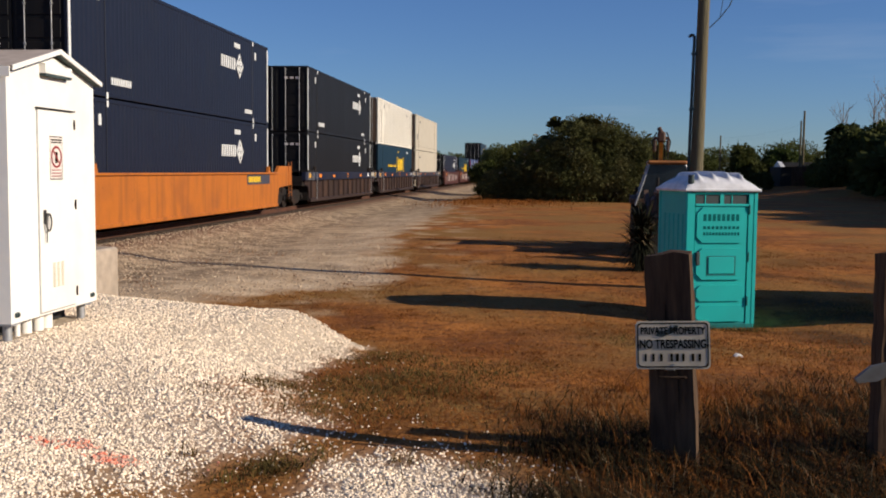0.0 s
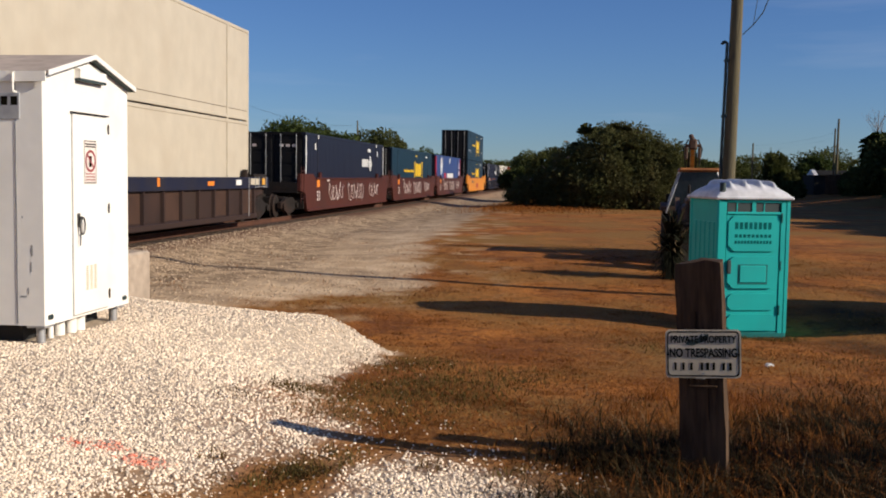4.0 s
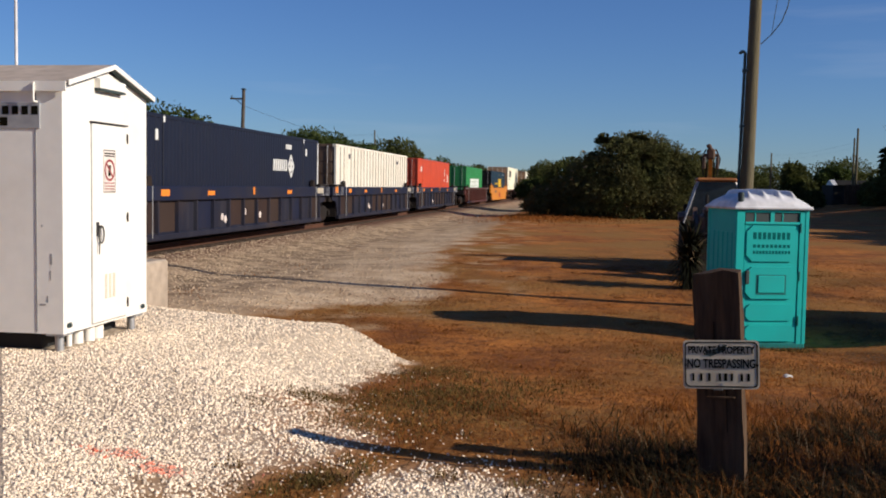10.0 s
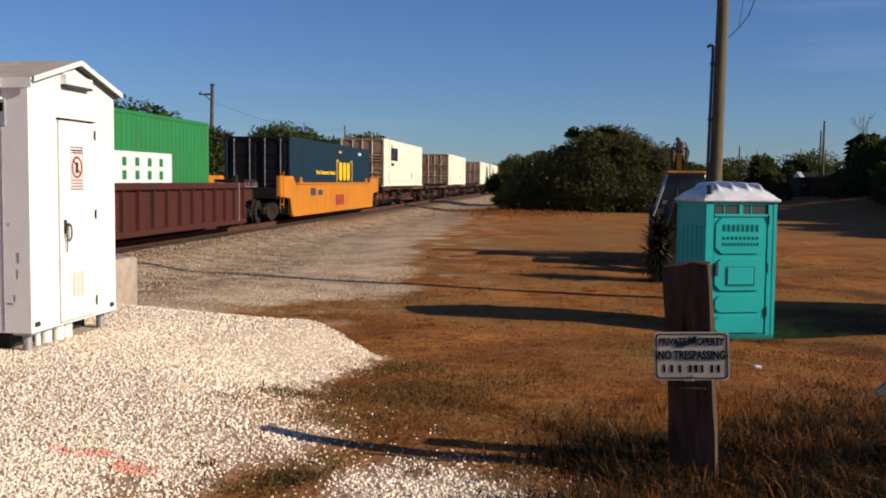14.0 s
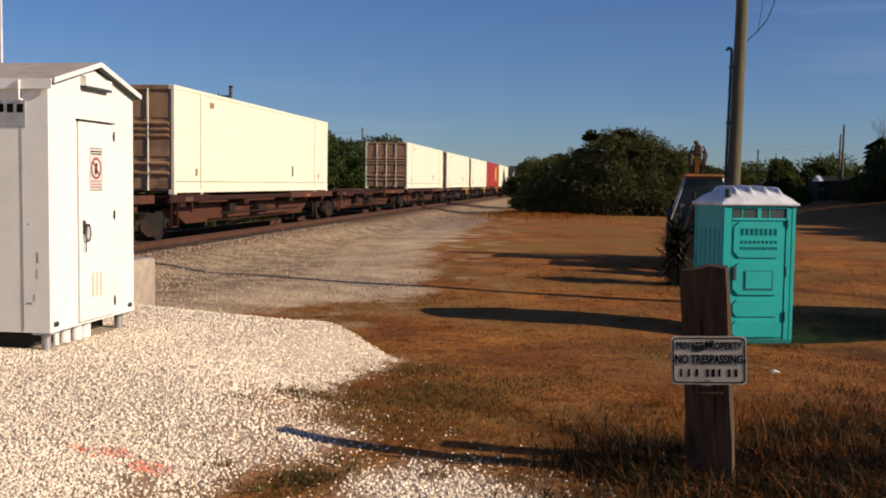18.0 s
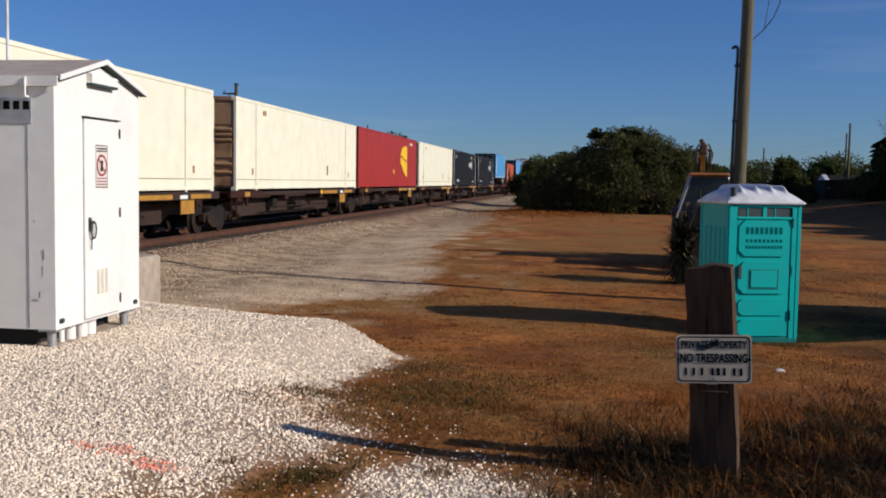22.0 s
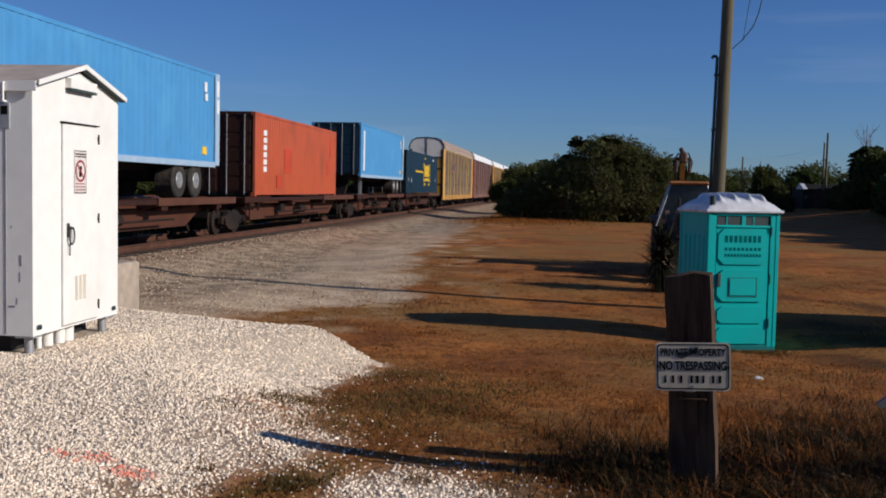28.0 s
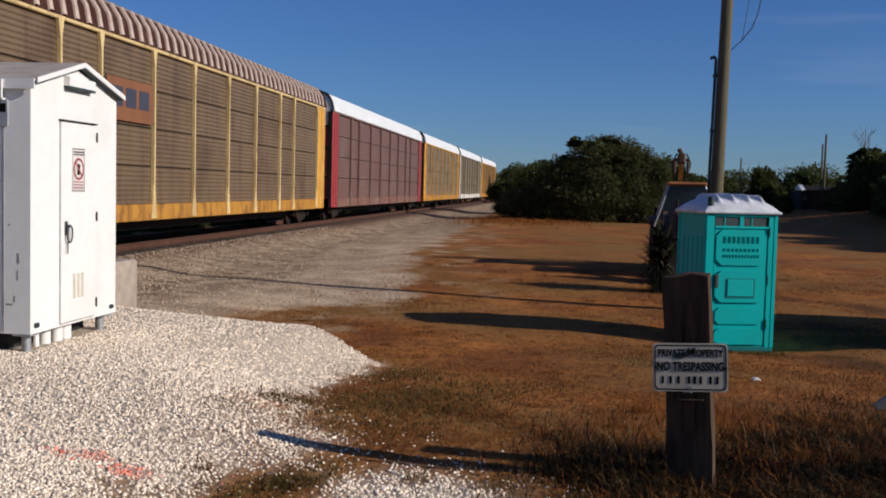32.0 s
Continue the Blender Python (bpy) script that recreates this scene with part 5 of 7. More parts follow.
def build_stones():
    rng = np.random.default_rng(21)
    x, y = fan(rng, 98000, 4.4, 13.9, -0.62, 0.05, 1.3)
    d = pad_depth(x, y) + 0.10 * wob(x, y, 3.0) + 0.07 * wob(x, y, 8.0)
    worn = rng.random(len(x)) > 0.72 * thin(x, y) * ss(0.6, 1.4, np.hypot((x + 1.99) / 0.12, (y - 6.03) / 0.15))
    keep = rng.random(len(x)) < np.maximum(ss(-0.05, 0.02 + 0.5 * ss(9.6, 8.6, y), d), 0.07 * ss(-0.4, 0.0, d))
    keep &= worn
    keep &= ~((x < -4.95) & (y > 9.0) & (y < 10.7))
    x, y = x[keep], y[keep]
    sz = 0.0072 + 0.0100 * rng.random(len(x)) ** 1.8
    red = np.zeros(len(x), bool)
    for rx, ry, hx, hy, amt in RED_MARKS:
        red |= rng.random(len(x)) < amt * ss(1.0, 0.45, np.hypot((x - rx) / hx, (y - ry) / hy) + 0.25 * wob(x, y, 9.0))
    stones("white_gravel", x[~red], y[~red], sz[~red], M["stone_white"], "crushed white limestone gravel spread round the cabinet", rng)
    stones("painted_gravel", x[red], y[red], sz[red], M["stone_red"], "white gravel sprayed with red marking paint", rng, lift=0.15)
    # rock beside the track
    x, y = fan(rng, 66000, 13.0, 44.0, -0.62, -0.07, 1.5)
    keep = (x < road_edge(y) - 0.5 + 1.2 * rng.random(len(x)) ** 2 + 0.5 * wob(x, y, 0.9)) & (x > -13.6) & (pad_depth(x, y) < 0.05)
    dens = 0.30 + 0.7 * ss(-7.2, -9.0, x)
    keep &= rng.random(len(x)) < dens
    x, y = x[keep], y[keep]
    stones("track_ballast", x, y, 0.011 + 0.018 * rng.random(len(x)) ** 1.5, M["stone_grey"], "grey crushed rock along the track", rng)
    # pale chips in the turf
    x, y = fan(rng, 800, 5.0, 12.0, -0.3, 0.06)
    near = rng.random(len(x)) < 0.9 * ss(-1.4, -0.1, pad_depth(x, y) + 0.4 * wob(x, y, 1.6))
    x, y = x[near], y[near]
    stones("loose_chips", x, y, 0.007 + 0.009 * rng.random(len(x)), M["stone_white"], "pale stone chips scattered in the turf", rng)


build_stones()


# ---- grass ----
def blades(name, x, y, h, wid, material, label, rng, lean=0.5, category="grass"):
    """Bent blades of two triangles and a tip each."""
    n = len(x)
    z = height(x, y) - 0.01
    a = rng.uniform(0, 2 * pi, n)
    d = np.stack([np.cos(a), np.sin(a), np.zeros(n)], 1)
    s = np.stack([-np.sin(a), np.cos(a), np.zeros(n)], 1) * wid[:, None]
    o = np.stack([x, y, z], 1)
    l = (lean * (0.2 + rng.random(n)) * h)[:, None]
    mid = o + d * l * 0.35 + np.array([0, 0, 1.0]) * h[:, None] * 0.6
    tip = o + d * l + np.array([0, 0, 1.0]) * h[:, None] * (0.75 + 0.25 * rng.random(n))[:, None]
    v = np.stack([o - s, o + s, mid + s * 0.7, mid - s * 0.7, tip], 1).reshape(-1, 3)
    i = np.arange(n)[:, None] * 5
    f = np.concatenate([i + np.array([0, 1, 2]), i + np.array([0, 2, 3]), i + np.array([3, 2, 4])], 0)
    return tagged(part(name, mesh_from_arrays(name, v, f, material), None), label, category, kind="stuff")


def build_grass():
    rng = np.random.default_rng(33)

    def bare(x, y):
        """0 where gravel lies, 1 on turf."""
        t = ss(0.05, -0.25, pad_depth(x, y) + 0.12 * wob(x, y, 3.0))
        return t * ss(-0.4, 0.5, x - road_edge(y) - 0.5 * wob(x, y, 0.9))

    # short dry turf
    x, y = fan(rng, 150000, 4.9, 30.0, -0.33, 0.36, 1.5)
    keep = (rng.random(len(x)) < bare(x, y) * (0.35 + 0.65 * ss(-0.5, 0.4, wob(x, y, 1.3, 2.0))))
    x, y = x[keep], y[keep]
    h = (0.010 + 0.026 * rng.random(len(x))) * (0.8 + 0.6 * np.clip(wob(x, y, 0.8), 0, 1))
    blades("dry_turf", x, y, h, 0.003 + 0.0035 * rng.random(len(x)) + 0.00016 * y, M["grass_dry"], "short dry brown turf", rng, 4.0)
    # bleached blades lying over it
    x, y = fan(rng, 34000, 5.2, 30.0, -0.33, 0.36, 1.5)
    keep = rng.random(len(x)) < bare(x, y) * ss(-0.3, 0.5, wob(x, y, 1.9, 6.0))
    x, y = x[keep], y[keep]
    blades("bleached_turf", x, y, 0.012 + 0.025 * rng.random(len(x)), 0.003 + 0.003 * rng.random(len(x)) + 0.00016 * y, M["grass_pale"], "bleached dead grass lying in the turf", rng, 4.0)
    # coarser clumps
    cx, cy = fan(rng, 620, 5.5, 26.0, -0.3, 0.36, 1.3)
    ok = rng.random(len(cx)) < bare(cx, cy)
    cx, cy = cx[ok], cy[ok]
    k = rng.integers(25, 75, len(cx))
    x, y = np.repeat(cx, k), np.repeat(cy, k)
    r_ = np.repeat(rng.uniform(0.05, 0.22, len(cx)), k)
    x, y = x + r_ * rng.normal(size=len(x)), y + r_ * rng.normal(size=len(x))
    blades("turf_clumps", x, y, 0.018 + 0.05 * rng.random(len(x)) ** 1.5, 0.0025 + 0.003 * rng.random(len(x)), M["grass_dry"], "coarser clumps of dry grass", rng, 2.8)
    # greener tufts along the gravel's edge and by the toilet
    x, y = [], []
    for cx, cy, r, n in ((-1.75, 11.0, 0.6, 1500), (-1.3, 9.6, 0.7, 2200), (-1.75, 9.0, 0.6, 1300), (-1.1, 8.8, 0.6, 1600), (-0.6, 10.4, 0.6, 900), (-1.4, 7.8, 0.5, 900), (-2.0, 8.3, 0.35, 300), (-2.35, 8.7, 0.3, 260), (-1.85, 7.7, 0.3, 260), (-2.5, 7.6, 0.25, 120), (3.0, 15.55, 0.28, 700), (3.15, 15.9, 0.25, 400), (2.5, 15.6, 0.3, 300), (-1.66, 6.08, 0.19, 620), (-1.85, 5.85, 0.26, 260), (-1.5, 6.45, 0.2, 160), (-2.26, 6.2, 0.1, 60), (-0.88, 6.27, 0.12, 60), (-0.32, 6.24, 0.15, 90), (-2.4, 8.4, 0.2, 160), (3.4, 8.6, 0.7, 1500), (2.6, 7.2, 0.6, 1500), (5.2, 17.0, 0.7, 900), (1.2, 13.5, 0.8, 700), (3.4, 12.8, 1.1, 1100)):
        x.append(cx + r * rng.normal(size=n) * 0.6)
        y.append(cy + r * rng.normal(size=n) * 0.6)
    x, y = np.concatenate(x), np.concatenate(y)
    blades("green_tufts", x, y, 0.02 + 0.055 * rng.random(len(x)), 0.002 + 0.003 * rng.random(len(x)), M["grass_green"], "ragged tufts of green grass", rng, 1.6)
    # tall weeds at the verge around the posts
    x, y = fan(rng, 105000, 4.6, 11.5, -0.14, 0.40, 1.4)
    dens = ss(9.2, 6.2, y - 1.8 * ss(0.8, 2.6, x) + 0.7 * wob(x, y, 1.1, 5.0)) * ss(-0.5, 0.8, x + 0.6 * wob(x, y, 1.6))
    keep = rng.random(len(x)) < dens * (0.3 + 0.7 * ss(-0.4, 0.5, wob(x, y, 2.2)))
    x, y = x[keep], y[keep]
    h = 0.03 + 0.19 * rng.random(len(x)) ** 2.4
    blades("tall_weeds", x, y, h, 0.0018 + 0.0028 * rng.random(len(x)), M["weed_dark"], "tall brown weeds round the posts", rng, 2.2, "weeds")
    k = rng.random(len(x)) < 0.018
    blades("straw_stalks", x[k], y[k], 0.08 + 0.16 * rng.random(k.sum()), np.full(k.sum(), 0.0017), M["straw"], "bleached straw stalks among the weeds", rng, 1.6, "weeds")
    # a dense dark clump at the foot of the notice post
    n = 2400
    x, y = 0.42 + 0.30 * rng.normal(size=n), 6.66 + 0.20 * rng.normal(size=n)
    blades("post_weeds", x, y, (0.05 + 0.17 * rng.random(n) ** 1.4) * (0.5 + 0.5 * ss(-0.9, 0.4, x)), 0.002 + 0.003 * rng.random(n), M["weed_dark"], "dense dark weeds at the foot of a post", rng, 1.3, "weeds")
    # sunlit dry clumps among the weeds
    cx, cy = rng.uniform(0.2, 3.3, 150), rng.uniform(5.0, 9.4, 150)
    k = rng.integers(20, 60, 150)
    x, y = np.repeat(cx, k), np.repeat(cy, k)
    r_ = np.repeat(rng.uniform(0.04, 0.16, 150), k)
    x, y = x + r_ * rng.normal(size=len(x)), y + r_ * rng.normal(size=len(x))
    blades("weed_clumps", x, y, 0.05 + 0.15 * rng.random(len(x)) ** 1.5, 0.0018 + 0.002 * rng.random(len(x)), M["grass_dry"], "dry brown grass clumps among darker weeds", rng, 1.4, "weeds")
    # rank weeds behind the track
    x, y = -18.0 + 2.2 * rng.random(14000), 12 + 70 * rng.random(14000) ** 1.3
    keep = wob(x, y, 0.7, 4.0) > -0.35
    x, y = x[keep], y[keep]
    blades("trackside_weeds", x, y, 0.15 + 0.75 * rng.random(len(x)) ** 1.5, 0.012 + 0.016 * rng.random(len(x)), M["leaf_olive"], "rank green weeds behind the track", rng, 0.9, "weeds")
    # low russet scrub at the foot of the thicket
    x, y = -2.6 + 2.2 * rng.normal(size=9000), 65 + 4.5 * rng.normal(size=9000)
    blades("rough_scrub", x, y, 0.05 + 0.24 * rng.random(len(x)) ** 3, 0.008 + 0.010 * rng.random(len(x)), M["grass_dry"], "russet rough grass at the foot of the thicket", rng, 0.8)
    # weeds between gravel and track
    x, y = fan(rng, 5000, 14, 40, -0.5, -0.05, 1.4)
    keep = (wob(x, y, 0.9, 7.0) > 0.35) & (x > -8.0) & (x < road_edge(y))
    x, y = x[keep], y[keep]
    blades("gravel_weeds", x, y, 0.03 + 0.06 * rng.random(len(x)), 0.004 + 0.004 * rng.random(len(x)), M["grass_dry"], "thin dry grass growing through gravel", rng, 1.2)


build_grass()


# ---- the train: every car and every box is a thing that is carried along the track ----
MOVERS = []          # (thing, place along the train, height)


def paint(name, col, dirt=RUST, damount=0.35, rough=0.5, col2=None, **k):
    M[name] = mat(name, col, rough, col2=col2 or tuple(v * 0.85 for v in col), scale=1.5, dirt=dirt, damount=damount, dscale=k.pop("dscale", 0.9), bump=0.05, amount=0.35, streak=k.pop("streak", None) or tuple(0.45 * a + 0.55 * b for a, b in zip(col, dirt)), samount=k.pop("samount", 0.45), **k)
    return M[name]


paint("navy", (0.0088, 0.0115, 0.0245), (0.014, 0.015, 0.022), 0.3, spec=0.25)
paint("black_box", (0.0105, 0.0098, 0.0105), (0.017, 0.015, 0.015), 0.35, spec=0.18)
paint("black_door", (0.006, 0.006, 0.007), (0.02, 0.016, 0.012), 0.5, rough=0.6, spec=0.2)
paint("sea_blue", (0.004, 0.0225, 0.040), (0.008, 0.020, 0.030), 0.3, spec=0.3)
paint("cream", (0.50, 0.44, 0.34), (0.40, 0.33, 0.24), 0.4)
paint("ribbed_white", (0.74, 0.69, 0.59), (0.56, 0.47, 0.35), 0.35)
paint("reefer_white", (0.82, 0.775, 0.60), (0.72, 0.65, 0.47), 0.3, samount=0.25)
paint("royal_blue", (0.016, 0.044, 0.165), (0.03, 0.04, 0.07), 0.25)
paint("trim_red", (0.42, 0.02, 0.04))
paint("orange_red", (0.50, 0.055, 0.016), (0.27, 0.04, 0.018), 0.45)
paint("rust_orange", (0.43, 0.078, 0.024), (0.22, 0.05, 0.022), 0.6)
paint("green", (0.012, 0.19, 0.045), GRIME, 0.2)
paint("crimson", (0.33, 0.024, 0.018), (0.16, 0.02, 0.02), 0.35)
paint("sky_blue", (0.07, 0.26, 0.52), (0.10, 0.33, 0.58), 0.5)
paint("brown_end", (0.125, 0.074, 0.043), (0.045, 0.028, 0.019), 0.7, dscale=2.5)
paint("grey_end", (0.42, 0.245, 0.125), (0.12, 0.055, 0.026), 0.7, dscale=2.0)
paint("well_orange", (0.43, 0.125, 0.013), (0.20, 0.060, 0.016), 0.65, dscale=0.6, streak=(0.12, 0.04, 0.015), samount=0.6)
paint("well_yellow", (0.57, 0.200, 0.012), (0.36, 0.12, 0.02), 0.5, dscale=0.6, streak=(0.22, 0.08, 0.02), samount=0.5)
paint("well_brown", (0.070, 0.019, 0.013), (0.036, 0.018, 0.014), 0.6, spec=0.25)
paint("well_dark", (0.034, 0.021, 0.018), (0.055, 0.030, 0.022), 0.6, spec=0.2)
paint("well_scuffed", (0.013, 0.014, 0.026), (0.038, 0.025, 0.021), 0.9, dscale=0.5, spec=0.25, streak=(0.07, 0.065, 0.07), samount=0.3)
paint("bay_rust", (0.062, 0.034, 0.024), (0.030, 0.018, 0.014), 0.7, dscale=2.5, spec=0.2)
paint("sill_navy", (0.009, 0.012, 0.031), (0.03, 0.024, 0.02), 0.5, spec=0.3)
paint("spine_rust", (0.040, 0.015, 0.010), (0.022, 0.012, 0.009), 0.7, spec=0.2)
paint("sill_rust", (0.085, 0.032, 0.019), (0.042, 0.019, 0.014), 0.6, dscale=0.6, spec=0.2)
paint("spine_dark", (0.045, 0.028, 0.022), (0.024, 0.017, 0.014), 0.6, dscale=0.6, spec=0.2)
paint("deck_rust", (0.095, 0.034, 0.016), (0.04, 0.018, 0.011), 0.7, dscale=2.0)
paint("mark_white", (0.75, 0.75, 0.72), (0.5, 0.5, 0.5), 0.2)
paint("mark_yellow", (0.80, 0.50, 0.01), (0.6, 0.38, 0.02), 0.2)
paint("mark_dark", (0.05, 0.05, 0.07), GRIME, 0.2)
paint("pale_blue", (0.30, 0.42, 0.55), (0.5, 0.55, 0.6), 0.5, dscale=3)
paint("joint_strip", (0.085, 0.062, 0.042), (0.04, 0.03, 0.02), 0.6, spec=0.2)
paint("joint_dark", (0.13, 0.095, 0.06), (0.07, 0.05, 0.03), 0.6)
paint("rack_panel", (0.172, 0.112, 0.060), (0.080, 0.046, 0.026), 0.8, dscale=0.7, streak=(0.07, 0.035, 0.02), samount=0.7)
paint("rack_panel_red", (0.170, 0.088, 0.068), (0.21, 0.15, 0.12), 0.6)
paint("rack_upper", (0.82, 0.76, 0.66), (0.40, 0.27, 0.18), 0.6, dscale=1.2)
paint("rack_panel_grey", (0.20, 0.155, 0.095), (0.14, 0.10, 0.055), 0.6)
paint("rack_yellow", (0.72, 0.36, 0.03), (0.34, 0.14, 0.025), 0.5, dscale=1.5, streak=(0.16, 0.06, 0.02), samount=0.6)
paint("rack_board", (0.24, 0.095, 0.035), (0.12, 0.05, 0.02), 0.5, dscale=2)
paint("rack_rib", (0.56, 0.43, 0.35), (0.22, 0.13, 0.10), 0.6, dscale=2, spec=0.15)
paint("rack_sill", (0.50, 0.235, 0.03), (0.13, 0.05, 0.02), 0.8, dscale=2.2, streak=(0.10, 0.04, 0.02), samount=0.8)
paint("rack_sill_red", (0.20, 0.085, 0.06), (0.24, 0.20, 0.15), 0.7, dscale=1.6)
paint("mustard", (0.42, 0.21, 0.03), (0.16, 0.07, 0.02), 0.6, dscale=3)
paint("rack_cream", (0.74, 0.55, 0.25), (0.42, 0.22, 0.08), 0.5, dscale=2, streak=(0.2, 0.09, 0.03), samount=0.6)
paint("rack_red", (0.40, 0.03, 0.035), (0.2, 0.03, 0.03), 0.4)
paint("rack_roof", (0.052, 0.020, 0.014), (0.11, 0.055, 0.04), 0.5, dscale=1.0, rough=0.8, spec=0.1)
paint("roof_bright", (0.78, 0.77, 0.74), (0.6, 0.58, 0.54), 0.3)
paint("graffiti", (0.66, 0.58, 0.54), (0.36, 0.25, 0.22), 0.5)

W2 = 1.295           # half the width of a box
TRUCKS = {}


def wheelset_mesh():
    s = Shape()
    for sx in (-1, 1):
        prof = [(0.0, 0.02), (0.0, 0.30), (0.02, 0.36), (0.02, 0.42), (0.12, 0.42), (0.14, 0.455), (0.17, 0.455), (0.17, 0.36), (0.15, 0.30), (0.12, 0.15), (0.12, 0.02)]
        s.turn([(sx * (0.84 - a), r) for a, r in prof], (0, 0, 0.42), 20)
    s.bar((-0.8, 0, 0.42), (0.8, 0, 0.42), 0.075)
    return s.mesh("wheelset")


def side_frame_mesh(sx):
    s = Shape()
    x0, x1 = sx * 0.95, sx * 1.09
    s.prism([(-1.12, 0.55), (-1.12, 0.36), (-0.72, 0.30), (-0.38, 0.16), (0.38, 0.16), (0.72, 0.30), (1.12, 0.36), (1.12, 0.55), (0.7, 0.60), (0.45, 0.72), (-0.45, 0.72), (-0.7, 0.60)], "x", x0, x1)
    for y in (-0.12, 0, 0.12):
        s.bar((sx * 1.03, y, 0.22), (sx * 1.03, y, 0.62), 0.05)
    for y in (-0.87, 0.87):
        s.bar((sx * 0.95, y, 0.42), (sx * 1.16, y, 0.42), 0.11, n=12)
    return s.mesh("side_frame")


WHEELS = wheelset_mesh()
FRAMES = [side_frame_mesh(-1), side_frame_mesh(1)]
BOLSTER = Shape().box(-0.95, 0.95, -0.2, 0.2, 0.45, 0.75, 0.04).mesh("bolster")
COUPLER = Shape().box(-0.11, 0.11, -0.75, 0.0, 0.62, 0.85, 0.04).box(-0.16, 0.16, -0.95, -0.65, 0.58, 0.90, 0.07).mesh("coupler")


def truck(car, y):
    """A two-axle bogie under a car, in its four pieces."""
    t = part("bogie", BOLSTER, M["dark_steel"], car, "dark rusty two-axle bogie", pose(0, y, 0))
    for d in (-0.87, 0.87):
        part("wheelset", WHEELS, M["dark_steel"], t, m=pose(0, d, 0))
    for fm in FRAMES:
        part("side_frame", fm, M["dark_steel"], t)
    return t


def carry(ob, u, z=0.0):
    MOVERS.append((ob, u, z))
    return ob


def coupler(car, y, back=False):
    part("coupler", COUPLER, M["dark_steel"], car, m=pose(0, y, 0, 0, 0, 180 if back else 0))


def ladder(car, x, y, z0, z1, material, w=0.42):
    s = Shape()
    for d in (0, w):
        s.bar((x, y + d, z0), (x, y + d, z1), 0.014, n=6)
    k = max(2, int((z1 - z0) / 0.3))
    for i in range(k):
        z = z0 + (i + 0.5) * (z1 - z0) / k
        s.bar((x, y, z), (x, y + w, z), 0.012, n=6)
    part("ladder", s, material, car)


# -- boxes --
def corrugated(L, z0, z1, x, sx, pitch=0.28, depth=0.03, y0=0.0):
    """A folded side wall between two heights, bulging towards sx."""
    s = Shape()
    n = max(4, int(L / pitch))
    p = L / n
    line = []
    for i in range(n):
        a = y0 + i * p
        line += [(a, 0), (a + 0.32 * p, 0), (a + 0.5 * p, depth), (a + 0.82 * p, depth)]
    line.append((y0 + L, 0))
    v = [(x - sx * d, y, z) for z in (z0, z1) for y, d in line]
    k = len(line)
    s.add(v, [(i, i + 1, k + i + 1, k + i) for i in range(k - 1)])
    return s


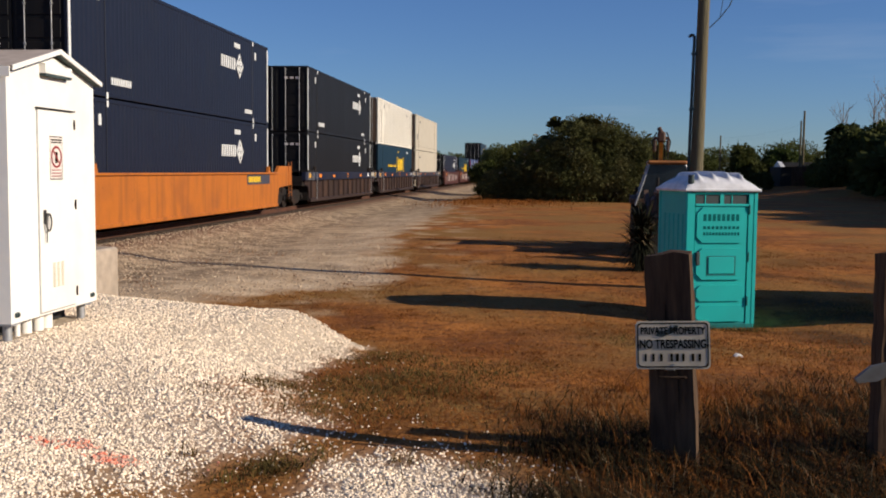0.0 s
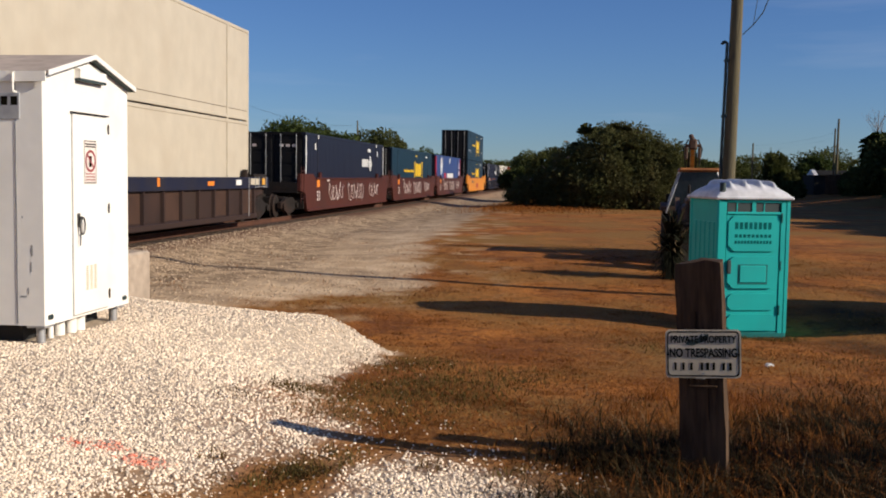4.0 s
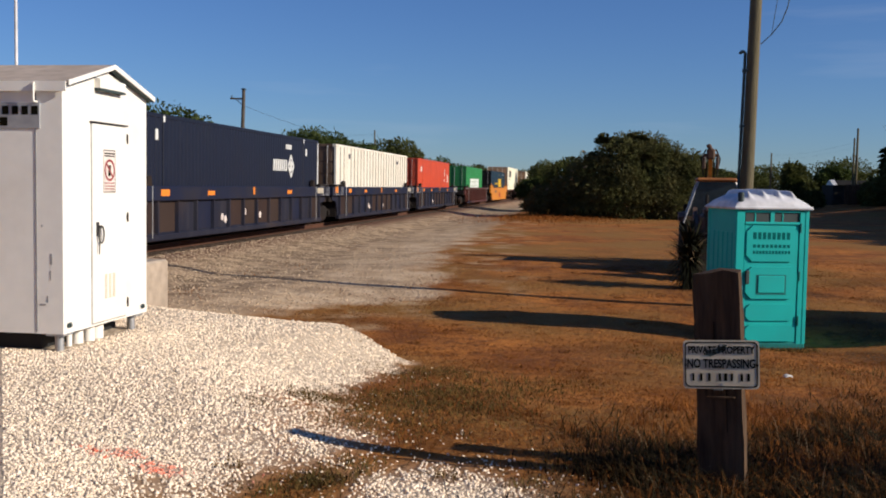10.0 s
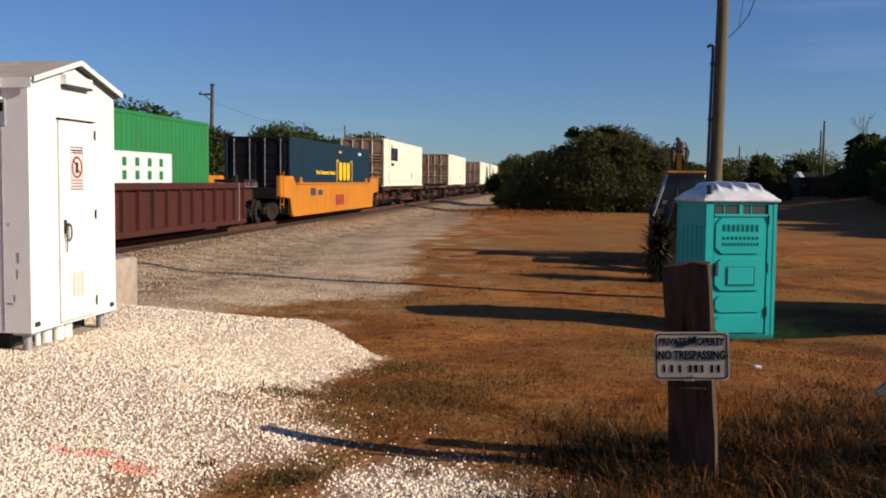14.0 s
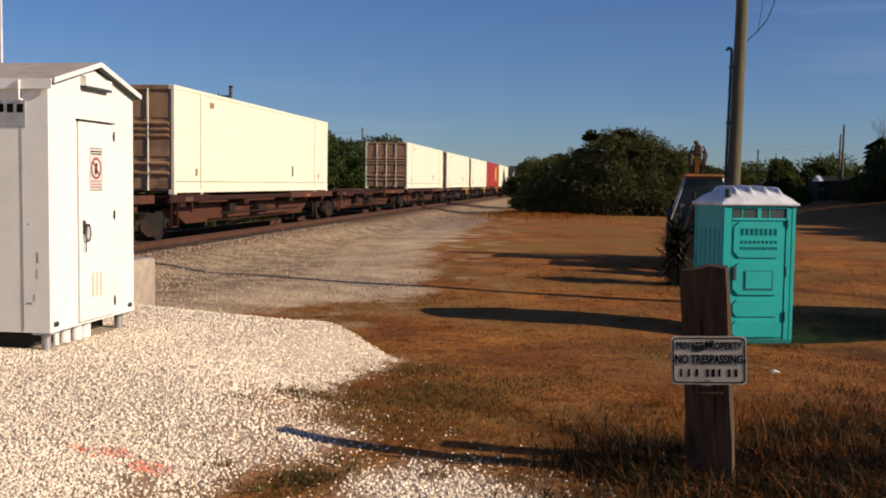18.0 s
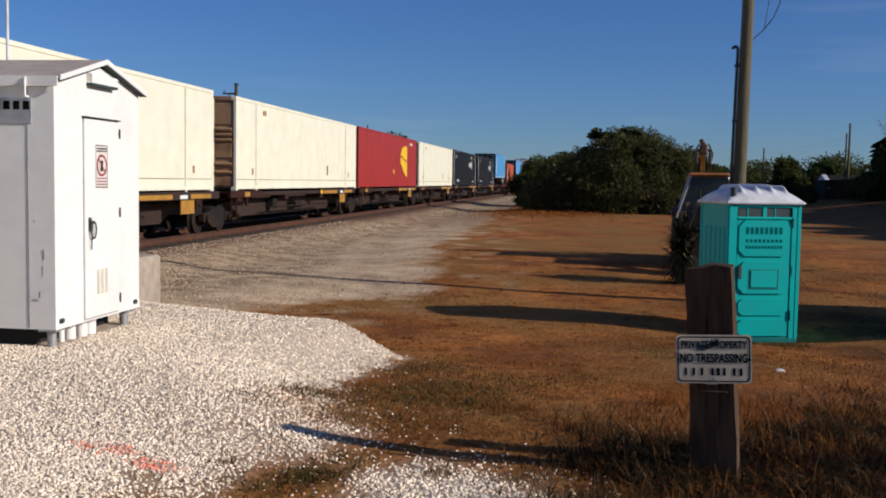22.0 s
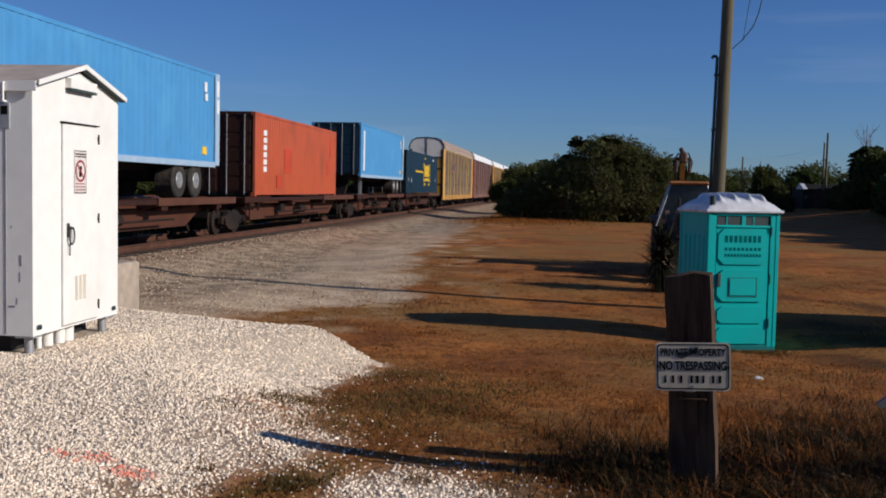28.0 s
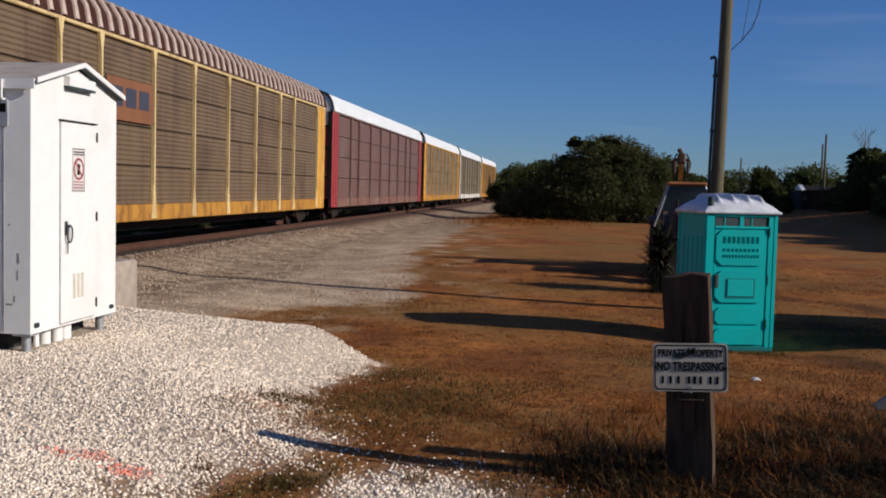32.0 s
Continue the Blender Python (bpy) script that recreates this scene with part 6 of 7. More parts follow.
def box_thing(name, L, H, body, style, label, group, end_mat=None, end="doors", posts=None, post_mat=None, rail_mat=None, fold=(0.28, 0.03), seam=None):
    """A freight box with its origin at the middle of its near end's lower edge: floor, roof, rails, posts, sides, ends."""
    b = thing(name, Matrix(), label, "container", group)
    end_mat = end_mat or body
    rail_mat = rail_mat or body
    post_mat = post_mat or body
    part("floor", Shape().box(-W2 + 0.07, W2 - 0.07, 0.05, L - 0.05, 0.05, 0.16), M["dark_steel"], b)
    part("roof", Shape().box(-W2 + 0.02, W2 - 0.02, 0.02, L - 0.02, H - 0.07, H - 0.015, 0.012), rail_mat, b)
    for sx in (-1, 1):
        part("bottom_rail", Shape().box(sx * W2, sx * (W2 - 0.06), 0.08, L - 0.08, 0.045, 0.14, 0.01), rail_mat, b)
        part("top_rail", Shape().box(sx * W2, sx * (W2 - 0.06), 0.08, L - 0.08, H - 0.10, H, 0.01), rail_mat, b)
        x = sx * (W2 - 0.012)
        if style == "corrugated":
            part("side_wall", corrugated(L - 0.2, 0.12, H - 0.09, x, sx, fold[0], fold[1], y0=0.1), body, b)
        elif style == "ribbed":
            # wall behind the panels coloured dark in place of shade in the recesses
            part("side_wall", Shape().box(sx * (W2 - 0.03), sx * (W2 - 0.06), 0.08, L - 0.08, 0.1, H - 0.09), M["joint_dark"], b)
            k = int(L / 0.62)
            for i in range(k):
                y0, y1 = 0.1 + i * (L - 0.2) / k, 0.1 + (i + 1) * (L - 0.2) / k
                part("panel", Shape().box(sx * (W2 - 0.014), sx * (W2 - 0.04), y0 + 0.02, y1 - 0.02, 0.12, H - 0.095, 0.005), body, b)
                # dark strip drawn for the shaded side of each rib
                part("joint_strip", Shape().box(sx * (W2 - 0.001), sx * (W2 - 0.03), y1 - 0.024, y1 + 0.024, 0.12, H - 0.095), M["joint_strip"], b)
        else:
            part("side_wall", Shape().box(sx * (W2 - 0.018), sx * (W2 - 0.05), 0.08, L - 0.08, 0.1, H - 0.09), body, b)
            for y in (1.95, L - 1.95):
                for d in (-0.075, 0.06):
                    part("post_seam", Shape().box(sx * (W2 - 0.014), sx * (W2 - 0.03), y + d, y + d + 0.016, 0.05, H - 0.05), seam or M["black_door"], b)
            part("base_seam", Shape().box(sx * (W2 - 0.013), sx * (W2 - 0.03), 0.12, L - 0.12, 0.335, 0.352), seam or M["black_door"], b)
        for y in posts if posts is not None else ((1.95, L - 1.95) if L > 13 else ()):
            part("load_post", Shape().box(sx * (W2 + 0.004), sx * (W2 - 0.05), y - 0.055, y + 0.055, 0.0, H, 0.008), body, b)
        for y in (0.0, L - 0.10):
            part("corner_post", Shape().box(sx * (W2 + 0.003), sx * (W2 - 0.09), y, y + 0.10, 0.11, H - 0.11, 0.01), post_mat, b)
            for z in (0.0, H - 0.118):
                part("corner_casting", Shape().box(sx * (W2 + 0.006), sx * (W2 - 0.165), y - 0.006 if y == 0 else y - 0.075, (y + 0.17 if y == 0 else y + 0.106), z, z + 0.118, 0.012), rail_mat, b)
    # far end
    part("end_wall", Shape().box(-W2 + 0.08, W2 - 0.08, L - 0.06, L - 0.02, 0.08, H - 0.08), end_mat, b)
    # near end
    if end == "doors":
        for sx in (-1, 1):
            s = Shape().box(sx * 0.012, sx * (W2 - 0.10), 0.03, 0.08, 0.13, H - 0.12)
            d = part("door", s, end_mat, b)
            for i in range(5):
                z = 0.2 + i * (H - 0.4) / 5
                part("door_panel", Shape().box(sx * 0.08, sx * (W2 - 0.18), 0.012, 0.032, z, z + (H - 0.4) / 5 - 0.09, 0.008), end_mat, d)
            for x in (0.30, 0.92):
                r = Shape().bar((sx * x, -0.012, 0.06), (sx * x, -0.012, H - 0.06), 0.014, n=6)
                for z in (0.12, H * 0.36, H * 0.66, H - 0.16):
                    r.box(sx * x - 0.025, sx * x + 0.025, -0.03, 0.02, z, z + 0.05)
                part("lock_rod", r, M["galv"], d)
    else:
        s = Shape().box(-W2 + 0.09, W2 - 0.09, 0.04, 0.08, 0.1, H - 0.09)
        part("end_wall", s, end_mat, b)
        # framed nose of a cooled box: two columns of pressed panels
        for x0, x1 in ((-1.16, -0.62), (-0.54, -0.04), (0.04, 0.54), (0.62, 1.16)):
            for z0, z1, pr in ((0.14, 0.42, 0.02), (0.98, 1.42, 0.03), (1.98, 2.62, 0.02)):
                part("end_panel", Shape().box(x0, x1, 0.04 - pr, 0.05, z0, z1, 0.018), end_mat, b)
            for z in (0.55, 0.80, 1.52, 1.68, 1.84):
                part("end_rib", Shape().prism([(0.045, z - 0.06), (-0.03, z - 0.02), (-0.03, z + 0.02), (0.045, z + 0.06)], "x", x0 + 0.02, x1 - 0.02, Matrix(((1, 0, 0, 0), (0, 1, 0, 0), (0, 0, 1, 0), (0, 0, 0, 1)))), end_mat, b)
        for x in (-0.58, 0.0, 0.58):
            part("mullion", Shape().bar((x, 0.0, 0.1), (x, 0.0, H - 0.1), 0.022, n=6), M["reefer_white"], b)
    part("header", Shape().box(-W2 + 0.09, W2 - 0.09, 0.0, 0.08, H - 0.12, H, 0.01), end_mat, b)
    return b


def plate(b, name, y0, y1, z0, z1, material, x=None, slant=0.0):
    """A flat painted mark on the near side of a box."""
    x = (W2 + 0.006) if x is None else x
    s = Shape().prism([(y0, z0), (y1, z0), (y1 + slant, z1), (y0 + slant, z1)], "x", x - 0.02, x)
    return part(name, s, material, b)


def marks(b, y, z, n, h, material, w=None, gap=0.35, x=None):
    """A row of plain bars in place of figures."""
    w = w or h * 0.55
    s = Shape()
    x = (W2 + 0.006) if x is None else x
    for i in range(n):
        a = y + i * w * (1 + gap)
        s.prism([(a, z), (a + w, z), (a + w, z + h), (a, z + h)], "x", x - 0.02, x)
    return part("marking", s, material, b)


def bracket_logo(b, y, z, material=None):
    """Yellow block mark inside corner brackets, a line of bars under it and another before it."""
    m = material or M["mark_yellow"]
    x0, x1 = W2 - 0.01, W2 + 0.008
    rect = lambda s, a, c, d, e: s.prism([(y + a, z + d), (y + c, z + d), (y + c, z + e), (y + a, z + e)], "x", x0, x1)
    for a, sg in ((0.0, 1), (3.5, -1)):
        s = Shape()
        for p, q, d, e in ((0, 0.10, 0.28, 1.63), (0.10, 0.36, 1.53, 1.63), (0.10, 0.34, 0.28, 0.44)):
            rect(s, a + sg * p, a + sg * q, d, e)
        part("logo_bracket", s, m, b)
        for p in (0.30, 0.58):
            rect(s := Shape(), a + sg * p, a + sg * (p + 0.2), 0.02, 0.2)
            part("logo_dot", s, m, b)
    for a in (0.52, 1.38, 2.24):
        s = Shape()
        s.prism([(y + a + p, z + q) for p, q in ((0.10, 0.66), (0.52, 0.66), (0.62, 0.78), (0.62, 1.40), (0.52, 1.52), (0.10, 1.52), (0, 1.40), (0, 0.78))], "x", x0, x1)
        part("logo_block", s, m, b)
    s = Shape()
    for i in range(9):
        rect(s, 0.58 + i * 0.26, 0.58 + i * 0.26 + 0.19, 0.36, 0.56)
    part("logo_line", s, m, b)
    for i in range(21):
        if i not in (4, 14):
            s = Shape()
            rect(s, -3.9 + i * 0.172, -3.9 + i * 0.172 + 0.13, 0.93, 1.06 + 0.05 * (i in (0, 5, 15)))
            part("slogan_letter", s, m, b)


def diamond_logo(b, y, z, k=1.0):
    """White bars and a four-lobed diamond."""
    s = Shape()
    x0, x1 = W2 - 0.02, W2 + 0.008
    blk = lambda pts: s.prism([(y + p * k, z + q * k) for p, q in pts], "x", x0, x1)
    for i in range(7):
        a = 0.225 * i
        blk([(a, 0.05), (a + 0.11, 0.05), (a + 0.14, 0.43), (a + 0.03, 0.43)])
    part("logo_block", s, M["mark_white"], b)
    s = Shape()
    c, d = 1.98, 0.22
    for ay, az in ((0, 0.22), (0, -0.22), (0.21, 0), (-0.21, 0)):
        rim = [(c + ay + p, d + az + q) for p, q in ((-0.18, 0), (0, -0.185), (0.18, 0), (0, 0.185))]
        core = [(c + ay + p, d + az + q) for p, q in ((-0.09, 0), (0, -0.095), (0.09, 0), (0, 0.095))]
        for i in range(4):
            j = (i + 1) % 4
            blk([rim[i], rim[j], core[j], core[i]])
    part("logo_diamond", s, M["mark_white"], b)


def diamond_box(name, body, label, group):
    b = box_thing(name, 16.1, 2.89, body, "corrugated", label, group, end_mat=M["black_door"], post_mat=body, fold=(0.24, 0.011))
    for y in (0.0, 16.0):
        part("edge_strip", Shape().box(W2 + 0.008, W2 - 0.02, y, y + 0.10, 0.12, 2.77), M["mark_white"], b)
    diamond_logo(b, 10.6, 1.62)
    marks(b, 12.0, 2.42, 5, 0.16, M["mark_white"], gap=0.5)
    marks(b, 2.2, 0.36, 9, 0.17, M["mark_white"], w=0.085, gap=0.6)
    marks(b, 13.2, 0.30, 7, 0.14, M["mark_white"], w=0.07, gap=0.7)
    marks(b, 1.45, 2.25, 1, 0.26, M["mark_white"])
    marks(b, 14.4, 2.25, 1, 0.26, M["mark_white"])
    for y in (1.95, 14.15):
        part("marking", Shape().box(W2 + 0.009, W2 - 0.02, y - 0.05, y + 0.05, 2.7, 2.85), M["mark_white"], b)
        part("marking", Shape().box(W2 + 0.009, W2 - 0.02, y - 0.05, y + 0.05, 0.0, 0.16), M["mark_white"], b)
    for x in (-0.85, 0.25, 0.5, 0.75):
        part("marking", Shape().box(x, x + 0.16, -0.002, 0.02, 2.32, 2.42), M["graffiti"], b)
    return b


def place(proto, u, z, first=False):
    ob = proto if first else copy_thing(proto, Matrix())
    return carry(ob, u, z)


# -- well cars --
def well_smooth(name, L, body, label, group="", y_lo=2.2, z_lo=0.22, high=1.72, low=1.47):
    """A deep-sided well car with plain sides whose ends step up; origin at the near end of its body."""
    c = thing(name, Matrix(), label, "freight car", group)
    for sx in (-1, 1):
        s = Shape()
        x0, x1 = sx * 1.44, sx * 1.33
        e = 1.9
        s.prism([(0, 0.98), (y_lo - 0.25, 0.88), (y_lo, z_lo), (L - y_lo, z_lo), (L - y_lo + 0.25, 0.88), (L, 0.98), (L, high), (L - e, high), (L - e - 0.35, low), (e + 0.35, low), (e, high), (0, high)], "x", x0, x1)
        w = part("side", s, body, c)
        part("top_flange", Shape().box(sx * 1.33, sx * 1.50, e + 0.4, L - e - 0.4, low - 0.06, low + 0.004, 0.01), body, w)
        part("bottom_flange", Shape().box(sx * 1.30, sx * 1.49, y_lo + 0.05, L - y_lo - 0.05, z_lo - 0.05, z_lo + 0.05, 0.01), body, w)
        for y in (e + 1.2, L - e - 1.5):
            part("corner_guide", Shape().prism([(y, low), (y + 0.32, low), (y + 0.22, low + 0.22), (y + 0.08, low + 0.22)], "x", sx * 1.42, sx * 1.33), body, w)
    end_deck(c, 0, y_lo - 0.05, body)
    end_deck(c, L, L - y_lo + 0.05, body)
    part("well_floor", Shape().box(-1.3, 1.3, y_lo, L - y_lo, 0.24, 0.34), M["dark_steel"], c)
    for y, z in ((0.06, 0), (L - 0.5, 0)):
        ladder(c, 1.46, y, 0.5, 1.9, body)
    return c


def end_deck(c, y0, y1, body):
    part("end_deck", Shape().box(-1.33, 1.33, y0, y1, 0.88, 1.06, 0.02).box(-0.35, 0.35, y0, y1, 0.78, 0.9).box(-1.33, 1.33, y0, y0 + (0.12 if y1 > y0 else -0.12), 1.0, 1.3).box(-1.33, 1.33, y1 - (0.1 if y1 > y0 else -0.1), y1, 0.26, 1.3), M["dark_steel"], c)


def well_ribbed(name, L, body, sill, label, group="", sill_h=0.36, ribs=14, bays=()):
    c = thing(name, Matrix(), label, "freight car", group)
    top = 1.48
    for sx in (-1, 1):
        s = Shape()
        s.prism([(0.3, 0.95), (0.95, 0.86), (1.2, 0.24), (L - 1.2, 0.24), (L - 0.95, 0.86), (L - 0.3, 0.95), (L - 0.3, top - 0.02), (0.3, top - 0.02)], "x", sx * 1.37, sx * 1.31)
        w = part("side", s, body, c)
        part("top_sill", Shape().box(sx * 1.50, sx * 1.30, 0.0, L, top - sill_h, top, 0.02), sill, w)
        part("bottom_sill", Shape().box(sx * 1.46, sx * 1.28, 1.15, L - 1.15, 0.16, 0.32, 0.02), body, w)
        for i in range(ribs):
            y = 1.35 + i * (L - 2.7) / (ribs - 1)
            part("rib", Shape().prism([(sx * 1.37, y - 0.07), (sx * 1.46, y - 0.045), (sx * 1.46, y + 0.045), (sx * 1.37, y + 0.07)], "z", 0.3, top - sill_h), body, w)
    for i in range(ribs - 1 if bays else 0):
        y0, y1 = 1.35 + i * (L - 2.7) / (ribs - 1) + 0.09, 1.35 + (i + 1) * (L - 2.7) / (ribs - 1) - 0.09
        part("bay_panel", Shape().box(1.366, 1.378, y0, y1, 0.36, top - sill_h - 0.03), bays[i % len(bays)], c)
    end_deck(c, 0, 1.16, body)
    end_deck(c, L, L - 1.16, body)
    part("well_floor", Shape().box(-1.3, 1.3, 1.16, L - 1.16, 0.24, 0.34), M["dark_steel"], c)
    # walkway plates and hand holds at the ends
    for y in (0.25, L - 1.55):
        part("walkway", Shape().box(0.5, 1.5, y, y + 1.3, top + 0.0, top + 0.10, 0.01), M["dark_steel"], c)
        g = Shape()
        for d in (0.1, 0.45, 1.0, 1.25):
            g.bar((1.518, y + d, top - sill_h + 0.02), (1.518, y + d, top + 0.02), 0.011, n=6)
        g.bar((1.518, y + 0.1, top - sill_h + 0.05), (1.518, y + 1.25, top - sill_h + 0.05), 0.011, n=6)
        part("grab_rail", g, M["galv"], c)
    for y in (2.1, L - 2.1):
        part("pipe", Shape().bar((1.51, y, 0.25), (1.51, y, top), 0.014, n=6), M["galv"], c)
        part("corner_guide", Shape().prism([(y - 0.25, top), (y + 0.1, top), (y + 0.05, top + 0.24), (y - 0.15, top + 0.24)], "x", 1.46, 1.34), M["dark_steel"], c)
    return c


BRIGHT = paint("reflector_yellow", (0.85, 0.42, 0.02), GRIME, 0.1)
ORANGE_TAG = paint("reflector_orange", (0.75, 0.22, 0.02), GRIME, 0.1)


def tags_on(c, L, z, items, x=1.506):
    for y, w, h, m in items:
        s = Shape().prism([(y, z), (y + w, z), (y + w, z + h), (y, z + h)], "x", x - 0.01, x)
        part("marking", s, m, c)


def spine(name, L, label, group="", dark=False, tag=None):
    """A skeleton car: a narrow centre sill with bolsters, deck arms and side aprons at its ends."""
    c = thing(name, Matrix(), label, "freight car", group)
    part("centre_sill", Shape().box(-0.42, 0.42, 0.3, L - 0.3, 0.72, 1.10, 0.02).prism([(3.0, 0.36), (L - 3.0, 0.36), (L - 1.9, 0.80), (L - 1.9, 1.06), (1.9, 1.06), (1.9, 0.80)], "x", -0.72, 0.72), M["spine_dark"] if dark else M["sill_rust"], c)
    for sx in (-1, 1):
        part("side_rail", Shape().box(sx * 1.22, sx * 1.32, 3.2, L - 6.5, 1.03, 1.16, 0.01), M["spine_dark"] if dark else M["spine_rust"], c)
    for y in (1.2, L * 0.36, L * 0.64, L - 1.9):
        part("cross_arm", Shape().box(-1.3, 1.3, y, y + 0.38, 0.86, 1.14, 0.02), M["spine_rust"], c)
    for sx in (-1, 1):
        for y0, y1, mm in ((0.35, 3.2, M["spine_rust"]), (L - 6.5, L - 0.35, M["spine_dark"] if dark else M["deck_rust"])):
            s = Shape().prism([(y0, 1.0), (y1, 1.0), (y1, 1.20), (y0, 1.20)], "x", sx * 1.36, sx * 1.28)
            s.box(sx * 0.4, sx * 1.34, y0, y1, 1.13, 1.17)
            for k in range(3):
                y = y0 + 0.2 + k * (y1 - y0 - 0.5) / 2
                s.prism([(sx * 0.4, 0.75), (sx * 1.3, 1.02), (sx * 1.3, 1.13), (sx * 0.4, 1.13)], "y", y, y + 0.12)
            part("side_apron", s, mm, c)
        part("side_rod", Shape().bar((sx * 1.18, 4.6, 0.62), (sx * 1.18, L - 5.0, 0.62), 0.03, n=6), M["dark_steel"], c)
        part("step", Shape().box(sx * 1.22, sx * 1.34, 0.5, 0.95, 0.35, 0.40).box(sx * 1.30, sx * 1.34, 0.5, 0.54, 0.38, 1.0).box(sx * 1.30, sx * 1.34, 0.91, 0.95, 0.38, 1.0), M["spine_rust"], c)
        part("brake_box", Shape().box(sx * 0.74, sx * 1.0, L * 0.33, L * 0.33 + 0.5, 0.56, 0.92, 0.02), M["dark_steel"], c)
        part("hanger", Shape().box(sx * 1.27, sx * 1.33, 1.9, 2.0, 0.72, 1.2).box(sx * 1.27, sx * 1.33, L - 2.0, L - 1.9, 0.72, 1.2), M["spine_rust"], c)
    part("brake_tank", Shape().bar((0.92, L * 0.48, 0.66), (0.92, L * 0.48 + 0.9, 0.66), 0.15, n=12), M["dark_steel"], c)
    part("brake_pipe", Shape().bar((0.76, 2.6, 0.90), (0.76, L - 2.6, 0.90), 0.025, n=6), M["dark_steel"], c)
    if tag:
        tags_on(c, L, 1.02, tag, 1.368)
    return c


def trailer(name, L, label, group, body):
    """A road trailer with its landing legs and rear wheels, riding on a skeleton car."""
    b = box_thing(name, L, 2.72, body, "corrugated", label, group, end_mat=M["sea_blue"], posts=(), rail_mat=body, fold=(0.34, 0.009))
    b["category"] = "trailer"
    part("underframe", Shape().box(-0.55, 0.55, 0.3, L - 0.3, -0.22, 0.02), M["dark_steel"], b)
    for sx in (-1, 1):
        part("landing_leg", Shape().box(sx * 0.72, sx * 0.86, 2.2, 2.36, -0.95, 0.0).box(sx * 0.66, sx * 0.94, 2.12, 2.44, -0.98, -0.93), M["galv"], b)
        part("light_strip", Shape().box(sx * (W2 + 0.01), sx * (W2 - 0.02), 0.62, 0.95, 0.30, 2.35), M["roof_bright"], b)
        for y in (L - 3.0, L - 1.75):
            w = Shape()
            w.turn([(sx * 1.22, 0.05), (sx * 1.22, 0.46), (sx * 1.18, 0.50), (sx * 0.72, 0.50), (sx * 0.70, 0.46), (sx * 0.70, 0.05)], (0, y, -0.46), 20)
            k = part("wheel", w, M["tyre"], b)
            part("hub", Shape().turn([(sx * 1.235, 0.02), (sx * 1.235, 0.22), (sx * 1.20, 0.25)], (0, y, -0.46), 14), M["galv"], k)
    part("axle", Shape().bar((-1.0, L - 3.0, -0.46), (1.0, L - 3.0, -0.46), 0.07).bar((-1.0, L - 1.75, -0.46), (1.0, L - 1.75, -0.46), 0.07).box(-0.5, 0.5, L - 3.6, L - 1.1, -0.42, -0.2), M["dark_steel"], b)
    for sx in (-1, 1):
        part("rear_frame", Shape().box(sx * (W2 + 0.012), sx * (W2 - 0.03), L - 0.34, L - 0.01, 0.0, 2.72, 0.01), M["pale_blue"], b)
        part("rear_seam", Shape().box(sx * (W2 + 0.006), sx * (W2 - 0.03), L - 0.46, L - 0.43, 0.1, 2.6), M["mark_dark"], b)
        for q, z, h in ((L - 0.28, 2.05, 0.45), (L - 0.26, 1.55, 0.4), (L - 1.3, 2.1, 0.28), (L - 1.25, 1.85, 0.2)):
            part("marking", Shape().box(sx * (W2 + 0.016), sx * (W2 - 0.01), q, q + 0.2, z, z + h), M["mark_white"], b)
        part("marking", Shape().box(sx * (W2 + 0.008), sx * (W2 - 0.01), L - 1.45, L - 1.1, 0.3, 0.52), M["mark_yellow"], b)
        part("lower_rail", Shape().box(sx * (W2 + 0.01), sx * (W2 - 0.05), 0.05, L - 0.35, -0.06, 0.10, 0.01), M["pale_blue"], b)
    part("kingpin_stand", Shape().prism([(-0.5, 0.0), (0.5, 0.0), (0.28, -0.95), (-0.28, -0.95)], "y", 0.75, 1.15), M["dark_steel"], b)
    return b


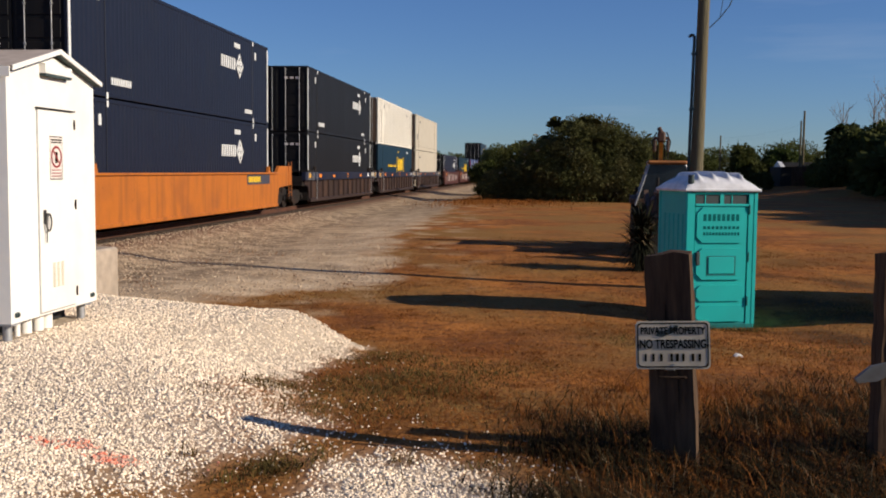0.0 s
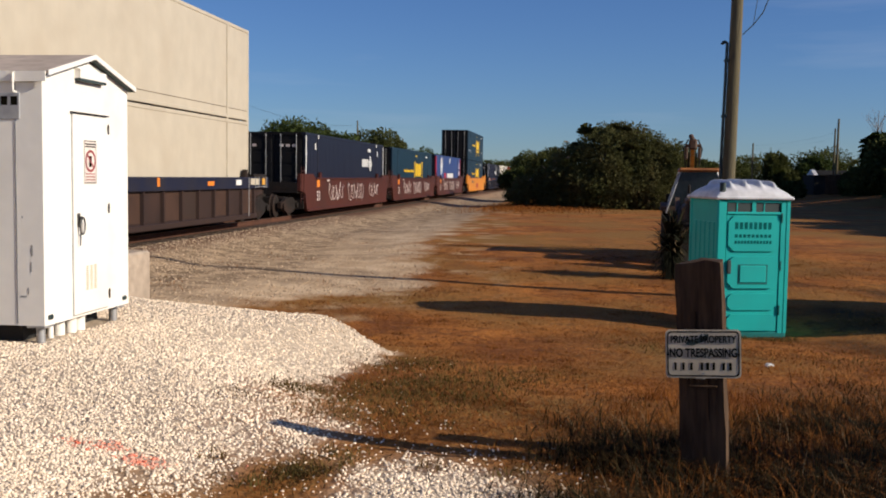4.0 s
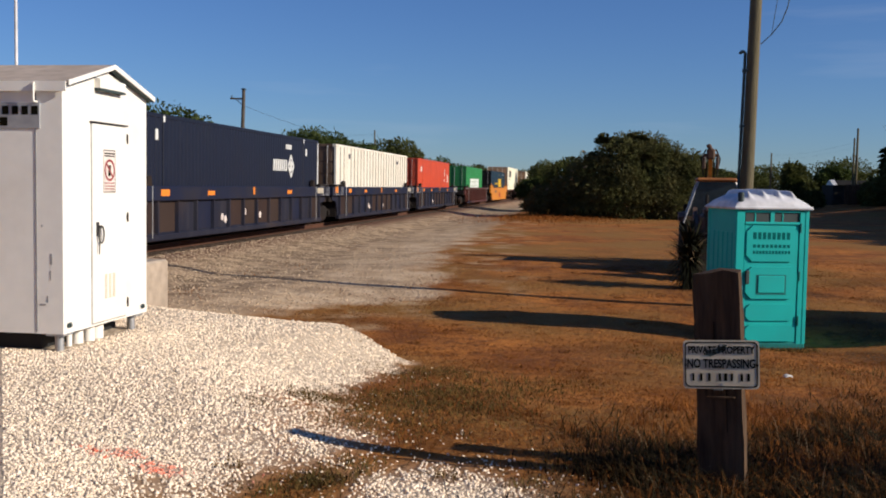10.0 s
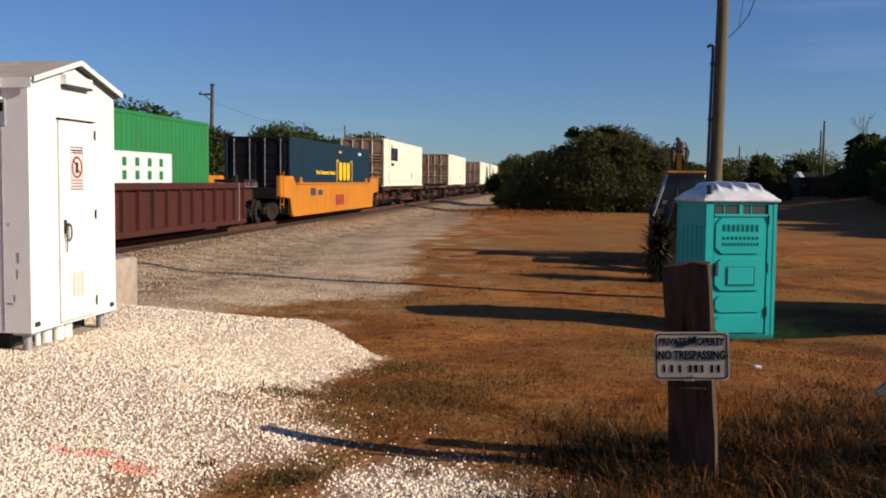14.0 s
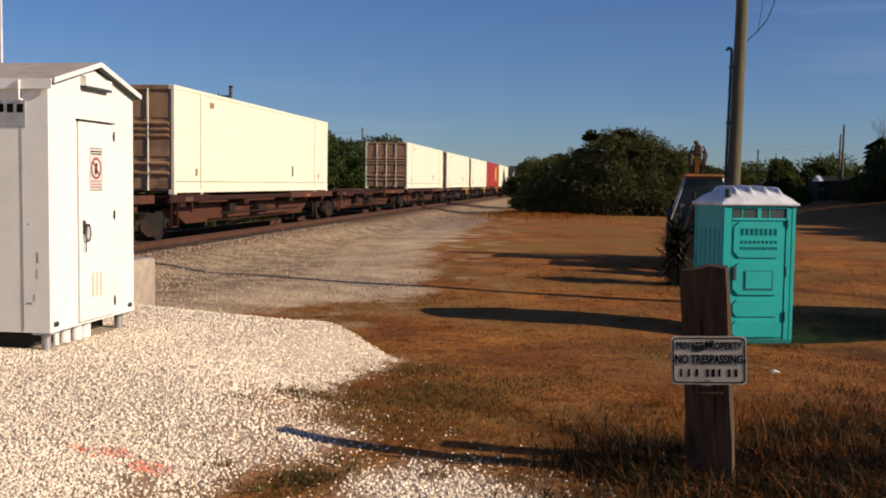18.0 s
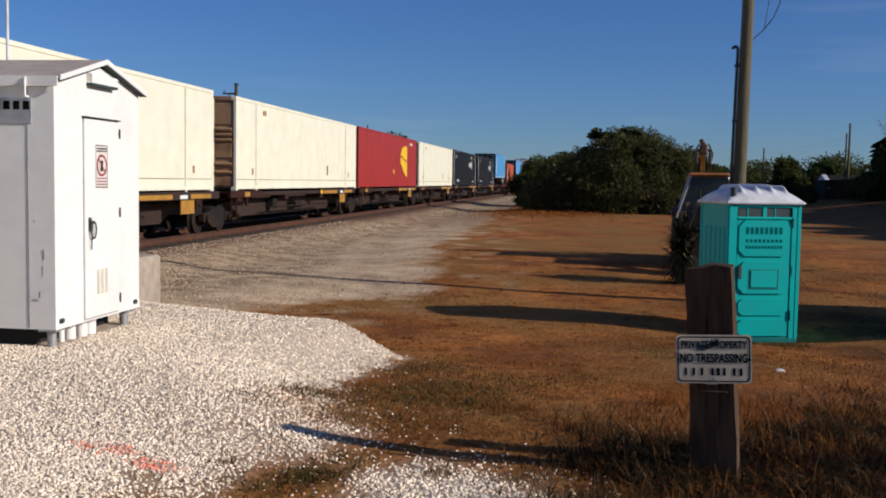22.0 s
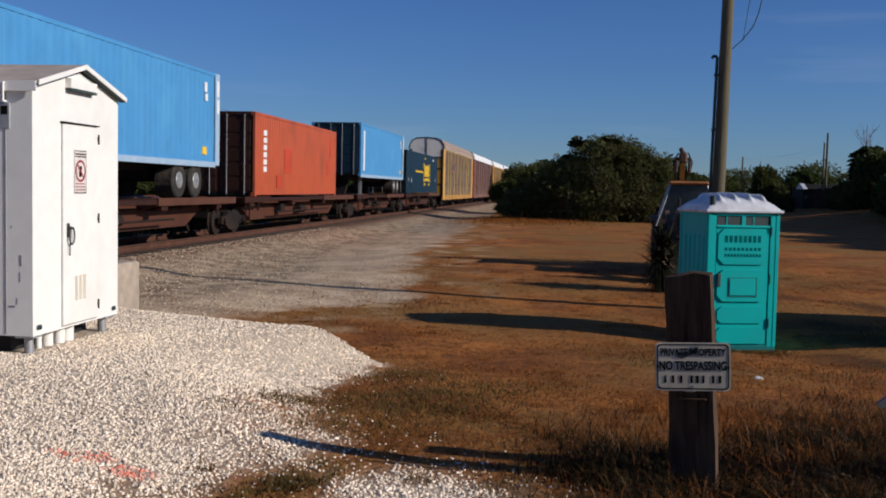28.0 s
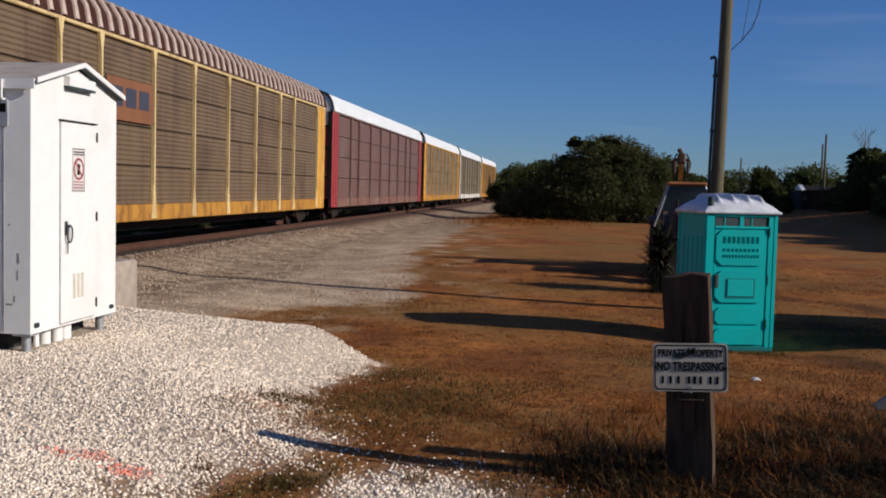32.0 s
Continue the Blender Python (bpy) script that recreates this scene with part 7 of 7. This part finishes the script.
def autorack(name, L, panel, frame_m, post_m, roof_m, label, sill_m=None, logo=False, roof_ribs=True):
    """A closed car carrier: screened side panels between posts, arched roof, end doors."""
    c = thing(name, Matrix(), label, "freight car", "closed car carriers")
    zt, zb, hw = 4.92, 0.98, 1.46
    part("frame", Shape().box(-1.3, 1.3, 0.5, L - 0.5, 0.72, 1.0, 0.03), M["dark_steel"], c)
    for sx in (-1, 1):
        part("side_sill", Shape().prism([(0.3, 0.62), (L - 0.3, 0.62), (L - 0.3, 1.02), (0.3, 1.02)], "x", sx * hw, sx * (hw - 0.16)), sill_m or frame_m, c)
        part("roof_rail", Shape().box(sx * (hw + 0.02), sx * (hw - 0.12), 0.25, L - 0.25, zt - 0.1, zt + 0.04, 0.02), post_m, c)
        at = [q * L / 27.3 for q in (1.3, 4.0, 5.85, 8.8, 11.6, 14.5, 17.3, 20.2, 22.1, 25.75)]
        for a, bw in zip(at, [q - p for p, q in zip(at, at[1:])]):
            for k in range(4):
                za = zb + 0.05 + k * (zt - zb - 0.15) / 4
                s = corrugated(za + (zt - zb - 0.15) / 4 - 0.035 - za, a + 0.05, a + bw - 0.05, 0, 1, 0.11, 0.022)
                # folded sheet turned so that its folds run level
                s.v = [(sx * (hw - 0.045) + sx * p[0], p[2], za + p[1]) for p in s.v]
                part("panel", s, panel, c)
            part("backing", Shape().box(sx * (hw - 0.085), sx * (hw - 0.075), a, a + bw, zb, zt - 0.08), M["dark_steel"], c)
        for a in at:
            part("post", Shape().prism([(a - 0.036, 0.66), (a + 0.036, 0.66), (a + 0.036, zt), (a - 0.036, zt)], "x", sx * (hw + 0.03), sx * (hw - 0.06)).prism([(a - 0.16, 0.66), (a + 0.16, 0.66), (a + 0.05, 1.5), (a - 0.05, 1.5)], "x", sx * (hw + 0.022), sx * (hw - 0.05)).prism([(a - 0.04, 4.45), (a + 0.04, 4.45), (a + 0.13, zt - 0.02), (a - 0.13, zt - 0.02)], "x", sx * (hw + 0.026), sx * (hw - 0.05)), post_m, c)
        for a, e in ((0.25, at[0]), (at[-1], L - 0.25)):
            part("end_panel", Shape().box(sx * (hw + 0.01), sx * (hw - 0.05), a, e, 0.62, zt, 0.015), frame_m, c)
    # roof: eight flat facets
    prof = [(-1.5, 4.90), (-1.42, 5.30), (-1.22, 5.62), (-0.80, 5.79), (0, 5.85), (0.80, 5.79), (1.22, 5.62), (1.42, 5.30), (1.5, 4.90)]
    n = int(L / 0.55)
    s = Shape()
    v, f = [], []
    ys = []
    for i in range(n + 1):
        y = 0.25 + i * (L - 0.5) / n
        ys += [(y, 0.0)]
    for y, d in ys:
        v += [(x * (1 + d / 1.5), y, z + d) for x, z in prof]
    k = len(prof)
    for i in range(len(ys) - 1):
        f += [(i * k + j, i * k + j + 1, (i + 1) * k + j + 1, (i + 1) * k + j) for j in range(k - 1)]
    s.add(v, f)
    part("roof", s, roof_m, c)
    if roof_ribs:
        k = len(prof)
        rib = Shape()
        v = [(x * (1 + d / 1.5), yy, z + d) for yy, d in ((-0.09, -0.01), (-0.075, 0.035), (0.075, 0.035), (0.09, -0.01)) for x, z in prof]
        rib.add(v, [(i * k + j, i * k + j + 1, (i + 1) * k + j + 1, (i + 1) * k + j) for i in range(3) for j in range(k - 1)])
        rib = rib.mesh("roof_rib")
        for i in range(1, n):
            part("roof_rib", rib, M["rack_rib"], c, m=pose(0, 0.25 + i * (L - 0.5) / n, 0))
    for y in (0.25, L - 0.31):
        for sx in (-1, 1):
            pts = [(0.02 * sx, 1.0), (1.42 * sx, 1.0), (1.42 * sx, 4.2), (0.02 * sx, 4.2)]
            d = part("end_door", Shape().prism(pts, "y", y, y + 0.06), frame_m, c)
            up = [(0.02 * sx, 4.2), (1.42 * sx, 4.2), (1.45 * sx, 4.9), (1.36 * sx, 5.27), (1.16 * sx, 5.57), (0.76 * sx, 5.74), (0.02 * sx, 5.80)]
            part("upper_panel", Shape().prism(up, "y", y, y + 0.06), M["rack_upper"], d)
            # dark strip put in for the shaded gap beside the door
            part("door_edge", Shape().box(sx * 1.24, sx * 1.44, y - 0.02, y + 0.08, 1.0, 4.86), M["dark_steel"], d)
            h = Shape()
            for z in (1.9, 3.2, 4.15):
                h.box(sx * 0.5, sx * 1.42, y - 0.05, y + 0.1, z, z + 0.10)
            part("hinge_bar", h, M["dark_steel"], d)
    for y in (0.24, L - 0.24):
        rim = Shape()
        for (xa, za), (xb, zc) in zip(prof, prof[1:]):
            rim.bar((xa, y, za), (xb, y, zc), 0.035, n=5)
        rim.bar((0, y, 1.0), (0, y, 5.82), 0.03, n=5)
        part("end_rim", rim, M["dark_steel"], c)
    ladder(c, 1.49, 0.5, 0.7, 4.8, post_m)
    ladder(c, 1.49, L - 0.95, 0.7, 4.8, post_m)
    truck(c, 2.6)
    truck(c, L - 2.6)
    coupler(c, 0.3)
    coupler(c, L - 0.3, True)
    part("floor_pan", Shape().box(-0.9, 0.9, 4.2, L - 4.2, 0.36, 0.74), M["dark_steel"], c)
    if logo:
        s = Shape().box(hw + 0.035, hw + 0.02, 6.05, 8.65, 2.98, 3.95)
        part("logo_board", s, M["rack_board"], c)
        t = Shape()
        for a in (6.3, 7.05, 7.8):
            t.prism([(a, 3.3), (a + 0.58, 3.3), (a + 0.58, 3.75), (a, 3.75)], "x", hw + 0.03, hw + 0.042)
        part("logo_block", t, M["mark_dark"], c)
    return c


def build_train():
    # boxes, built once and copied
    navy = diamond_box("container", M["navy"], "dark navy corrugated container with white marks", "navy containers")
    blackb = diamond_box("container", M["black_box"], "black corrugated container with white marks", "black containers")
    blue = box_thing("container", 16.1, 2.89, M["sea_blue"], "corrugated", "dark blue container with a yellow block mark", "blue containers", end_mat=M["black_door"], fold=(0.24, 0.007))
    bracket_logo(blue, 8.1, 0.56)
    marks(blue, 8.6, 2.5, 8, 0.10, M["mark_yellow"], gap=0.3)
    marks(blue, 13.1, 2.5, 7, 0.13, M["mark_white"], gap=0.4)
    marks(blue, 0.9, 0.85, 1, 0.22, M["mark_white"])
    marks(blue, 2.3, 0.8, 1, 0.26, M["mark_white"])
    marks(blue, 14.5, 0.9, 1, 0.22, M["mark_white"])
    cream = box_thing("container", 16.1, 2.89, M["cream"], "plate", "plain cream container with brown doors", "cream containers", end_mat=M["brown_end"], seam=M["joint_dark"])
    marks(cream, 2.6, 2.3, 7, 0.14, M["mark_dark"], gap=0.3)
    marks(cream, 1.0, 0.9, 1, 0.45, M["mark_dark"], w=0.2)
    ribw = box_thing("container", 16.1, 2.89, M["ribbed_white"], "ribbed", "white ribbed container with brown doors", "white ribbed containers", end_mat=M["brown_end"])
    marks(ribw, 2.2, 2.35, 2, 0.2, M["mark_dark"])
    marks(ribw, 13.0, 2.35, 3, 0.16, M["mark_dark"])
    reef = box_thing("container", 16.1, 2.83, M["reefer_white"], "plate", "smooth off-white container with a framed nose", "off-white containers", end_mat=M["grey_end"], end="nose", seam=M["joint_dark"])
    marks(reef, 2.6, 2.42, 3, 0.16, M["grey_end"], gap=0.2)
    marks(reef, 10.9, 0.55, 1, 0.38, M["mark_dark"], w=0.13)
    marks(reef, 1.5, 0.5, 1, 0.2, M["grey_end"])
    marks(reef, 14.6, 0.5, 1, 0.2, M["grey_end"])
    z_well, z_flat = 0.34, 1.20
    up = z_well + 2.89
    place(navy, 21.6, z_well, True)
    place(navy, 21.6, up)
    place(navy, 104.9, z_well)
    place(navy, 188.1, z_well)
    place(blackb, 44.2, z_well, True)
    place(blackb, 44.2, up)
    place(blackb, 449.8, z_flat)
    place(blackb, 468.4, z_flat)
    place(blue, 63.2, z_well, True)
    place(blue, 123.8, z_well)
    place(blue, 165.0, z_well)
    place(blue, 165.0, up)
    place(blue, 271.7, z_well)
    place(blue, 538.0, z_flat)
    place(cream, 81.8, z_well, True)
    place(cream, 81.8, up)
    place(ribw, 63.2, up, True)
    place(ribw, 207.0, z_well)
    for i, u in enumerate((326.3, 362.1, 380.6, 398.6, 432.6)):
        place(reef, u, z_flat, i == 0)
    first = place(reef, 292.4, z_flat)
    tagged(first, "smooth off-white container with a large dark block mark")
    bracket = Shape()
    for a in (2.42, 3.3, 4.18):
        bracket.prism([(a, 1.6), (a + 0.7, 1.6), (a + 0.76, 2.38), (a + 0.05, 2.38)], "x", W2 - 0.01, W2 + 0.009)
    part("logo_block", bracket, M["navy"], first)
    marks(first, 2.6, 1.28, 9, 0.16, M["navy"], gap=0.3)

    rb = box_thing("container", 16.1, 2.89, M["royal_blue"], "plate", "bright blue container with red ends", "", end_mat=M["navy"], post_mat=M["trim_red"])
    for y in (0.0, 15.86):
        part("edge_strip", Shape().box(W2 + 0.008, W2 - 0.02, y, y + 0.24, 0.12, 2.77), M["trim_red"], rb)
    s = Shape()
    for i in range(11):
        z = 1.45 + i * 0.115
        a = 0.62 - 0.10 * abs(i - 5)
        s.prism([(2.85 - a * 0.6, z), (3.5 + a * 0.5, z), (3.5 + a * 0.5, z + 0.075), (2.85 - a * 0.6, z + 0.075)], "x", W2 - 0.01, W2 + 0.008)
    part("logo_stripes", s, M["mark_white"], rb)
    marks(rb, 4.95, 1.12, 4, 0.42, M["trim_red"], gap=0.2)
    marks(rb, 6.9, 1.12, 14, 0.40, M["mark_white"], gap=0.3)
    marks(rb, 8.3, 2.35, 1, 0.42, M["mark_white"], w=0.45)
    marks(rb, 15.0, 1.15, 1, 0.6, M["mark_white"], w=0.4)
    marks(rb, 15.0, 1.95, 1, 0.5, M["mark_white"], w=0.4)
    place(rb, 142.3, z_well, True)

    red = box_thing("container", 13.4, 2.89, M["orange_red"], "corrugated", "orange-red corrugated steel container with white marks", "", fold=(0.28, 0.016))
    marks(red, 1.0, 2.1, 2, 0.3, M["mark_white"])
    marks(red, 12.4, 1.5, 1, 0.55, M["mark_white"], w=0.3)
    marks(red, 11.0, 1.9, 1, 0.5, M["mark_white"], w=0.14)
    marks(red, 10.9, 1.55, 2, 0.16, M["mark_white"])
    place(red, 226.8, z_well, True)
    grn = box_thing("container", 12.15, 2.89, M["green"], "corrugated", "bright green corrugated container with a white name board", "", fold=(0.28, 0.016))
    part("name_board", Shape().box(W2 + 0.006, W2 - 0.01, 2.8, 9.25, 1.10, 1.90), M["mark_white"], grn)
    t = Shape()
    for i in range(8):
        a = 3.05 + i * 0.75
        t.prism([(a + 0.1, 1.55), (a + 0.34, 1.55), (a + 0.34, 1.76), (a + 0.1, 1.76)], "x", W2, W2 + 0.011)
        t.prism([(a + 0.1, 1.22), (a + 0.34, 1.22), (a + 0.34, 1.44), (a + 0.1, 1.44)], "x", W2, W2 + 0.011)
    part("name_bars", t, M["green"], grn)
    place(grn, 250.5, z_well, True)
    crim = box_thing("container", 16.1, 2.85, M["crimson"], "corrugated", "dark red container with a large yellow emblem", "", fold=(0.28, 0.016))
    t = Shape()
    t.prism([(q + 0.65, z) for q, z in ((11.0, 0.9), (11.6, 0.7), (12.2, 0.55), (12.2, 2.35), (11.3, 2.35), (10.6, 2.2), (10.1, 1.8), (10.1, 1.35), (10.5, 1.2))], "x", W2 - 0.02, W2 + 0.008)
    part("emblem", t, M["mark_yellow"], crim)
    t = Shape().prism([(10.5, 1.66), (10.9, 1.7), (11.8, 1.52), (12.95, 1.42), (12.95, 1.5), (11.8, 1.62), (10.9, 1.82), (10.5, 1.76)], "x", W2, W2 + 0.012)
    part("emblem_line", t, M["crimson"], crim)
    marks(crim, 8.6, 0.75, 2, 0.22, M["mark_yellow"])
    marks(crim, 13.9, 2.45, 6, 0.15, M["mark_white"])
    place(crim, 415.3, z_flat, True)
    orb = box_thing("container", 12.1, 2.85, M["rust_orange"], "corrugated", "faded orange container patched with primer", "", end_mat=M["spine_rust"], fold=(0.28, 0.014))
    for i in range(6):
        t = Shape().box(W2 + 0.008, W2 - 0.02, 0.95, 1.32, 0.85 + i * 0.25, 1.03 + i * 0.25)
        part("marking", t, M["mark_white"], orb)
    for y0, y1, z0, z1 in ((3.6, 4.6, 0.85, 1.75), (2.6, 3.4, 0.3, 0.75), (10.4, 10.9, 0.9, 1.5), (10.9, 11.4, 1.7, 2.5)):
        plate(orb, "primer_patch", y0, y1, z0, z1, M["orange_red"], W2 + 0.003)
    place(orb, 505.2, z_flat, True)
    tr = trailer("trailer", 13.6, "sky-blue road trailer riding on a skeleton car", "blue trailers", M["sky_blue"])
    place(tr, 488.0, 2.14, True)
    place(tr, 523.0, 2.14)

    # well cars; u of the body's near end, length
    a = well_smooth("well_car", 21.4, M["well_orange"], "rust-stained orange well car")
    tags_on(a, 21.4, 1.05, [(15.2, 2.9, 0.36, M["mark_dark"])], 1.446)
    marks(a, 15.35, 1.13, 10, 0.2, M["mark_yellow"], x=1.450, gap=0.4)
    truck(a, 0.9), truck(a, 20.5), coupler(a, 0), coupler(a, 21.4, True)
    carry(a, 19.3)
    y1 = well_smooth("well_car", 20.0, M["well_yellow"], "yellow well car with stencilled marks", "yellow well cars", y_lo=1.75)
    for g in (0.0, 0.6, 1.2):
        s = Shape().prism([(9.3 + g, 0.45), (9.8 + g, 0.45), (9.8 + g, 0.93), (9.3 + g, 0.93)], "x", 1.43, 1.447)
        part("marking", s, M["crimson"], y1)
    tags_on(y1, 21, 0.95, [(4.6, 0.9, 0.3, M["mark_dark"]), (5.9, 0.8, 0.22, M["mark_dark"])], 1.447)
    truck(y1, 0.3), truck(y1, 19.4), coupler(y1, 0), coupler(y1, 20, True)
    carry(y1, 163.2)
    y2 = copy_thing(y1, Matrix())
    carry(y2, 269.7)

    def sets(units, proto, tail):
        for i, (u, L) in enumerate(units):
            c = proto if i == 0 else copy_thing(proto, Matrix())
            truck(c, -0.25 if i else -0.2)
            if i == 0:
                coupler(c, 0)
            if i == len(units) - 1:
                truck(c, L + tail)
                coupler(c, L, True)
            carry(c, u)

    d1 = well_ribbed("well_car", 18.5, M["well_dark"], M["sill_navy"], "dark ribbed well car with a navy top sill", "dark well cars", bays=[M[q] for q in ("bay_rust", "well_dark", "bay_rust", "spine_dark", "well_dark")])
    tags_on(d1, 18.5, 1.24, [(2.6, 0.5, 0.16, ORANGE_TAG), (0.6, 0.35, 0.2, BRIGHT), (5.6, 0.5, 0.12, ORANGE_TAG), (9.3, 0.16, 0.22, ORANGE_TAG), (12.8, 0.5, 0.12, ORANGE_TAG), (15.2, 0.5, 0.16, M["mark_white"]), (16.6, 0.9, 0.2, M["cream"]), (17.8, 0.3, 0.2, BRIGHT)])
    sets([(43.0, 18.5), (62.0, 18.5), (80.9, 18.5)], d1, 0.2)
    d2 = well_ribbed("well_car", 18.5, M["well_scuffed"], M["sill_navy"], "dark ribbed well car with patched navy panels", "dark well cars", bays=[M[q] for q in ("well_dark", "spine_dark", "well_scuffed", "sill_navy", "well_scuffed", "well_dark", "spine_dark")])
    for q, z in ((7.0, 0.62), (7.25, 0.55), (10.3, 0.6), (8.9, 0.72)):
        part("marking", Shape().bar((1.37, q, z), (1.384, q, z), 0.11, n=10), M["graffiti"], d2)
    tags_on(d2, 18.5, 1.24, [(2.6, 0.5, 0.16, ORANGE_TAG), (0.3, 0.5, 0.24, ORANGE_TAG), (5.6, 0.5, 0.12, ORANGE_TAG), (9.3, 0.16, 0.22, ORANGE_TAG), (12.8, 0.5, 0.12, ORANGE_TAG), (16.6, 0.9, 0.2, M["cream"])])
    sets([(186.8, 18.5), (205.8, 18.5), (225.0, 18.5)], d2, -0.7)
    r1 = well_smooth("well_car", 18.6, M["well_brown"], "red-brown well car scrawled with pale graffiti", "red-brown well cars", high=1.62, y_lo=1.0)
    rng = random.Random(5)
    for k, (y, n_, hz_) in enumerate(((4.4, 22, 0.34), (8.2, 26, 0.40), (13.0, 18, 0.28))):
        s = Shape()
        pts = [(y + 0.13 * i + 0.17 * sin(2.1 * i + k) + rng.uniform(-0.05, 0.05), 0.86 + hz_ * sin(1.27 * i + 0.8 * k) + rng.uniform(-0.07, 0.07)) for i in range(n_)]
        for p, q in zip(pts, pts[1:]):
            m_ = ((p[0] + q[0]) / 2 + 0.22 * (q[1] - p[1]), (p[1] + q[1]) / 2 - 0.22 * (q[0] - p[0]))
            s.bar((1.446, *p), (1.446, *m_), 0.013, n=4).bar((1.446, *m_), (1.446, *q), 0.013, n=4)
        part("graffiti", s, M["graffiti"], r1)
    tags_on(r1, 18.6, 1.1, [(2.5, 0.42, 0.28, ORANGE_TAG)], 1.447)
    marks(r1, 4.2, 1.32, 6, 0.10, M["graffiti"], x=1.447)
    lettering("number", "53", 0.55, M["graffiti"], r1, pose(1.446, 2.75, 0.72, 90, 0, 90))
    sets([(103.6, 18.6), (122.5, 18.6), (141.3, 18.6)], r1, 0.1)
    rl = well_ribbed("well_car", 18.3, M["well_brown"], M["well_brown"], "red-brown well car with ribbed sides", "", sill_h=0.18, ribs=18)
    truck(rl, 0.3), truck(rl, 17.6), coupler(rl, 0), coupler(rl, 18.3, True)
    carry(rl, 248.6)

    # skeleton cars
    bounds = [291.2, 309.6, 325.5, 343.6, 361.4, 379.4, 397.6, 414.9, 432.0, 449.2, 467.2, 486.4, 503.6, 521.6, 537.2, 555.3]
    for i, (u0, u1) in enumerate(zip(bounds, bounds[1:])):
        L = u1 - u0 - 0.25
        tag = None
        if 5 <= i <= 10:
            tag = [(L - 6.4, 0.35, 0.14, BRIGHT), (L - 5.9, 2.2, 0.12, M["mustard"]), (L - 3.2, 0.5, 0.10, M["mark_white"]), (L - 2.5, 1.5, 0.12, M["mustard"]), (1.6, 0.5, 0.14, M["mustard"])]
        elif i < 5:
            tag = [(1.4, 0.5, 0.12, M["brown_end"]), (L - 4.4, 0.5, 0.10, M["well_orange"])]
        c = spine("skeleton_car", L, "dark grimy skeleton car with yellow tags" if 5 <= i <= 10 else "rusty skeleton car with a narrow centre sill", "skeleton cars", dark=5 <= i <= 10, tag=tag)
        if 5 <= i <= 10:
            part("tag_plate", Shape().box(1.28, 1.31, L - 3.0, L - 2.1, 0.62, 1.0), M["mustard"], c)
        truck(c, 0.0)
        if i == 14:
            truck(c, L - 0.9)
        carry(c, u0)
    # closed car carriers
    racks = [
        autorack("autorack", 27.3, M["rack_panel"], M["rack_yellow"], M["rack_cream"], M["rack_roof"], "weathered yellow car carrier with rusty screened sides", M["rack_sill"], True),
        autorack("autorack", 28.8, M["rack_panel_red"], M["rack_red"], M["rack_panel_red"], M["roof_bright"], "red-ended car carrier with a white roof", M["rack_sill_red"], False, False),
        autorack("autorack", 25.0, M["rack_panel_grey"], M["rack_yellow"], M["rack_yellow"], M["roof_bright"], "tan car carrier with yellow posts", M["rack_sill"], False, False),
        autorack("autorack", 26.0, M["rack_panel_grey"], M["ribbed_white"], M["rack_panel_grey"], M["roof_bright"], "pale grey car carrier", None, False, False),
        autorack("autorack", 26.5, M["rack_panel"], M["rack_yellow"], M["rack_yellow"], M["roof_bright"], "tan car carrier with yellow ends", M["rack_sill"], False, False)]
    for ob, u in zip(racks, (556.6, 584.9, 614.8, 640.4, 667.0)):
        carry(ob, u)


build_train()


def gone(t):
    """How far the train has rolled by then."""
    return 16.5 * t + 0.0125 * t * t


def motions():
    for ob, u, z in MOVERS:
        walk(ob, [(t, pose(TRACK_X, u - gone(t), RAIL_Z + z)) for t in range(0, 33, 2)])


motions()
